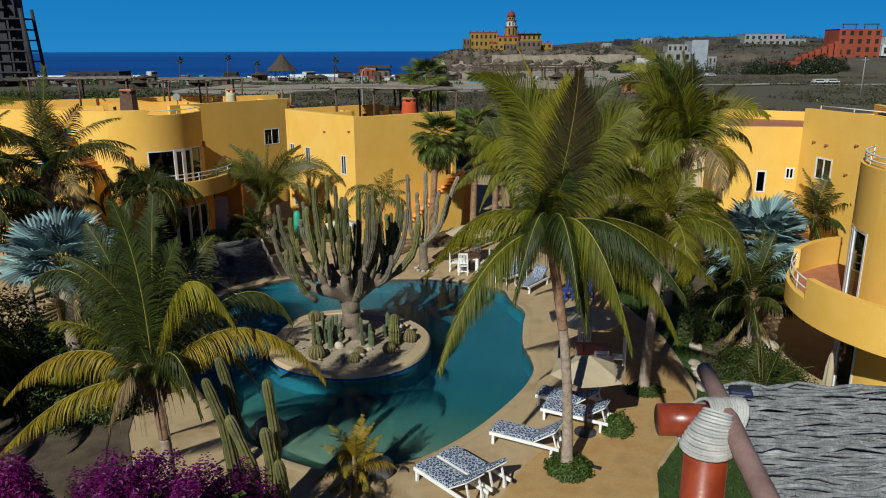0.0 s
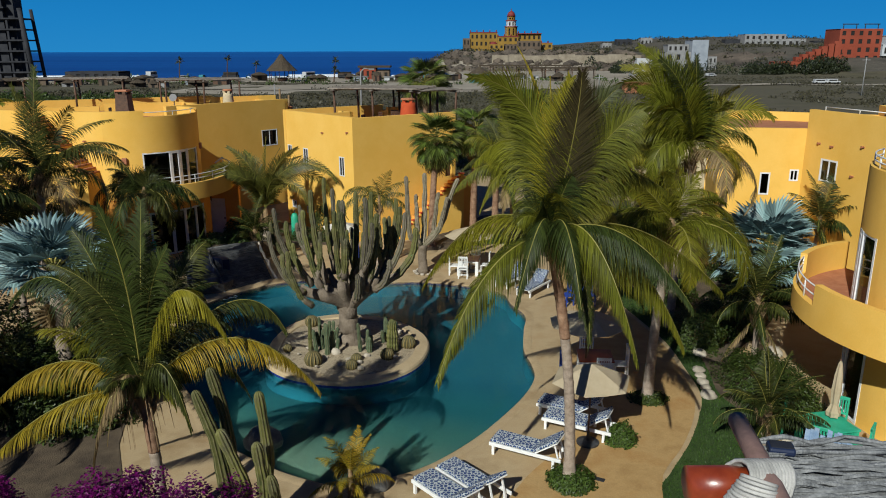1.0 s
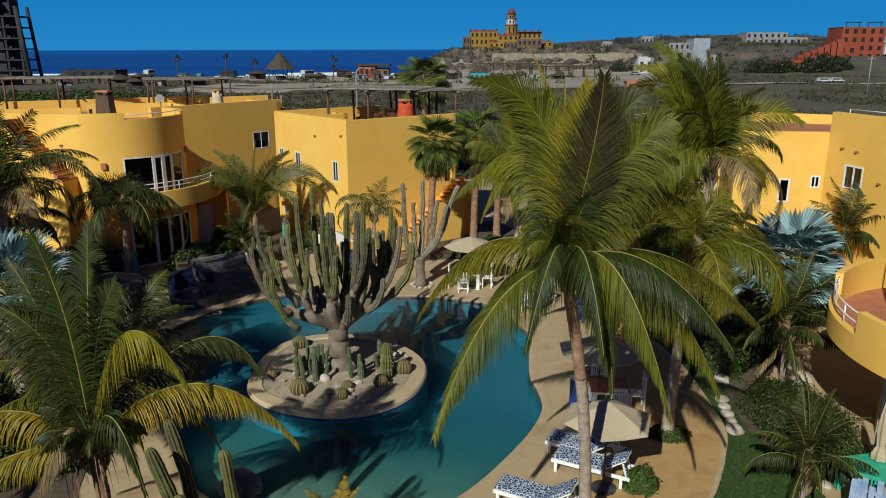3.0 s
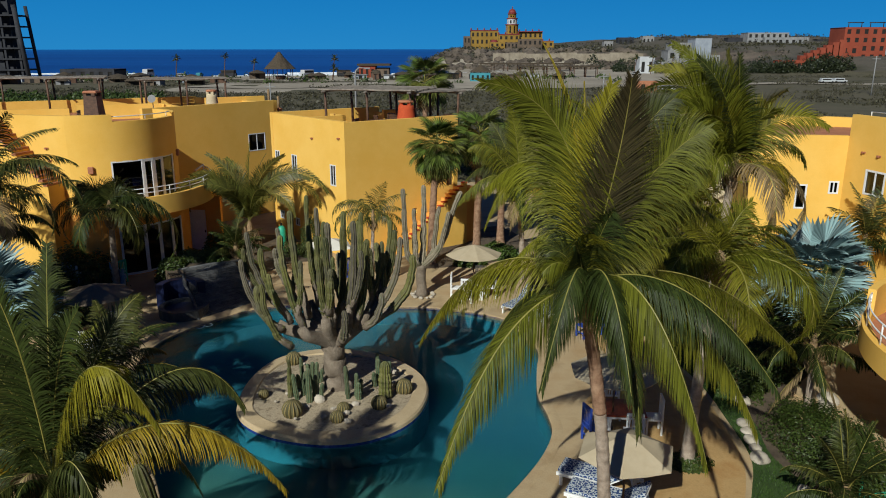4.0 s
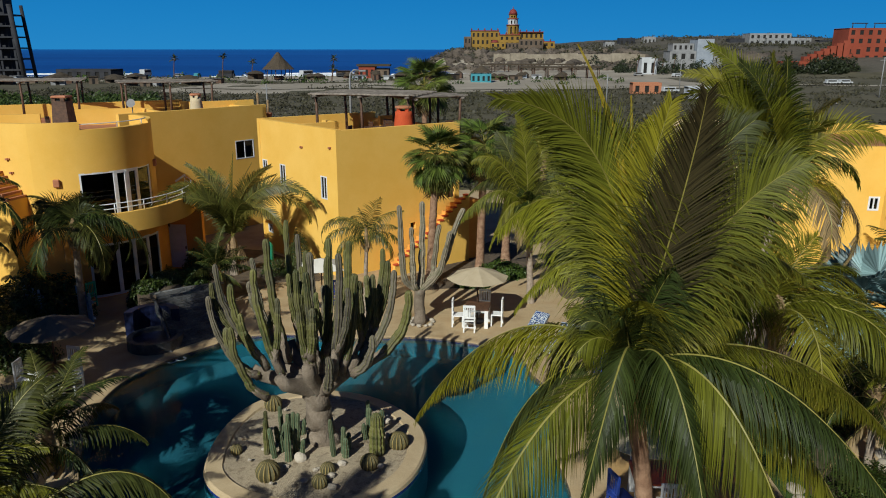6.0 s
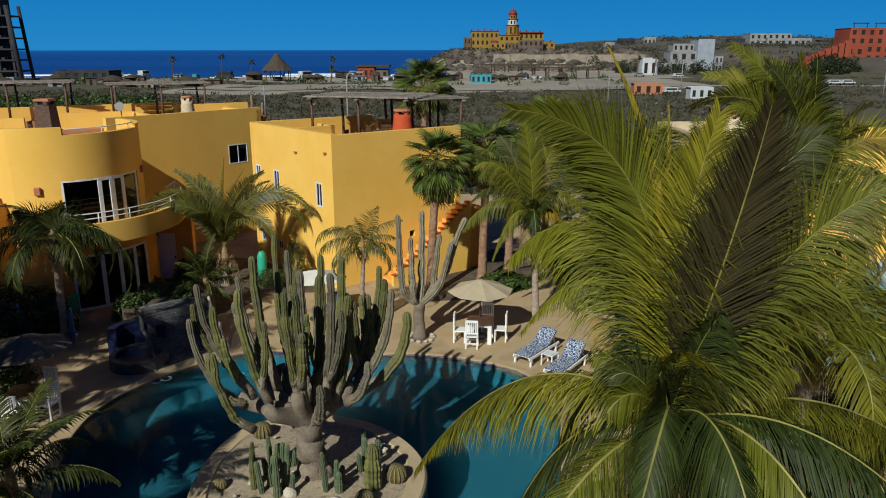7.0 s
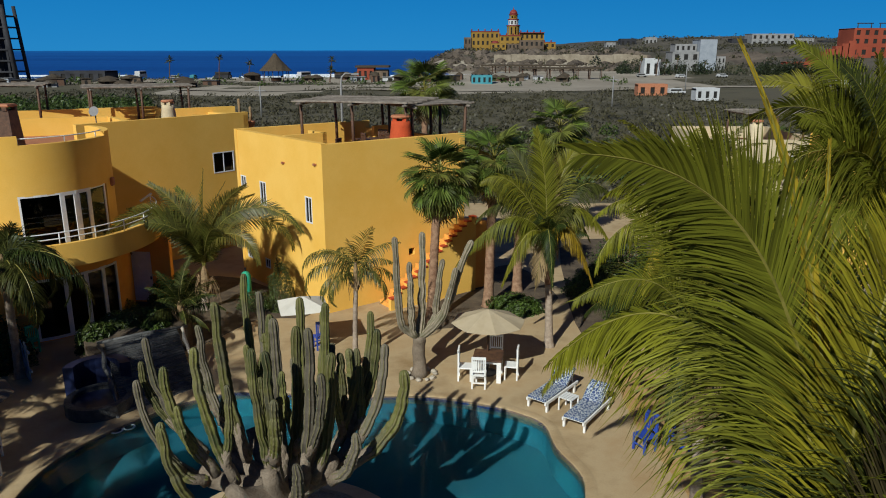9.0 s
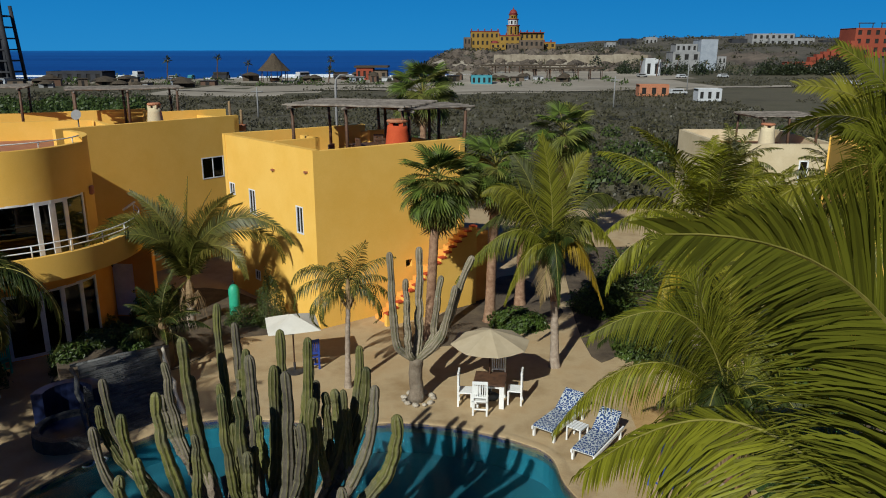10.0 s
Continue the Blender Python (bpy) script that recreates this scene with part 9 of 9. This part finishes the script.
for k, (x, y, hgt) in enumerate(((-104, 290, 8.5), (-84, 285, 9.5), (-75, 292, 7.5), (-45, 296, 8.5), (-40, 262, 5.5), (86, 326, 9), (92, 335, 7), (81, 334, 8), (114, 392, 8), (-2, 300, 5), (128, 392, 6))):
    feather_palm("palm", "wind-blown palm by the beach", (x, y, land(x, y) - 0.1), (x + 0.6, y, land(x, y) + hgt - 2), "tiny", (("up", 3), ("high", 3), ("mid", 4), ("low", 3)), 60 + k, 0.2, 0.14, DARKWOOD, 0.3, 4, 1.0, k * 40)
for x, y, hh in ((96, 175, 9), (59, 200, 8), (30, 150, 6), (-30, 130, 5)):
    ob = thing("utility_pole", "grey utility pole with a short crossarm", "pole", m=Matrix.Translation((x, y, -0.3)))
    tubed("pole", [(0, 0, 0), (0, 0, hh)], [0.14, 0.1], GREYCONC, ob, 8)
    boxed("crossarm", -0.9, 0.9, -0.06, 0.06, hh - 0.7, hh - 0.58, GREYCONC, ob)
# sandy tracks across the plain
for k, (pts, w) in enumerate(((((-70, 205), (-20, 212), (30, 205), (80, 225), (150, 232), (260, 240)), 4.0),)):
    line = [Vector((*p, 0)) for p in pts]
    v, f = [], []
    fine = []
    for a, b in zip(line, line[1:]):
        for i in range(12):
            fine.append(a.lerp(b, i / 12))
    for i, p in enumerate(fine):
        for s in (-1, 1):
            q = p + Vector((0, s * w, 0))
            v.append((q.x, q.y, max(land(q.x, q.y), land(p.x, p.y)) + 0.12))
    f = [(2 * i, 2 * i + 2, 2 * i + 3, 2 * i + 1) for i in range(len(fine) - 1)]
    tagged(child("road_track", mesh_of("road_track", v, f, BEACH)), "pale sandy track across the scrub plain", "track", kind="structure")

# grass blades on the lawn nearest the path
gr = random.Random(12)
verts, faces, along = [], [], []
poly = [(p.x, p.y) for p in lawn_line]


def inside(x, y):
    c = False
    for (x0, y0), (x1, y1) in zip(poly, poly[1:] + poly[:1]):
        if (y0 > y) != (y1 > y) and x < (x1 - x0) * (y - y0) / (y1 - y0) + x0:
            c = not c
    return c


while len(faces) < 15000:
    x, y = gr.uniform(5.1, 9.4), gr.uniform(15, 31)
    if not inside(x, y):
        continue
    a, hgt, w = gr.uniform(0, math.tau), gr.uniform(0.03, 0.07), 0.012
    b = len(verts)
    verts += [(x - w * math.cos(a), y - w * math.sin(a), 0.029), (x + w * math.cos(a), y + w * math.sin(a), 0.029), (x + gr.uniform(-0.03, 0.03), y + gr.uniform(-0.03, 0.03), 0.03 + hgt)]
    along += [0.1, 0.1, 1.0]
    faces.append((b, b + 1, b + 2))
tagged(child("grass", mesh_of("grass", verts, faces, BLADE, None, along)), "short green lawn grass", "grass", kind="stuff")
